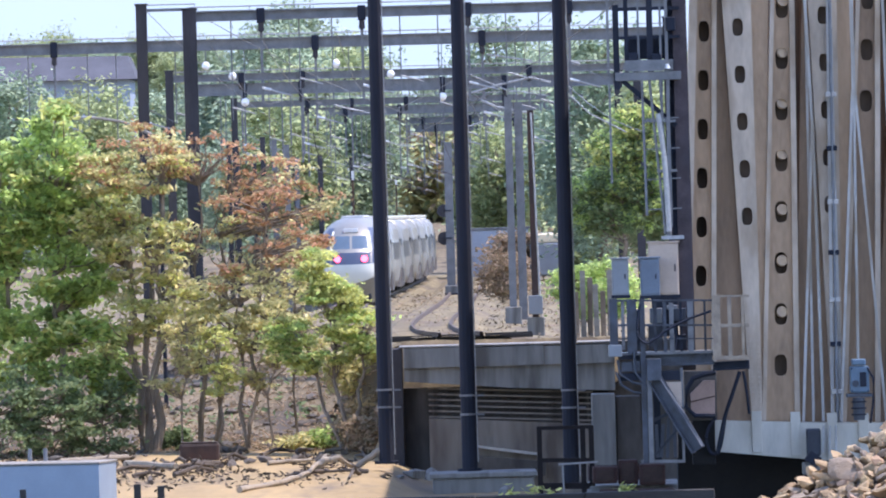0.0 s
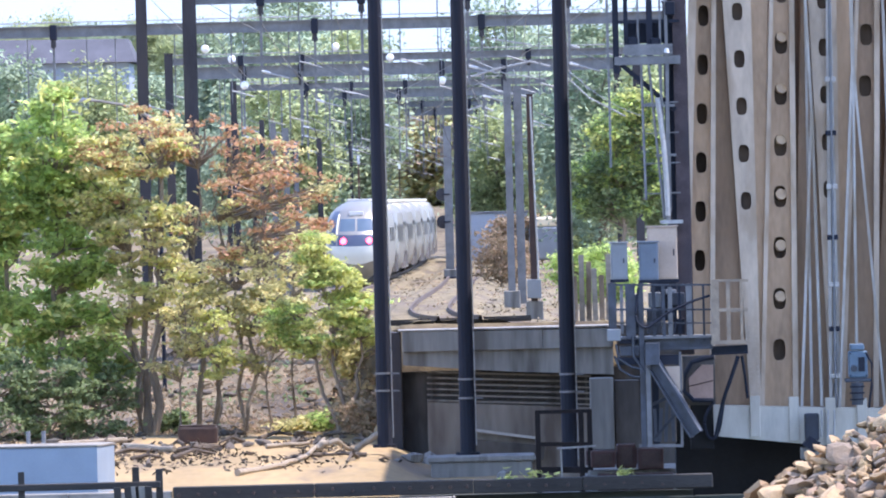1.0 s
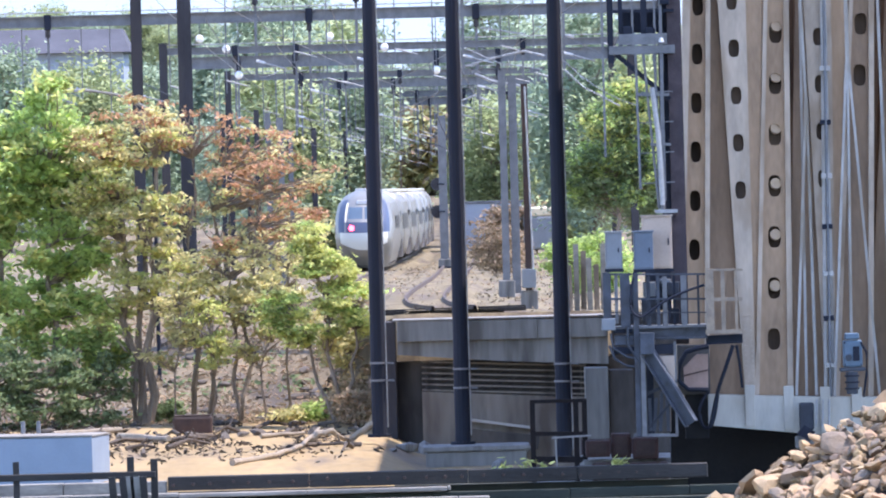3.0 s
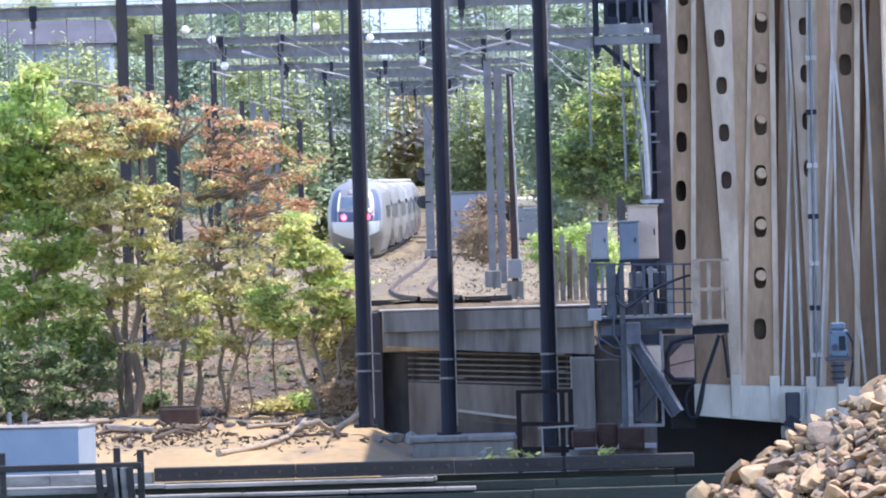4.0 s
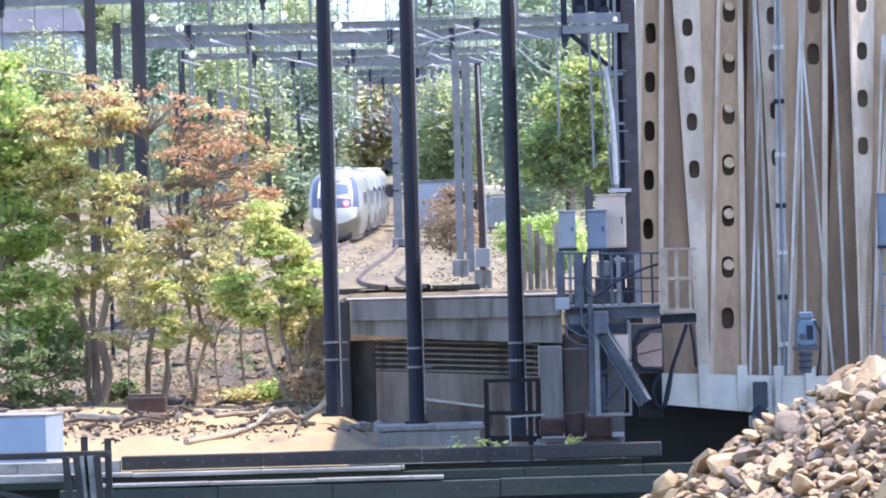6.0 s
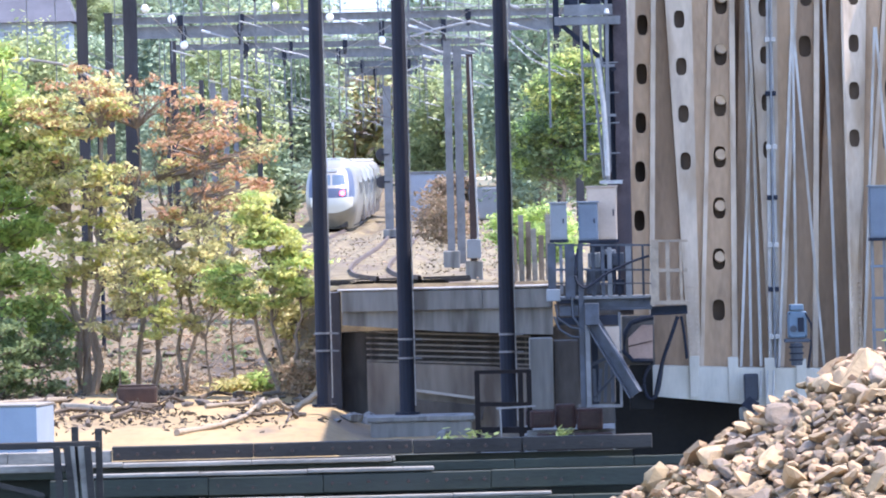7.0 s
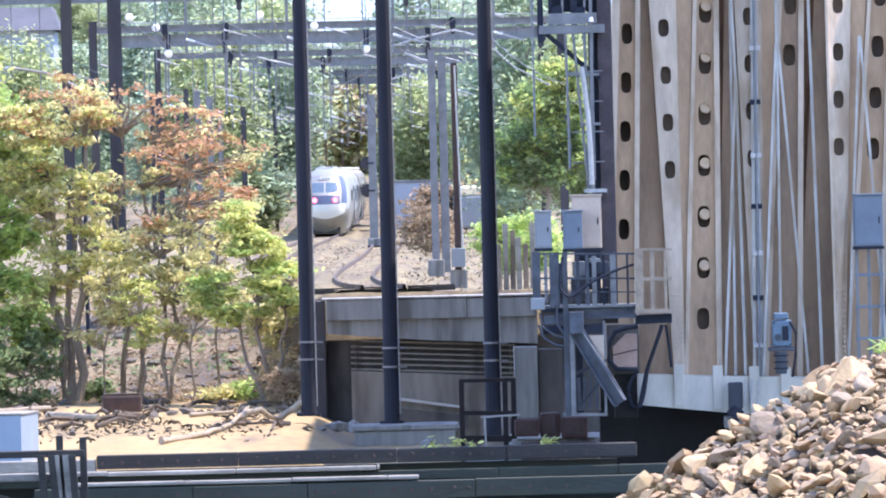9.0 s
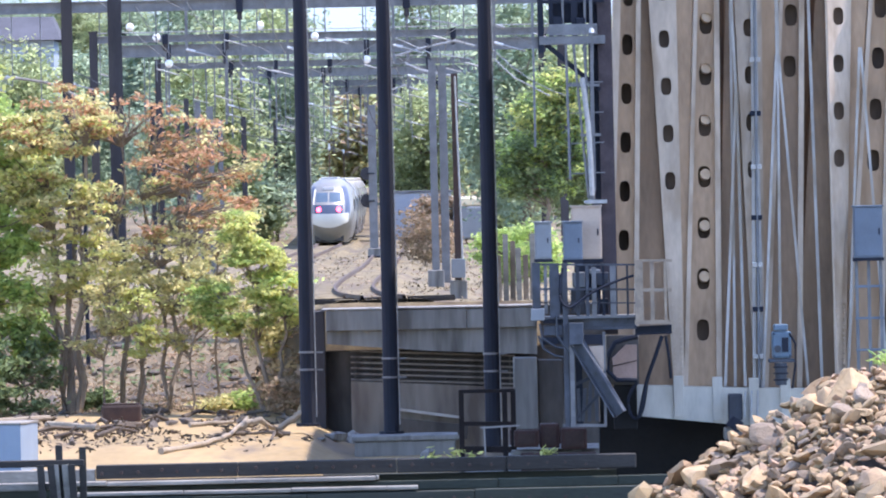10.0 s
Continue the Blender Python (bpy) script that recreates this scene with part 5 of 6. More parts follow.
make_tree("young_maple", (-3.7, 309, gz(-3.7, 309)), "young yellow-green maple leaning over the shore", ((0, 0, -0.8, 0.2, 6.6), (0.1, 0.1, 0.7, 0, 4.2), (-0.1, 0, -1.5, 0.2, 4.0)),
          ((-0.9, 0, 6.7, 0.55, 0.8, 0.9, 2), (-0.5, 0, 5.6, 1.05, 0.9, 0.7, 3), (0.3, 0, 4.6, 1.2, 1.0, 0.7, 3), (-1.9, 0, 4.4, 1.0, 1.0, 0.7, 2), (0.9, 0, 3.7, 0.7, 0.8, 0.45, 1.5), (-1.0, 0, 3.4, 1.2, 1.0, 0.5, 1.5)), 115, 100, 0.34, 0.095,
          (("foliage", LEAF_LIME, 0.75, -1, 2), ("green_foliage", LEAF_GREEN, 0.45, -1, 2)), 41, r_trunk=0.1, limbs=0.8, group="shore trees", flat=0.2)
make_tree("young_maple", (-5.7, 314, gz(-5.7, 314)), "thin sapling with sparse olive leaves", ((0, 0, 0.1, 0.2, 5.6),),
          ((0.0, 0, 5.4, 1.2, 1.0, 1.2, 3), (0.3, 0, 3.8, 1.1, 1.0, 0.9, 2)), 45, 40, 0.33, 0.095, (("foliage", LEAF_OLIVE, 1.0, -1, 2),), 42, r_trunk=0.07, limbs=0.95, group="shore trees")
for i, (x, y, h, lean) in enumerate(((-9.9, 311, 5.2, 0.3), (-8.3, 310.5, 4.6, -0.2), (-6.6, 311, 5.4, 0.2))):
    make_tree("sapling", (x, y, gz(x, y)), "slim sapling with sparse olive-yellow leaves", ((0, 0, lean, 0.1, h),),
              ((lean, 0, h * 0.9, 0.8, 0.8, 0.7, 2), (lean * 0.5 + 0.3, 0, h * 0.66, 0.8, 0.8, 0.5, 2), (-0.4, 0, h * 0.5, 0.6, 0.7, 0.4, 1)), 34, 36, 0.32, 0.10, (("foliage", (LEAF_OLIVE, LEAF_LIME, LEAF_OLIVE)[i], 1.0, -1, 2),), 47 + i, r_trunk=0.06, limbs=0.95, group="shore trees")
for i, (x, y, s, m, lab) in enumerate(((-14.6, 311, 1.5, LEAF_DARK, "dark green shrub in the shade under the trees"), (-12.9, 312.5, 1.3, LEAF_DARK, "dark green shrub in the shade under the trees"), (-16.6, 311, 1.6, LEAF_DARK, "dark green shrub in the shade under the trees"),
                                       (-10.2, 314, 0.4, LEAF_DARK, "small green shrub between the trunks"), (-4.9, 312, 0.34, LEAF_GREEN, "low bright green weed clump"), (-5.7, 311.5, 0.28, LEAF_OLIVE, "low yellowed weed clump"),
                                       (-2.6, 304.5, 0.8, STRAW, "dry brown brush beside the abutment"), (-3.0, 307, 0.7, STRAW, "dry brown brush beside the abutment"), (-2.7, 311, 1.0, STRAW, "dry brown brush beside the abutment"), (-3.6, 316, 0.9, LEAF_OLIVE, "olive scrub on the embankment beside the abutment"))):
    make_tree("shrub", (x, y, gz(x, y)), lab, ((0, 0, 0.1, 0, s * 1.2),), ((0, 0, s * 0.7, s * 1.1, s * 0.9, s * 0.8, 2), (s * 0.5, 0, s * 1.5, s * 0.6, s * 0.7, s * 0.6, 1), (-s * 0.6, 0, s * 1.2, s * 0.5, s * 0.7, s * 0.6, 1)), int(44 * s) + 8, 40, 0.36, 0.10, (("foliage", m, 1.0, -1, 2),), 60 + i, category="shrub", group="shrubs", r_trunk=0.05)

# dead twigs and dry brush over the embankment slope
rg = np.random.default_rng(5)
bx, by = rg.uniform(-15, -2.9, 2600), rg.uniform(317, 338, 2600)
keep = [(x, y, gz(x, y) + 0.06 + 0.2 * k * k) for x, y, k in zip(bx, by, rg.uniform(0, 1, 2600)) if noise.noise((x * 0.7, y * 0.3, 5)) > -0.05]
tagged(new("dry_brush", leaf_mesh("dry_brush", keep, 0.2, STRAW, 9, 0.16)), "dry brown brush over the embankment slope", "brush", kind="stuff")
keep = [(x + 0.3, y, gz(x + 0.3, y) + 0.1) for x, y in zip(bx[:900], by[:900]) if noise.noise((x * 0.5, y * 0.3, 9)) > 0.12]
tagged(new("low_weeds", leaf_mesh("low_weeds", keep, 0.16, LEAF_DARK, 10, 0.4)), "low dark green weeds on the embankment slope", "weeds", kind="stuff")

# mid-distance trees and brush
# greens lighten up this crown, putting the sunlit clumps into leaf colour
make_tree("broadleaf_tree", (8.8, 420, 5.0), "rounded green tree with sunlit clumps behind the tracks", ((0, 0, 0.2, 0, 7.0),),
          ((0.9, 0, 8.8, 1.0, 1.2, 1.2, 2), (-0.2, 0, 7.6, 1.1, 1.4, 0.9, 2), (1.6, 0, 7.2, 1.2, 1.5, 1.3, 2), (-1.3, 0, 5.9, 0.9, 1.2, 0.8, 2), (0.4, 0, 5.6, 1.3, 1.4, 0.9, 2), (2.0, 0, 5.2, 1.0, 1.4, 1.2, 2), (-1.5, 0, 4.3, 0.8, 1.0, 0.7, 1.5), (0.2, 0, 4.0, 1.6, 1.3, 0.8, 2)), 190, 100, 0.42, 0.12,
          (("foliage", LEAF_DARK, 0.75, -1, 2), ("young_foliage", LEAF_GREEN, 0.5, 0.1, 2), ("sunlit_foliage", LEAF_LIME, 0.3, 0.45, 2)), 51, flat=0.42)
for i, (x, y, s, m, lab) in enumerate(((5.6, 352, 1.3, LEAF_GREEN, "pale green bush beside the tracks"), (6.8, 350, 1.4, LEAF_GREEN, "pale green bush beside the tracks"), (2.9, 430, 1.5, STRAW, "dry brown brush beside the tracks"), (3.6, 445, 1.2, STRAW, "dry brown brush beside the tracks"), (-8.5, 450, 1.8, STRAW, "dry brown brush beside the tracks"))):
    make_tree("bush", (x, y, 5.0), lab, ((0, 0, 0.1, 0, s * 1.2),), ((0, 0, s * 1.0, s * 0.9, s * 0.9, s * 0.9, 1),), int(44 * s), 60, 0.44, 0.085, (("foliage", m, 1.0, -1, 2),), 80 + i, category="bush", group="track-side bushes", r_trunk=0.05)

# far woods: five different trees, repeated
protos = []
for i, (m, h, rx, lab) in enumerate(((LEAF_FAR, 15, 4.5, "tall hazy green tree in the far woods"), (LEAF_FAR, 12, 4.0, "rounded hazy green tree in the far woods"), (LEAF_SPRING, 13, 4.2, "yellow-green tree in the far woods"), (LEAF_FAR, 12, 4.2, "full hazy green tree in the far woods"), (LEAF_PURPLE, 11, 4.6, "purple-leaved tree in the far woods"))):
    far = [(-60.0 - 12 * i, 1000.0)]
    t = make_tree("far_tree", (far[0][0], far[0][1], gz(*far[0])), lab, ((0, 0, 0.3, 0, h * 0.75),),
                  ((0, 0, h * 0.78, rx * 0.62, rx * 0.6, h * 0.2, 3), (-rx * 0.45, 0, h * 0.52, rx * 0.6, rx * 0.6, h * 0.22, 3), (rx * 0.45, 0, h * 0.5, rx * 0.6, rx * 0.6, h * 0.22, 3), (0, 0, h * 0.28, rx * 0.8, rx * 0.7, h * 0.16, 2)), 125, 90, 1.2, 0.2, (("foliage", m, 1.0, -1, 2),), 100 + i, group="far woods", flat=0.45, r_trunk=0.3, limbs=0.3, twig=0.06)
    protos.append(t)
rng = random.Random(77)
spots = []
for x in range(-44, 46, 5):
    spots.append((x + rng.uniform(-2, 2), 900 + rng.uniform(-40, 40), 0))
for x in range(-23, -3, 4):
    spots.append((x + rng.uniform(-1.5, 1.5), 720 + rng.uniform(-50, 60), 0))
for x in range(7, 34, 4):
    spots.append((x + rng.uniform(-1.5, 1.5), 690 + rng.uniform(-60, 60), 0))
for x in range(-26, -9, 4):
    spots.append((x + rng.uniform(-1.5, 1.5), 600 + rng.uniform(-30, 30), 0))
for x in (10, 13, 16.5, 20):
    spots.append((x, 520 + rng.uniform(-30, 30), 0))
for x in range(-14, 12, 2):
    spots.append((x + rng.uniform(-1, 1), 790 + rng.uniform(-12, 12), 0))
for x in (-8.5, -10.5, -12.5, 7.5, 9.5, 11.5):
    spots.append((x, 700 + rng.uniform(-40, 40), 0))
for x in (-24.5, -28, -31, -34.5, -38):
    spots.append((x, 645 + rng.uniform(-10, 10), 0))
spots = [(x, y, 0) for x, y, _ in spots if not (x < -22 and y < 700)]
for x, y, k, s in ((-31.0, 612, 0, 1.0), (-34.0, 618, 1, 1.15), (-26.2, 645, 2, 1.06), (-24.2, 652, 2, 0.9), (-28.4, 640, 3, 0.8), (-14.0, 700, 0, 1.22), (-10.5, 706, 1, 1.3), (-17.5, 702, 3, 1.2), (4.4, 612, 2, 0.86), (0.3, 774, 2, 0.72), (-2.6, 781, 3, 0.7), (3.0, 777, 2, 0.66), (5.2, 772, 1, 0.6)):
    c = copy_thing(protos[k], pose(x, y, gz(x, y) - 0.2, 0, 0, 37 * x))
    c.scale = (s, s, s)
for x in range(-62, -20, 3):
    c = copy_thing(protos[(2, 3, 2, 1)[x // 4 % 4]], pose(x + rng.uniform(-1.5, 1.5), 1050 + rng.uniform(-12, 12), gz(x, 1050) - 0.2, 0, 0, rng.uniform(0, 360)))
    s = rng.uniform(0.86, 1.02)
    c.scale = (s, s, s)
for x, y, _ in spots:
    k = 4 if abs(x + 3.2) < 2.6 and y > 850 else rng.choice((0, 0, 1, 1, 2, 3))
    c = copy_thing(protos[k], pose(x, y, gz(x, y) - 0.2, 0, 0, rng.uniform(0, 360)))
    s = rng.uniform(0.85, 1.15) * (0.66 if x < -24 and y < 700 else 0.7 if x < -28 else 1.0) * (0.9 if -6 < x < 5 else 0.95 if x < -17 else 1.18 if y > 650 else 1.0)
    c.scale = (s, s, s)


# ---------------------------------------------------------------- far buildings
def make_far_building():
    h = thing("far_building", (-32.4, 705, 7.9), "long building with a brown roof and pale blue walls", "building")
    part("wall", box(B(), -9, 6.6, 0, 12, -1.5, 13.8), mat("pale_blue_siding", (0.30, 0.35, 0.41), 0.8, var=0.1, scale=0.5), h)
    r = B()
    vs = [r.verts.new(v) for v in ((-10, -1, 13.85), (7.2, -1, 13.8), (7.2, 13, 13.8), (-10, 13, 13.85), (-9, 3, 16.0), (6.4, 3, 15.8), (6.4, 10, 15.8), (-9, 10, 16.0))]
    for f in ((0, 1, 5, 4), (1, 2, 6, 5), (2, 3, 7, 6), (3, 0, 4, 7), (4, 5, 6, 7), (0, 3, 2, 1)):
        r.faces.new([vs[i] for i in f])
    part("roof", r, mat("slate_roof", (0.07, 0.074, 0.088), 0.9, var=0.25, scale=0.6), h)
    for x in (-7.5, -4.6, -1.7, 1.2, 4.1):
        w = part("window", box(B(), x, x + 1.3, -0.08, 0.1, 10.2, 13.0), TRAIN_GLASS, h)
        part("window_frame", box(B(), x - 0.12, x + 1.42, -0.05, 0.0, 13.02, 13.2), TRAIN_WHITE, w)


make_far_building()


def make_low_buildings():
    w = thing("low_warehouse", (2.9, 590, 4.9), "low pale blue-grey warehouse wall behind the tracks", "warehouse")
    part("wall", box(B(), -1.6, 3.0, 0, 6, 0, 3.6, 0.03), mat("warehouse_siding", (0.31, 0.35, 0.40), 0.7, var=0.1, scale=0.7), w)
    part("parapet", box(B(), -1.7, 3.1, -0.1, 6.1, 3.602, 3.75), GREY_STEEL, w)
    part("wing", box(B(), 3.02, 6.8, 1, 6, 0, 3.3, 0.03), CONCRETE_PALE, w)
    v = thing("parked_bus", (6.9, 560, 4.9), "parked pale vehicle with a cream roof band", "vehicle")
    part("body", box(B(), -1.2, 1.2, 0, 8, 0.5, 2.7, 0.15), BOX_GREY, v)
    part("roof", box(B(), -1.15, 1.15, 0.1, 7.9, 2.705, 3.3, 0.12), mat("cream_paint", (0.75, 0.62, 0.40), 0.5, var=0.08, bump=0), v, "cream roof band")
    for x in (-1.05, 1.05):
        for y in (1.4, 6.4):
            part("wheel", tube(B(), (x - 0.13, y, 0.48), (x + 0.13, y, 0.48), 0.48, 0.48, 18), TRAIN_UNDER, v)


make_low_buildings()

# weathered timber posts near the deck
for i in range(6):
    x = 4.75 + i * 0.24
    p = thing("timber_post", (x, 306.5 + 0.2 * (i % 3), 4.9), "weathered grey-brown timber post at the deck end", "post", "posts at the deck end")
    part("post", bar(B(), (0, 0, -0.3), (0.03 * (i % 3 - 1), 0, 1.8 + 0.25 * ((i * 7) % 4)), 0.19, 0.19), TIMBER_PALE if i % 2 else BARK, p)


# ---------------------------------------------------------------- shore clutter
def make_log(pts, r0, r1, label, seed):
    rng = random.Random(seed)
    b = B()
    fine = []
    for p, q in zip(pts, pts[1:]):
        fine += [Vector(p).lerp(Vector(q), k / 4) + Vector((rng.uniform(-0.04, 0.04), rng.uniform(-0.04, 0.04), rng.uniform(-0.03, 0.03))) for k in range(4)]
    fine.append(Vector(pts[-1]))
    limb(b, fine, r0, r1, 8)
    return tagged(part("driftwood_log", b, DRIFT, None), label, "log", "driftwood")


DRIFT = mat("bleached_driftwood", (0.27, 0.225, 0.165), 0.9, var=0.3, scale=2.0, bump=0.4)


def sz(x, y, up=0.1):
    return (x, y, ground_z(x, y) + up)


make_log((sz(-6.9, 277, 0.1), sz(-5.6, 283, 0.12), sz(-4.8, 289, 0.15), sz(-4.3, 293, 0.5)), 0.11, 0.06, "long bleached driftwood log on the sand", 1)
make_log((sz(-4.7, 291, 0.1), sz(-4.3, 291, 0.42), sz(-3.8, 291, 0.5), sz(-3.5, 291.5, 0.2), sz(-3.1, 292, 0.1)), 0.13, 0.07, "arched bleached root of driftwood", 2)
make_log((sz(-3.2, 292, 0.2), sz(-2.7, 292, 0.5), sz(-2.1, 292, 0.95)), 0.10, 0.13, "bleached driftwood log leaning on the sand", 3)
make_log((sz(-6.4, 298, 0.1), sz(-4.9, 299, 0.15)), 0.09, 0.06, "grey driftwood branch lying on the sand", 4)
make_log((sz(-11.5, 300, 0.1), sz(-9.6, 296, 0.15)), 0.14, 0.1, "grey driftwood branch lying on the sand", 5)
make_log((sz(-14.0, 303, 0.12), sz(-11.6, 305, 0.16)), 0.16, 0.1, "grey driftwood branch lying on the sand", 6)
tk = thing("rusty_tank", (-9.05, 306, gz(-9.05, 306)), "rusty dark brown tank half sunk in the sand", "tank")
part("shell", box(B(), -0.72, 0.72, -0.4, 0.4, -0.1, 0.62, 0.1), RUST_STEEL, tk)
part("lid", box(B(), -0.66, 0.66, -0.34, 0.34, 0.62, 0.67, 0.02), RUST_STEEL, tk)


def stone_mesh(name, seed, material, fine=1):
    """An angular broken stone: a rough ball cut by several planes."""
    rng = random.Random(seed)
    b = B()
    bmesh.ops.create_icosphere(b, subdivisions=fine, radius=1.0)
    sc = Vector((rng.uniform(0.85, 1.5), rng.uniform(0.7, 1.1), rng.uniform(0.42, 0.85)))
    for _ in range(7):
        d = Vector((rng.gauss(0, 1), rng.gauss(0, 1), rng.gauss(0, 1))).normalized()
        lim = rng.uniform(0.4, 0.75)
        for v in b.verts:
            e = v.co.dot(d) - lim
            if e > 0:
                v.co -= d * e
    for v in b.verts:
        k = 1 + 0.22 * noise.noise(v.co * 1.4 + Vector((seed * 7.1, 0, 0))) + 0.10 * noise.noise(v.co * 4.0 + Vector((0, seed * 3.3, 0)))
        v.co = Vector((v.co.x * sc.x * k, v.co.y * sc.y * k, v.co.z * sc.z * k))
    return mesh_of(b, name, material)


ROCK = mat("pale_quarried_stone", (0.34, 0.235, 0.13), 0.9, var=0.3, scale=1.2, bump=0.35, stain=(0.24, 0.175, 0.115), stain_scale=1.3, random_var=0.32)
ROCK_STUFF = mat("pale_quarried_rubble", (0.31, 0.215, 0.12), 0.9, var=0.3, scale=1.2, bump=0.35, stain=(0.24, 0.175, 0.115), stain_scale=1.3, island=0.3)
ROCK_GREY = mat("grey_quarried_stone", (0.235, 0.18, 0.125), 0.9, var=0.35, scale=1.2, bump=0.4, stain=(0.2, 0.165, 0.13), stain_scale=1.4, random_var=0.35)
ROCK_CREAM = mat("cream_quarried_stone", (0.39, 0.28, 0.16), 0.9, var=0.25, scale=1.2, bump=0.35, stain=(0.36, 0.24, 0.12), stain_scale=1.6, random_var=0.2)
DARK_ROCK = mat("dark_wet_stone", (0.09, 0.075, 0.06), 0.85, var=0.4, scale=2, bump=0.4)
rng = random.Random(9)
dark = [stone_mesh("stone", 200 + i, DARK_ROCK) for i in range(4)]
for i in range(90):
    x = rng.uniform(-14.5, -2.8)
    y = rng.choice((rng.uniform(300, 312), rng.uniform(315, 330)))
    s = rng.uniform(0.14, 0.36)
    o = new("shore_stone", rng.choice(dark))
    o.location, o.scale = (x, y, gz(x, y) + s * 0.25), (s * 1.3, s, s)
    o.rotation_euler = (0, 0, rng.uniform(0, 6.28))
    tagged(o, "dark stone lying on the sandy shore", "stone", "shore stones")
for i, (x, y, s) in enumerate(((1.9, 286.5, 0.28), (-1.3, 295, 0.4), (-1.7, 291.5, 0.25), (2.6, 297, 0.5), (-0.6, 298, 0.5), (0.3, 296, 0.35))):
    o = new("shore_stone", stone_mesh("stone", 230 + i, CONCRETE))
    o.location, o.scale = (x, y, max(gz(x, y), -0.2) + s * 0.3), (s, s, s)
    tagged(o, "pale broken stone at the foot of the pier", "stone", "shore stones")

# dry grass and litter over the embankment foot
pos = []
nr = np.random.default_rng(4)
for _ in range(9000):
    x, y = nr.uniform(-17, -1.8), nr.uniform(311, 348)
    pos.append((x, y, gz(x, y) + abs(nr.normal()) * 0.05))
tagged(new("dry_grass", leaf_mesh("dry_grass", pos, 0.11, STRAW, 6, 0.3)), "dry straw-coloured grass on the embankment", "grass", kind="stuff")
pos, clods = [], []
for _ in range(5200):
    x, y = nr.uniform(-9.0, 8.5), nr.uniform(304, 500)
    if x > -1.4 or y > 343:
        (pos if noise.noise((x * 0.8, y * 0.05, 7)) > 0.05 else clods).append((x, y, max(gz(x, y), 5.2 if abs(x - side_smooth(y)) < 1.6 or abs(x - track_smooth(y)) < 1.6 else 0) + abs(nr.normal()) * 0.04))
CLOD = mat("dark_ballast_clods", (0.15, 0.118, 0.075), 0.95, var=0.4, scale=1.0, bump=0, island=0.4)
tagged(new("track_weeds", leaf_mesh("track_weeds", pos, 0.085, STRAW, 18, 0.3)), "dry straw weeds between the tracks", "weeds", kind="stuff")
tagged(new("loose_ballast", leaf_mesh("loose_ballast", clods, 0.05, CLOD, 19, 0.6)), "loose dark ballast stones between the tracks", "ballast", kind="stuff")
for x, n in ((5.45, 26), (2.6, 14), (1.9, 10), (3.0, 10)):
    p2 = [(x + nr.normal() * 0.16, 262.9, 0.86 + abs(nr.normal()) * 0.12) for _ in range(n)]
    tagged(new("weed_tuft", leaf_mesh("weed_tuft", p2, 0.12, LEAF_LIME, 30 + n, 0.3)), "bright green weed tuft growing on the timber fender", "weed", "weed tufts")


# ---------------------------------------------------------------- riprap on the near bank
def pile_z(x, y):
    ridge = min(6.85 + 0.02 * (x - 6.4), 5.34 + 0.585 * (x - 3.9))
    z = ridge - (0.36 * (115 - y) if y < 115 else 0.9 * (y - 115))
    return z + 0.10 * noise.noise((x * 0.9, y * 0.6, 5))


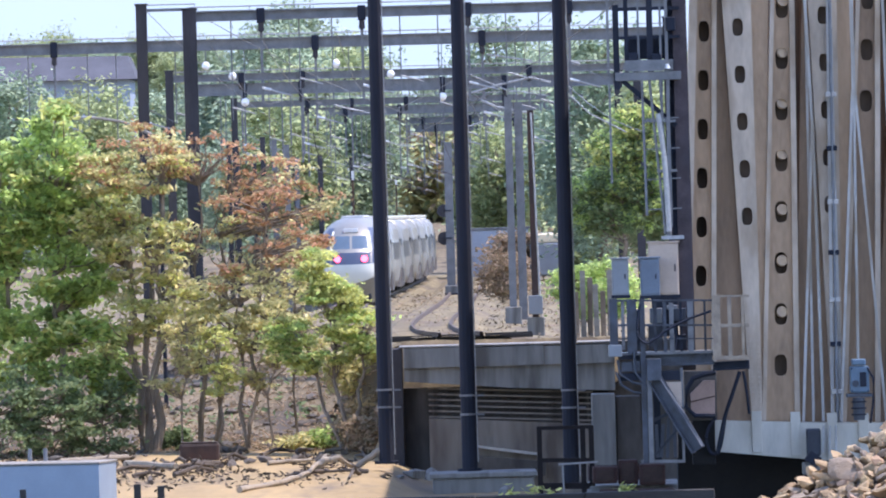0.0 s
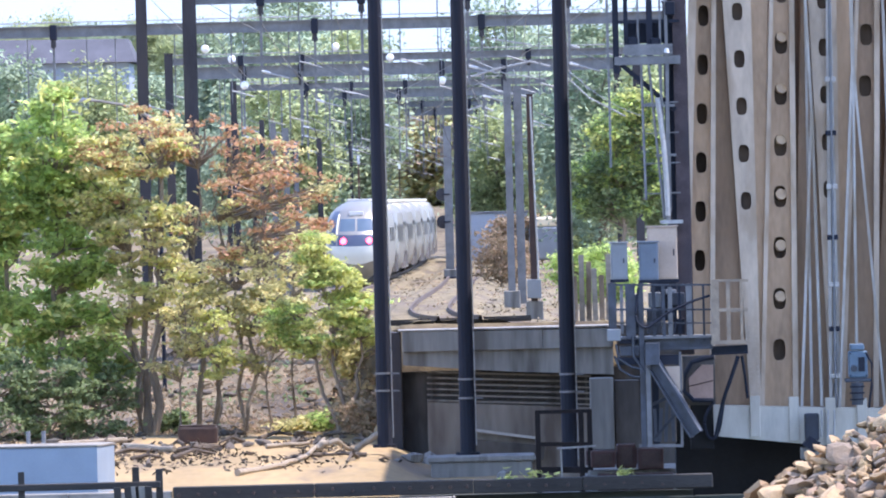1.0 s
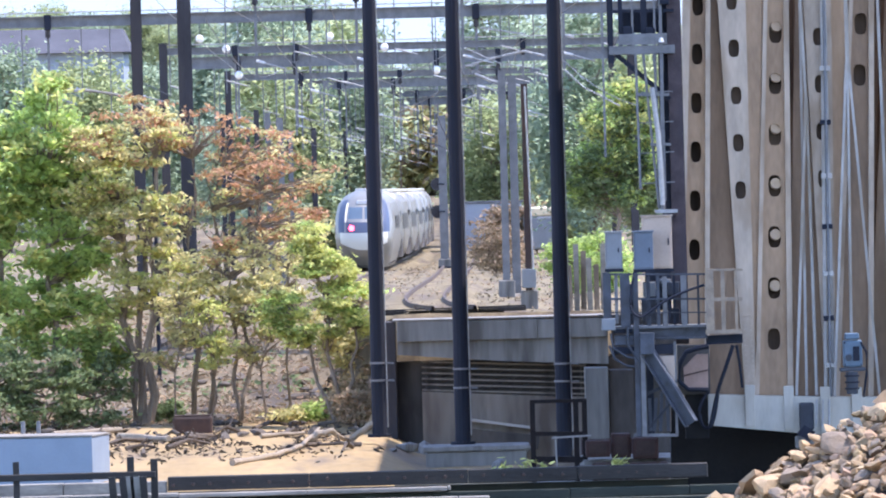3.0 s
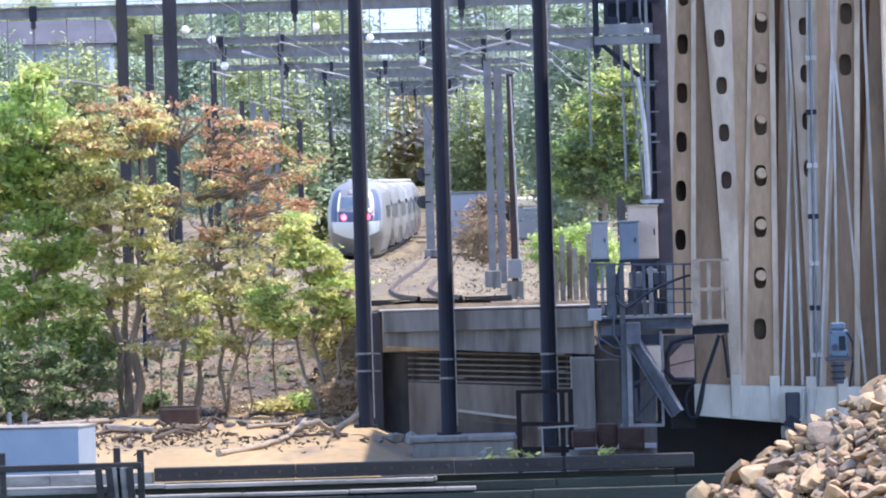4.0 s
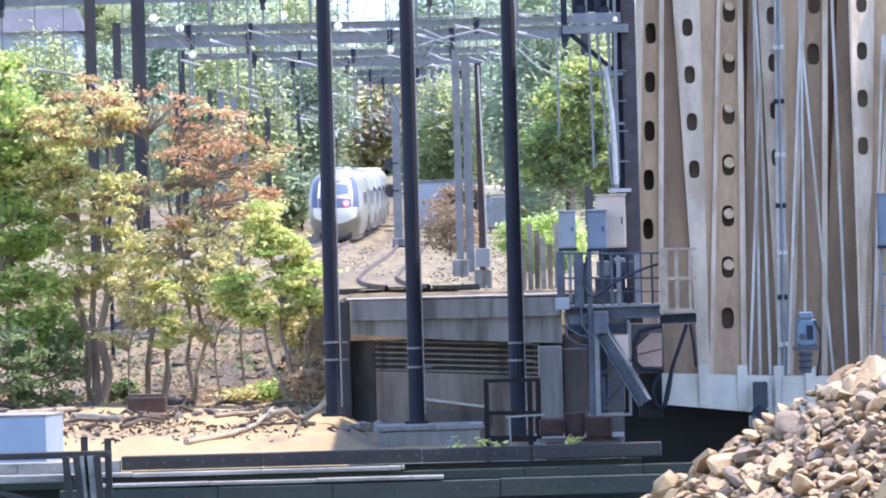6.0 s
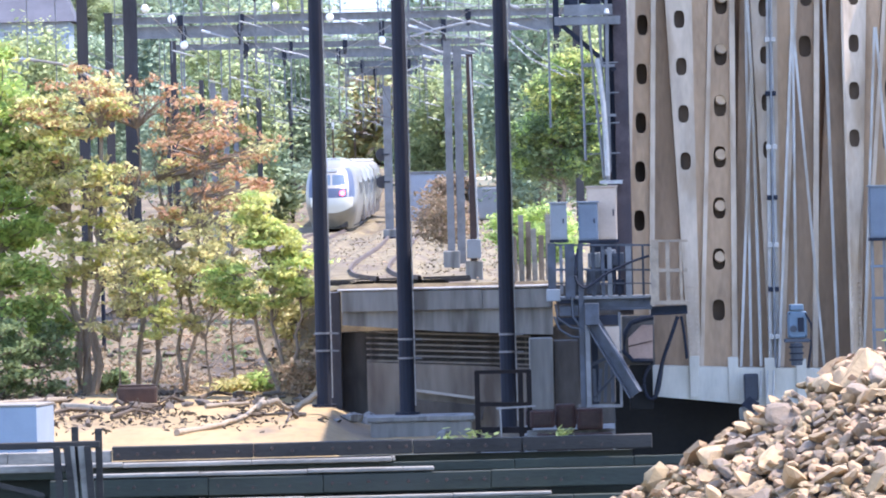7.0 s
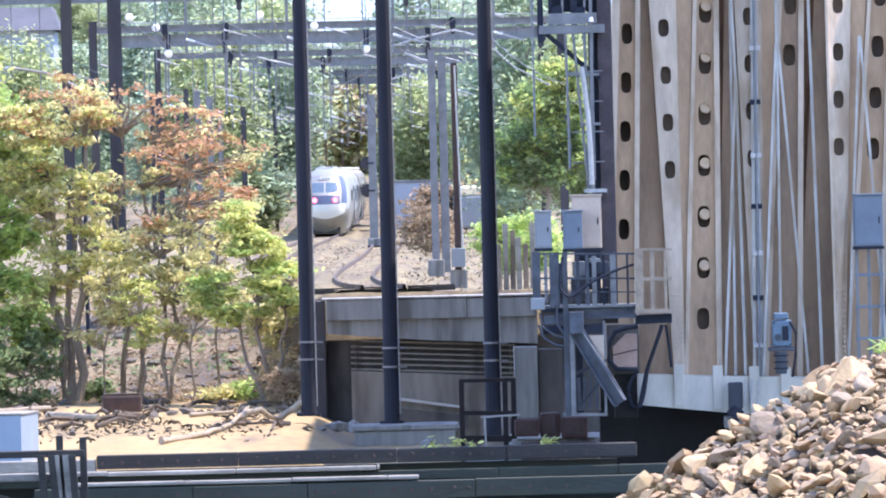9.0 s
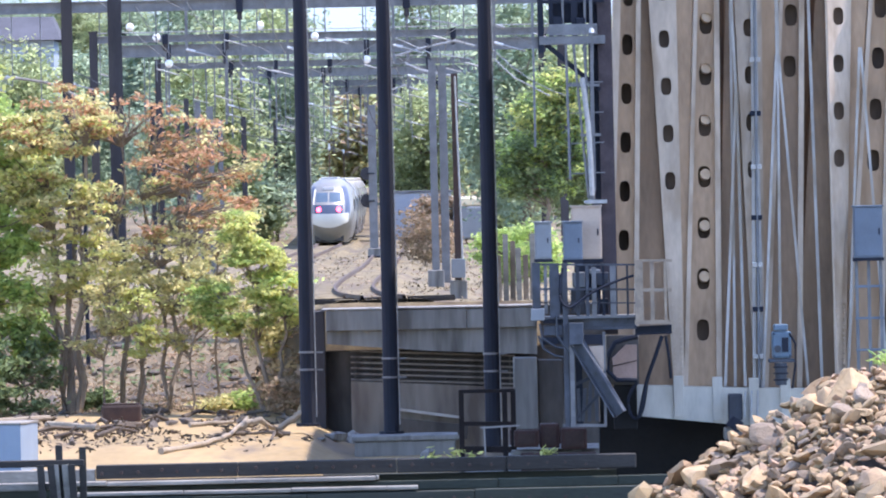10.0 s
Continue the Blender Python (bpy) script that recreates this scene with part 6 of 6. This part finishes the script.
def make_riprap():
    p = thing("riprap_pile", (0, 0, 0), "heap of pale angular quarried stones on the river bank", "stone heap")
    xs = [-8 + 0.5 * i for i in range(60)]
    ys = [92 + 0.8 * i for i in range(36)]
    verts = [(x, y, max(-1.6, pile_z(x, y) - 0.28)) for y in ys for x in xs]
    w = len(xs)
    me = bpy.data.meshes.new("core")
    me.from_pydata(verts, [], [(j * w + i, j * w + i + 1, (j + 1) * w + i + 1, (j + 1) * w + i) for j in range(len(ys) - 1) for i in range(w - 1)])
    me.materials.append(DARK_ROCK)
    core = new("core", me)
    core.parent = p
    meshes = [stone_mesh("stone", 300 + i, (ROCK, ROCK_GREY, ROCK, ROCK_CREAM)[i % 4], 2) for i in range(18)]
    rubble = [stone_mesh("rubble_shape", 320 + i, ROCK_STUFF) for i in range(8)]
    rng = random.Random(3)
    spots = []
    for _ in range(9000):
        x, y = rng.uniform(2.4, 9.5), rng.uniform(104.5, 116.2)
        s = rng.choice((0.08, 0.09, 0.1, 0.11, 0.12, 0.14, 0.16, 0.18, 0.21, 0.25, 0.29))
        if all((x - a) ** 2 + ((y - b) * 0.62) ** 2 > (0.43 * (s + c)) ** 2 for a, b, c in spots):
            spots.append((x, y, s))
    spots += [(7.15, 114.2, 0.34), (5.2, 113.2, 0.3), (3.75, 113.6, 0.32)]
    spots.sort(key=lambda q: abs(q[0] - 5.4) * 0.8 + abs(q[1] - 113) * 0.45)
    for x, y, s in spots[:300]:
        o = new("stone", rng.choice(meshes))
        o.parent = p
        o.location, o.scale = (x, y, pile_z(x, y) + s * rng.uniform(-0.1, 0.4)), (s * 1.15, s, s)
        o.rotation_euler = (rng.uniform(-0.7, 0.7), rng.uniform(-0.7, 0.7), rng.uniform(0, 6.28))
    blk = B()
    ring = [blk.verts.new(v) for v in ((-0.5, -0.3, -0.2), (0.1, -0.5, -0.22), (0.62, -0.2, -0.15), (0.55, 0.35, -0.1), (-0.3, 0.4, -0.15))]
    crown = [blk.verts.new(v) for v in ((-0.06, -0.12, 0.5), (0.08, -0.05, 0.54), (0.42, 0.15, 0.3), (0.0, 0.15, 0.5), (-0.12, 0.05, 0.46))]
    for i in range(5):
        blk.faces.new((ring[i], ring[(i + 1) % 5], crown[(i + 1) % 5], crown[i]))
    blk.faces.new(crown), blk.faces.new(ring)
    bmesh.ops.bevel(blk, geom=blk.edges[:], offset=0.025, segments=1, affect="EDGES")
    block = part("summit_block", blk, ROCK_CREAM, p, "large pale angular block on top of the heap")
    block.location, block.scale = (6.44, 114.3, pile_z(6.44, 114.3) - 0.06), (0.74, 0.74, 0.74)
    vs, fs = [], []
    rest = spots[300:] + [(rng.uniform(2.4, 9.5), rng.uniform(104.5, 116), rng.uniform(0.05, 0.13)) for _ in range(3000)]
    for x, y, s in rest:
        m = rng.choice(rubble)
        t = pose(x, y, pile_z(x, y) + s * rng.uniform(-0.2, 0.4), rng.uniform(-40, 40), rng.uniform(-40, 40), rng.uniform(0, 360)) @ Matrix.Diagonal((s * 1.15, s, s, 1))
        k = len(vs)
        vs += [t @ v.co for v in m.vertices]
        fs += [tuple(k + i for i in q.vertices) for q in m.polygons]
    me = bpy.data.meshes.new("rubble")
    me.from_pydata(vs, [], fs)
    me.materials.append(ROCK_STUFF)
    ob = new("rubble", me)
    ob.parent = p
    tagged(ob, "small broken stones between the large ones", kind="stuff")


make_riprap()
for x0 in (7.1, 7.75):
    p2 = [(x0 + rng.gauss(0, 0.13), 115.2 + rng.uniform(-0.2, 0.3), 6.9 + abs(rng.gauss(0, 0.11))) for _ in range(110)]
    tagged(new("grass_tuft", leaf_mesh("grass_tuft", p2, 0.09, LEAF_GREEN, 70 + int(x0), 0.15)), "fresh green grass tuft behind the stones", "grass", "grass tufts")

# low scrub behind the train and along the far track bed
for i in range(26):
    x = rng.choice((rng.uniform(-12, -7.5), rng.uniform(3.5, 10), rng.uniform(-6, 5)))
    y = rng.uniform(770, 800) if -6.5 < x < 3.5 else rng.uniform(560, 740)
    sc = rng.uniform(0.8, 1.6)
    if i < 4:
        base = make_tree("scrub_bush", (x, y, gz(x, y) - 0.1), "hazy olive-brown scrub beside the far tracks", ((0, 0, 0.1, 0, 2.2),), ((0, 0, 1.7, 1.6, 1.4, 1.5, 1),), 44, 80, 0.8, 0.15, (("foliage", (LEAF_OLIVE, STRAW, LEAF_FAR, LEAF_SPRING)[i], 1.0, -1, 2),), 140 + i, category="bush", group="far scrub", r_trunk=0.06)
        scrubs = [base] if i == 0 else scrubs + [base]
    else:
        c = copy_thing(scrubs[i % 4], pose(x, y, gz(x, y) - 0.1, 0, 0, rng.uniform(0, 360)))
        c.scale = (sc, sc, sc)

for x, y, k, sc in ((-1.0, 769, 0, 2.6), (0.9, 771, 1, 3.0), (2.7, 769, 3, 2.8), (4.4, 772, 0, 2.4)):
    c = copy_thing(scrubs[k], pose(x, y, gz(x, y) - 0.1, 0, 0, 50 * k))
    c.scale = (sc, sc, sc)

# twigs and wrack along the foot of the trees
pos = []
for _ in range(2600):
    x = nr.uniform(-17, -1.9)
    y = 300 + nr.normal() * 8
    if noise.noise((x * 0.5, y * 0.09, 2)) > -0.12:
        pos.append((x, min(314, max(279, y)), 0))
pos = [(x, y, gz(x, y) + 0.03) for x, y, _ in pos]
WRACK = mat("dark_wrack", (0.07, 0.055, 0.04), 0.95, var=0.4, scale=1.0, bump=0, island=0.4)
tagged(new("beach_litter", leaf_mesh("beach_litter", pos, 0.13, WRACK, 16, 0.3)), "dark twigs and wrack strewn along the sand", "litter", kind="stuff")

# pale lamp arm rising out of the shore trees
la = thing("street_lamp", (-11.0, 330, gz(-11.0, 330)), "street lamp with a long pale curved arm above the trees", "street lamp")
lz = gz(-11.0, 330)
part("pole", tube(B(), (0, 0, -0.2), (0, 0, 12.95 - lz), 0.09, 0.06, 10), DARK_STEEL, la)
part("arm", limb(B(), [Vector((0, 0, 12.9 - lz)), Vector((-0.7, 0, 13.3 - lz)), Vector((-1.4, 0, 13.6 - lz)), Vector((-2.2, 0, 13.75 - lz)), Vector((-2.9, 0, 13.82 - lz))], 0.07, 0.05, 8), TIMBER_PALE, la)
part("lamp_head", box(B(), -3.3, -2.75, -0.12, 0.12, 13.74 - lz, 13.88 - lz, 0.04), GALVANISED, la)

# dark broken branches on the sand and stones at the foot of the bank
DEAD = mat("dark_dead_wood", (0.085, 0.068, 0.052), 0.95, var=0.4, scale=2.0, bump=0.4)
lg = random.Random(23)
for i in range(20):
    x, y = lg.uniform(-13.5, -3.0), lg.uniform(285, 309)
    dx, dy = lg.uniform(-0.9, 0.9), lg.uniform(-2, 2)
    bl = limb(B(), [Vector(sz(x - dx, y - dy, 0.06)), Vector(sz(x, y, lg.uniform(0.08, 0.3))), Vector(sz(x + dx, y + dy, 0.08))], 0.09, 0.04, 7)
    limb(bl, [Vector(sz(x, y, 0.12)), Vector(sz(x + dx * 0.3 + 0.1, y + dy * 0.2, 0.4))], 0.05, 0.02, 5)
    tagged(part("dead_branch", bl, DEAD), "dark dead branch lying on the sand", "branch", "dead branches")
for i in range(44):
    x, y, s_ = lg.uniform(-12.5, -2.6), lg.uniform(315, 336), lg.uniform(0.18, 0.55)
    o = new("bank_stone", dark[i % 4])
    o.location, o.scale = (x, y, gz(x, y) + s_ * 0.15), (s_ * 1.4, s_, s_ * 0.8)
    o.rotation_euler = (0, 0, lg.uniform(0, 6.28))
    tagged(o, "dark boulder at the foot of the embankment", "boulder", "embankment boulders")


# ---------------------------------------------------------------- train
NOSE_WHITE = mat("train_nose_white", (0.56, 0.55, 0.48), 0.3, var=0.05, scale=0.6, bump=0)
COACH_GLASS = mat("tinted_coach_glass", (0.05, 0.055, 0.06), 0.35, var=0.1, bump=0)


def make_coach(name, length, label):
    c = thing(name, (0, 0, 0), label, "train car", "cars of the train")
    prof = [(1.32, 0.45), (1.5, 0.8), (1.58, 1.6), (1.56, 2.6), (1.42, 3.5), (1.1, 3.95), (0.55, 4.17), (0, 4.22)]
    prof = prof + [(-x, z) for x, z in prof[-2::-1]]
    b = B()
    rings = [[b.verts.new((x, y, z)) for x, z in prof] for y in (0.15, length - 0.15)]
    for i in range(len(prof) - 1):
        b.faces.new((rings[0][i], rings[0][i + 1], rings[1][i + 1], rings[1][i]))
    b.faces.new(rings[0]), b.faces.new(rings[1])
    part("body", b, TRAIN_SILVER, c, "", True)
    # shroud takes the cream nose colour to make the roof look sunlit
    part("roof_shroud", box(B(), -0.95, 0.95, 0.8, length - 0.8, 4.02, 4.26, 0.08), NOSE_WHITE, c, "roof shroud coloured cream for the sunlit top")
    for s in (-1, 1):
        for i in range(4):
            y = 6.4 + i * 3.5
            part("window", box(B(), s * 1.555 - 0.03, s * 1.555 + 0.03, y, y + 3.38, 1.95, 2.85, 0.02), COACH_GLASS, c)
        for y in (1.6, length - 2.5):
            part("door_seam", box(B(), s * 1.545 - 0.03, s * 1.545 + 0.03, y, y + 0.5, 1.2, 3.0, 0.01), COACH_GLASS, c)
        for y0, y1, ya, yb in ((-0.05, 5.2, 0.6, 2.6), (length - 5.2, length + 0.05, length - 2.6, length - 0.6)):
            sk = B()
            vs = [sk.verts.new((s * x, y, z)) for x in (1.40, 1.60) for y, z in ((y0, 0.42), (y1, 0.42), (yb, 1.35), (ya, 1.35))]
            for f in ((0, 1, 2, 3), (7, 6, 5, 4), (0, 4, 5, 1), (1, 5, 6, 2), (2, 6, 7, 3), (3, 7, 4, 0)):
                sk.faces.new([vs[k] for k in f])
            part("bogie_recess", sk, TRAIN_UNDER, c, "dark grimy bogie recess in the skirt")
    for y in (3.2, length - 3.2):
        bg = box(B(), -1.25, 1.25, y - 1.6, y + 1.6, 0.35, 0.8, 0.05)
        part("bogie", bg, TRAIN_UNDER, c)
        for dy in (-1.2, 1.2):
            part("wheelset", tube(B(), (-0.8, y + dy, 0.46), (0.8, y + dy, 0.46), 0.46, 0.46, 16), TRAIN_UNDER, c)
    part("underframe", box(B(), -1.2, 1.2, 5, length - 5, 0.3, 0.75, 0.05), TRAIN_UNDER, c)
    return c


def make_power_car():
    length = 21.2
    c = thing("power_car", (0, 0, 0), "streamlined white, silver and blue train power car with red tail lights", "train car", "cars of the train")
    # rows of the shell: height on the centre line, its rise towards the cheeks
    rows = [(0.05, 0.0), (0.4, 0.1), (0.75, 0.3), (1.0, 0.52), (1.3, 0.38), (1.6, 0.2), (1.92, 0.06), (2.2, 0.05), (2.5, 0.04), (2.68, 0.03), (3.0, 0.0), (3.32, -0.02), (3.55, -0.04), (3.75, -0.05), (3.95, -0.06), (4.1, -0.05), (4.2, 0.0)]
    set_back = [(0.0, 0.9), (0.2, 0.72), (0.5, 0.42), (0.8, 0.2), (1.2, 0.05), (1.6, 0.0), (1.95, 0.06), (2.2, 0.18), (2.5, 0.36), (2.7, 0.55), (3.3, 1.15), (3.6, 1.55), (3.8, 1.95), (4.0, 2.5), (4.12, 3.1), (4.25, 4.2)]
    half = [(0.2, 1.22), (0.5, 1.36), (0.8, 1.46), (1.2, 1.53), (1.6, 1.57), (2.3, 1.58), (2.8, 1.55), (3.2, 1.48), (3.5, 1.38), (3.75, 1.2), (3.95, 1.0), (4.1, 0.72), (4.25, 0.4)]

    def along(table, z):
        for (a, p), (b_, q) in zip(table, table[1:]):
            if z <= b_:
                return p + (q - p) * max(0.0, (z - a) / (b_ - a))
        return table[-1][1]
    cols = [0.0, 0.04, 0.18, 0.34, 0.5, 0.6, 0.66, 0.72, 0.8, 0.87, 0.93, 0.97, 0.99, 1.0]
    cols = [-u for u in cols[:0:-1]] + cols

    def point(u, k, out=0.0):
        z0, rise = rows[k]
        z = z0 + rise * u * u
        depth = 1.5 * (1 - (1 - abs(u) ** 2.6) ** (1 / 2.6))
        y, w = along(set_back, z) + depth, along(half, z)
        taper = 0.9 + 0.1 * min(1.0, depth / 1.5) if z > 1.0 else 0.82 + 0.18 * min(1.0, depth / 1.5)
        return Vector((u * w * taper * (1 + out * 0.6), y - out * (1 - abs(u)), z))

    def shell(pick):
        b, made = B(), {}

        def at(i, k):
            if (i, k) not in made:
                made[i, k] = b.verts.new(point(cols[i], k))
            return made[i, k]
        for k in range(len(rows) - 1):
            for i in range(len(cols) - 1):
                if pick((cols[i] + cols[i + 1]) / 2, k):
                    b.faces.new((at(i, k), at(i + 1, k), at(i + 1, k + 1), at(i, k + 1)))
        return b

    def chin(u, k):
        return 3 <= k < 6 and abs(u) < 0.9

    def band(u, k):
        return 6 <= k < 8 and abs(u) < 0.69

    def pane(u, k):
        return 9 <= k < 11 and 0.04 < abs(u) < 0.58

    def cheek(u, k):
        return 6 <= k < 13 and 0.72 < abs(u) < 0.95

    part("nose_shell", shell(chin), NOSE_WHITE, c, "glossy white chin of the nose", True)
    part("lamp_band", shell(band), TRAIN_BLUE, c, "blue-grey band between the lamps", True)
    for side in (-1, 1):
        part("windscreen_pane", shell(lambda u, k: pane(u, k) and u * side > 0), TRAIN_GLASS, c, "tinted windscreen pane", True)
    for side in (-1, 1):
        part("blue_cheek", shell(lambda u, k: cheek(u, k) and u * side > 0), TRAIN_BLUE, c, "blue cab cheek panel", True)
    part("front_shell", shell(lambda u, k: not (chin(u, k) or band(u, k) or pane(u, k) or cheek(u, k))), TRAIN_SILVER, c, "silver-grey cab front", True)
    body = B()
    rings = []
    for y in (None, 5.2, length - 0.15):
        ring = []
        for side in (-1, 1):
            ks = range(len(rows)) if side < 0 else reversed(range(len(rows)))
            for k in ks:
                p = point(side * 1.0, k)
                ring.append(body.verts.new(p if y is None else Vector((p.x, max(y, p.y + 0.02), p.z))))
        rings.append(ring)
    n = len(rings[0])
    for a, b_ in zip(rings, rings[1:]):
        for i in range(n):
            body.faces.new((a[i], a[(i + 1) % n], b_[(i + 1) % n], b_[i]))
    body.faces.new(rings[-1])
    part("body", body, TRAIN_SILVER, c, "", True)
    for side in (-1, 1):
        lamp = tube(B(), (side * 0.655, 0.17, 2.19), (side * 0.655, 0.45, 2.21), 0.15, 0.15, 16)
        part("tail_lamp", lamp, TAIL_RED, c, "glowing red tail lamp")
        part("side_grille", box(B(), side * 1.585 - 0.02, side * 1.585 + 0.02, 8, 12, 2.1, 2.8), COACH_GLASS, c, "dark side grille")
        part("side_grille", box(B(), side * 1.585 - 0.02, side * 1.585 + 0.02, 13, 17, 2.1, 2.8), COACH_GLASS, c, "dark side grille")
        # white strip draws the highlight along the cab corner
        part("cab_edge_highlight", limb(B(), [point(side * 0.69, k) + Vector((0, -0.02, 0)) for k in range(8, 13)], 0.05, 0.05, 6), NOSE_WHITE, c, "white strip painted as a highlight beside the windscreen")
    part("marker_panel", box(B(), -0.36, 0.36, 1.36, 1.8, 3.48, 3.68, 0.02), LAMP_WHITE, c, "pale headlamp panel")
    pg = part("pantograph", bar(B(), (0, 9.0, 4.3), (0, 9.0, 6.1), 0.09, 0.09), RUST_STEEL, c, "raised dark red pantograph arm")
    part("collector", bar(B(), (0, 9.0, 6.1), (0, 9.0, 6.55), 0.14, 0.14), LAMP_WHITE, pg, "pale collector head")
    part("plough", box(B(), -0.95, 0.95, 0.75, 1.3, 0.1, 0.5, 0.08), TRAIN_UNDER, c)
    part("roof_unit", box(B(), -0.55, 0.55, 5.5, length - 2, 4.1, 4.32, 0.06), TRAIN_WHITE, c)
    for y in (4.2, length - 4.2):
        part("bogie", box(B(), -1.3, 1.3, y - 1.8, y + 1.8, 0.15, 0.76, 0.05), TRAIN_UNDER, c)
        for dy in (-1.4, 1.4):
            part("wheelset", tube(B(), (-0.8, y + dy, 0.5), (0.8, y + dy, 0.5), 0.5, 0.5, 16), TRAIN_UNDER, c)
    part("underframe", box(B(), -1.3, 1.3, 6.5, length - 6.5, 0.15, 0.74, 0.05), TRAIN_UNDER, c)
    return c


power_car = make_power_car()
coach = make_coach("coach", 26.6, "silver passenger coach with dark windows")
TRAIN = [(power_car, 0.0, 21.2)]
for i in range(6):
    TRAIN.append((coach if i == 0 else copy_thing(coach, pose(0, 0, 0)), 21.2 + 26.6 * i, 26.6))
mid = TRAIN[4][0]
pg = part("pantograph", bar(B(), (0, 12.0, 4.3), (0, 12.0, 6.2), 0.09, 0.09), RUST_STEEL, mid, "raised dark red pantograph arm")
part("collector", bar(B(), (0, 12.0, 6.2), (0, 12.0, 6.5), 0.14, 0.14), LAMP_WHITE, pg, "pale collector head")
TAIL_START, SPEED = 413.0, 14.0


def motions():
    for ob, offset, length in TRAIN:
        rows = []
        for k in range(11):
            y0 = TAIL_START + SPEED * k + offset
            x0, x1 = track_smooth(y0), track_smooth(y0 + length)
            rows.append((float(k), pose(x0, y0, RAIL_Z, 0, 0, math.degrees(math.atan2(x0 - x1, length)))))
        walk(ob, rows)


motions()
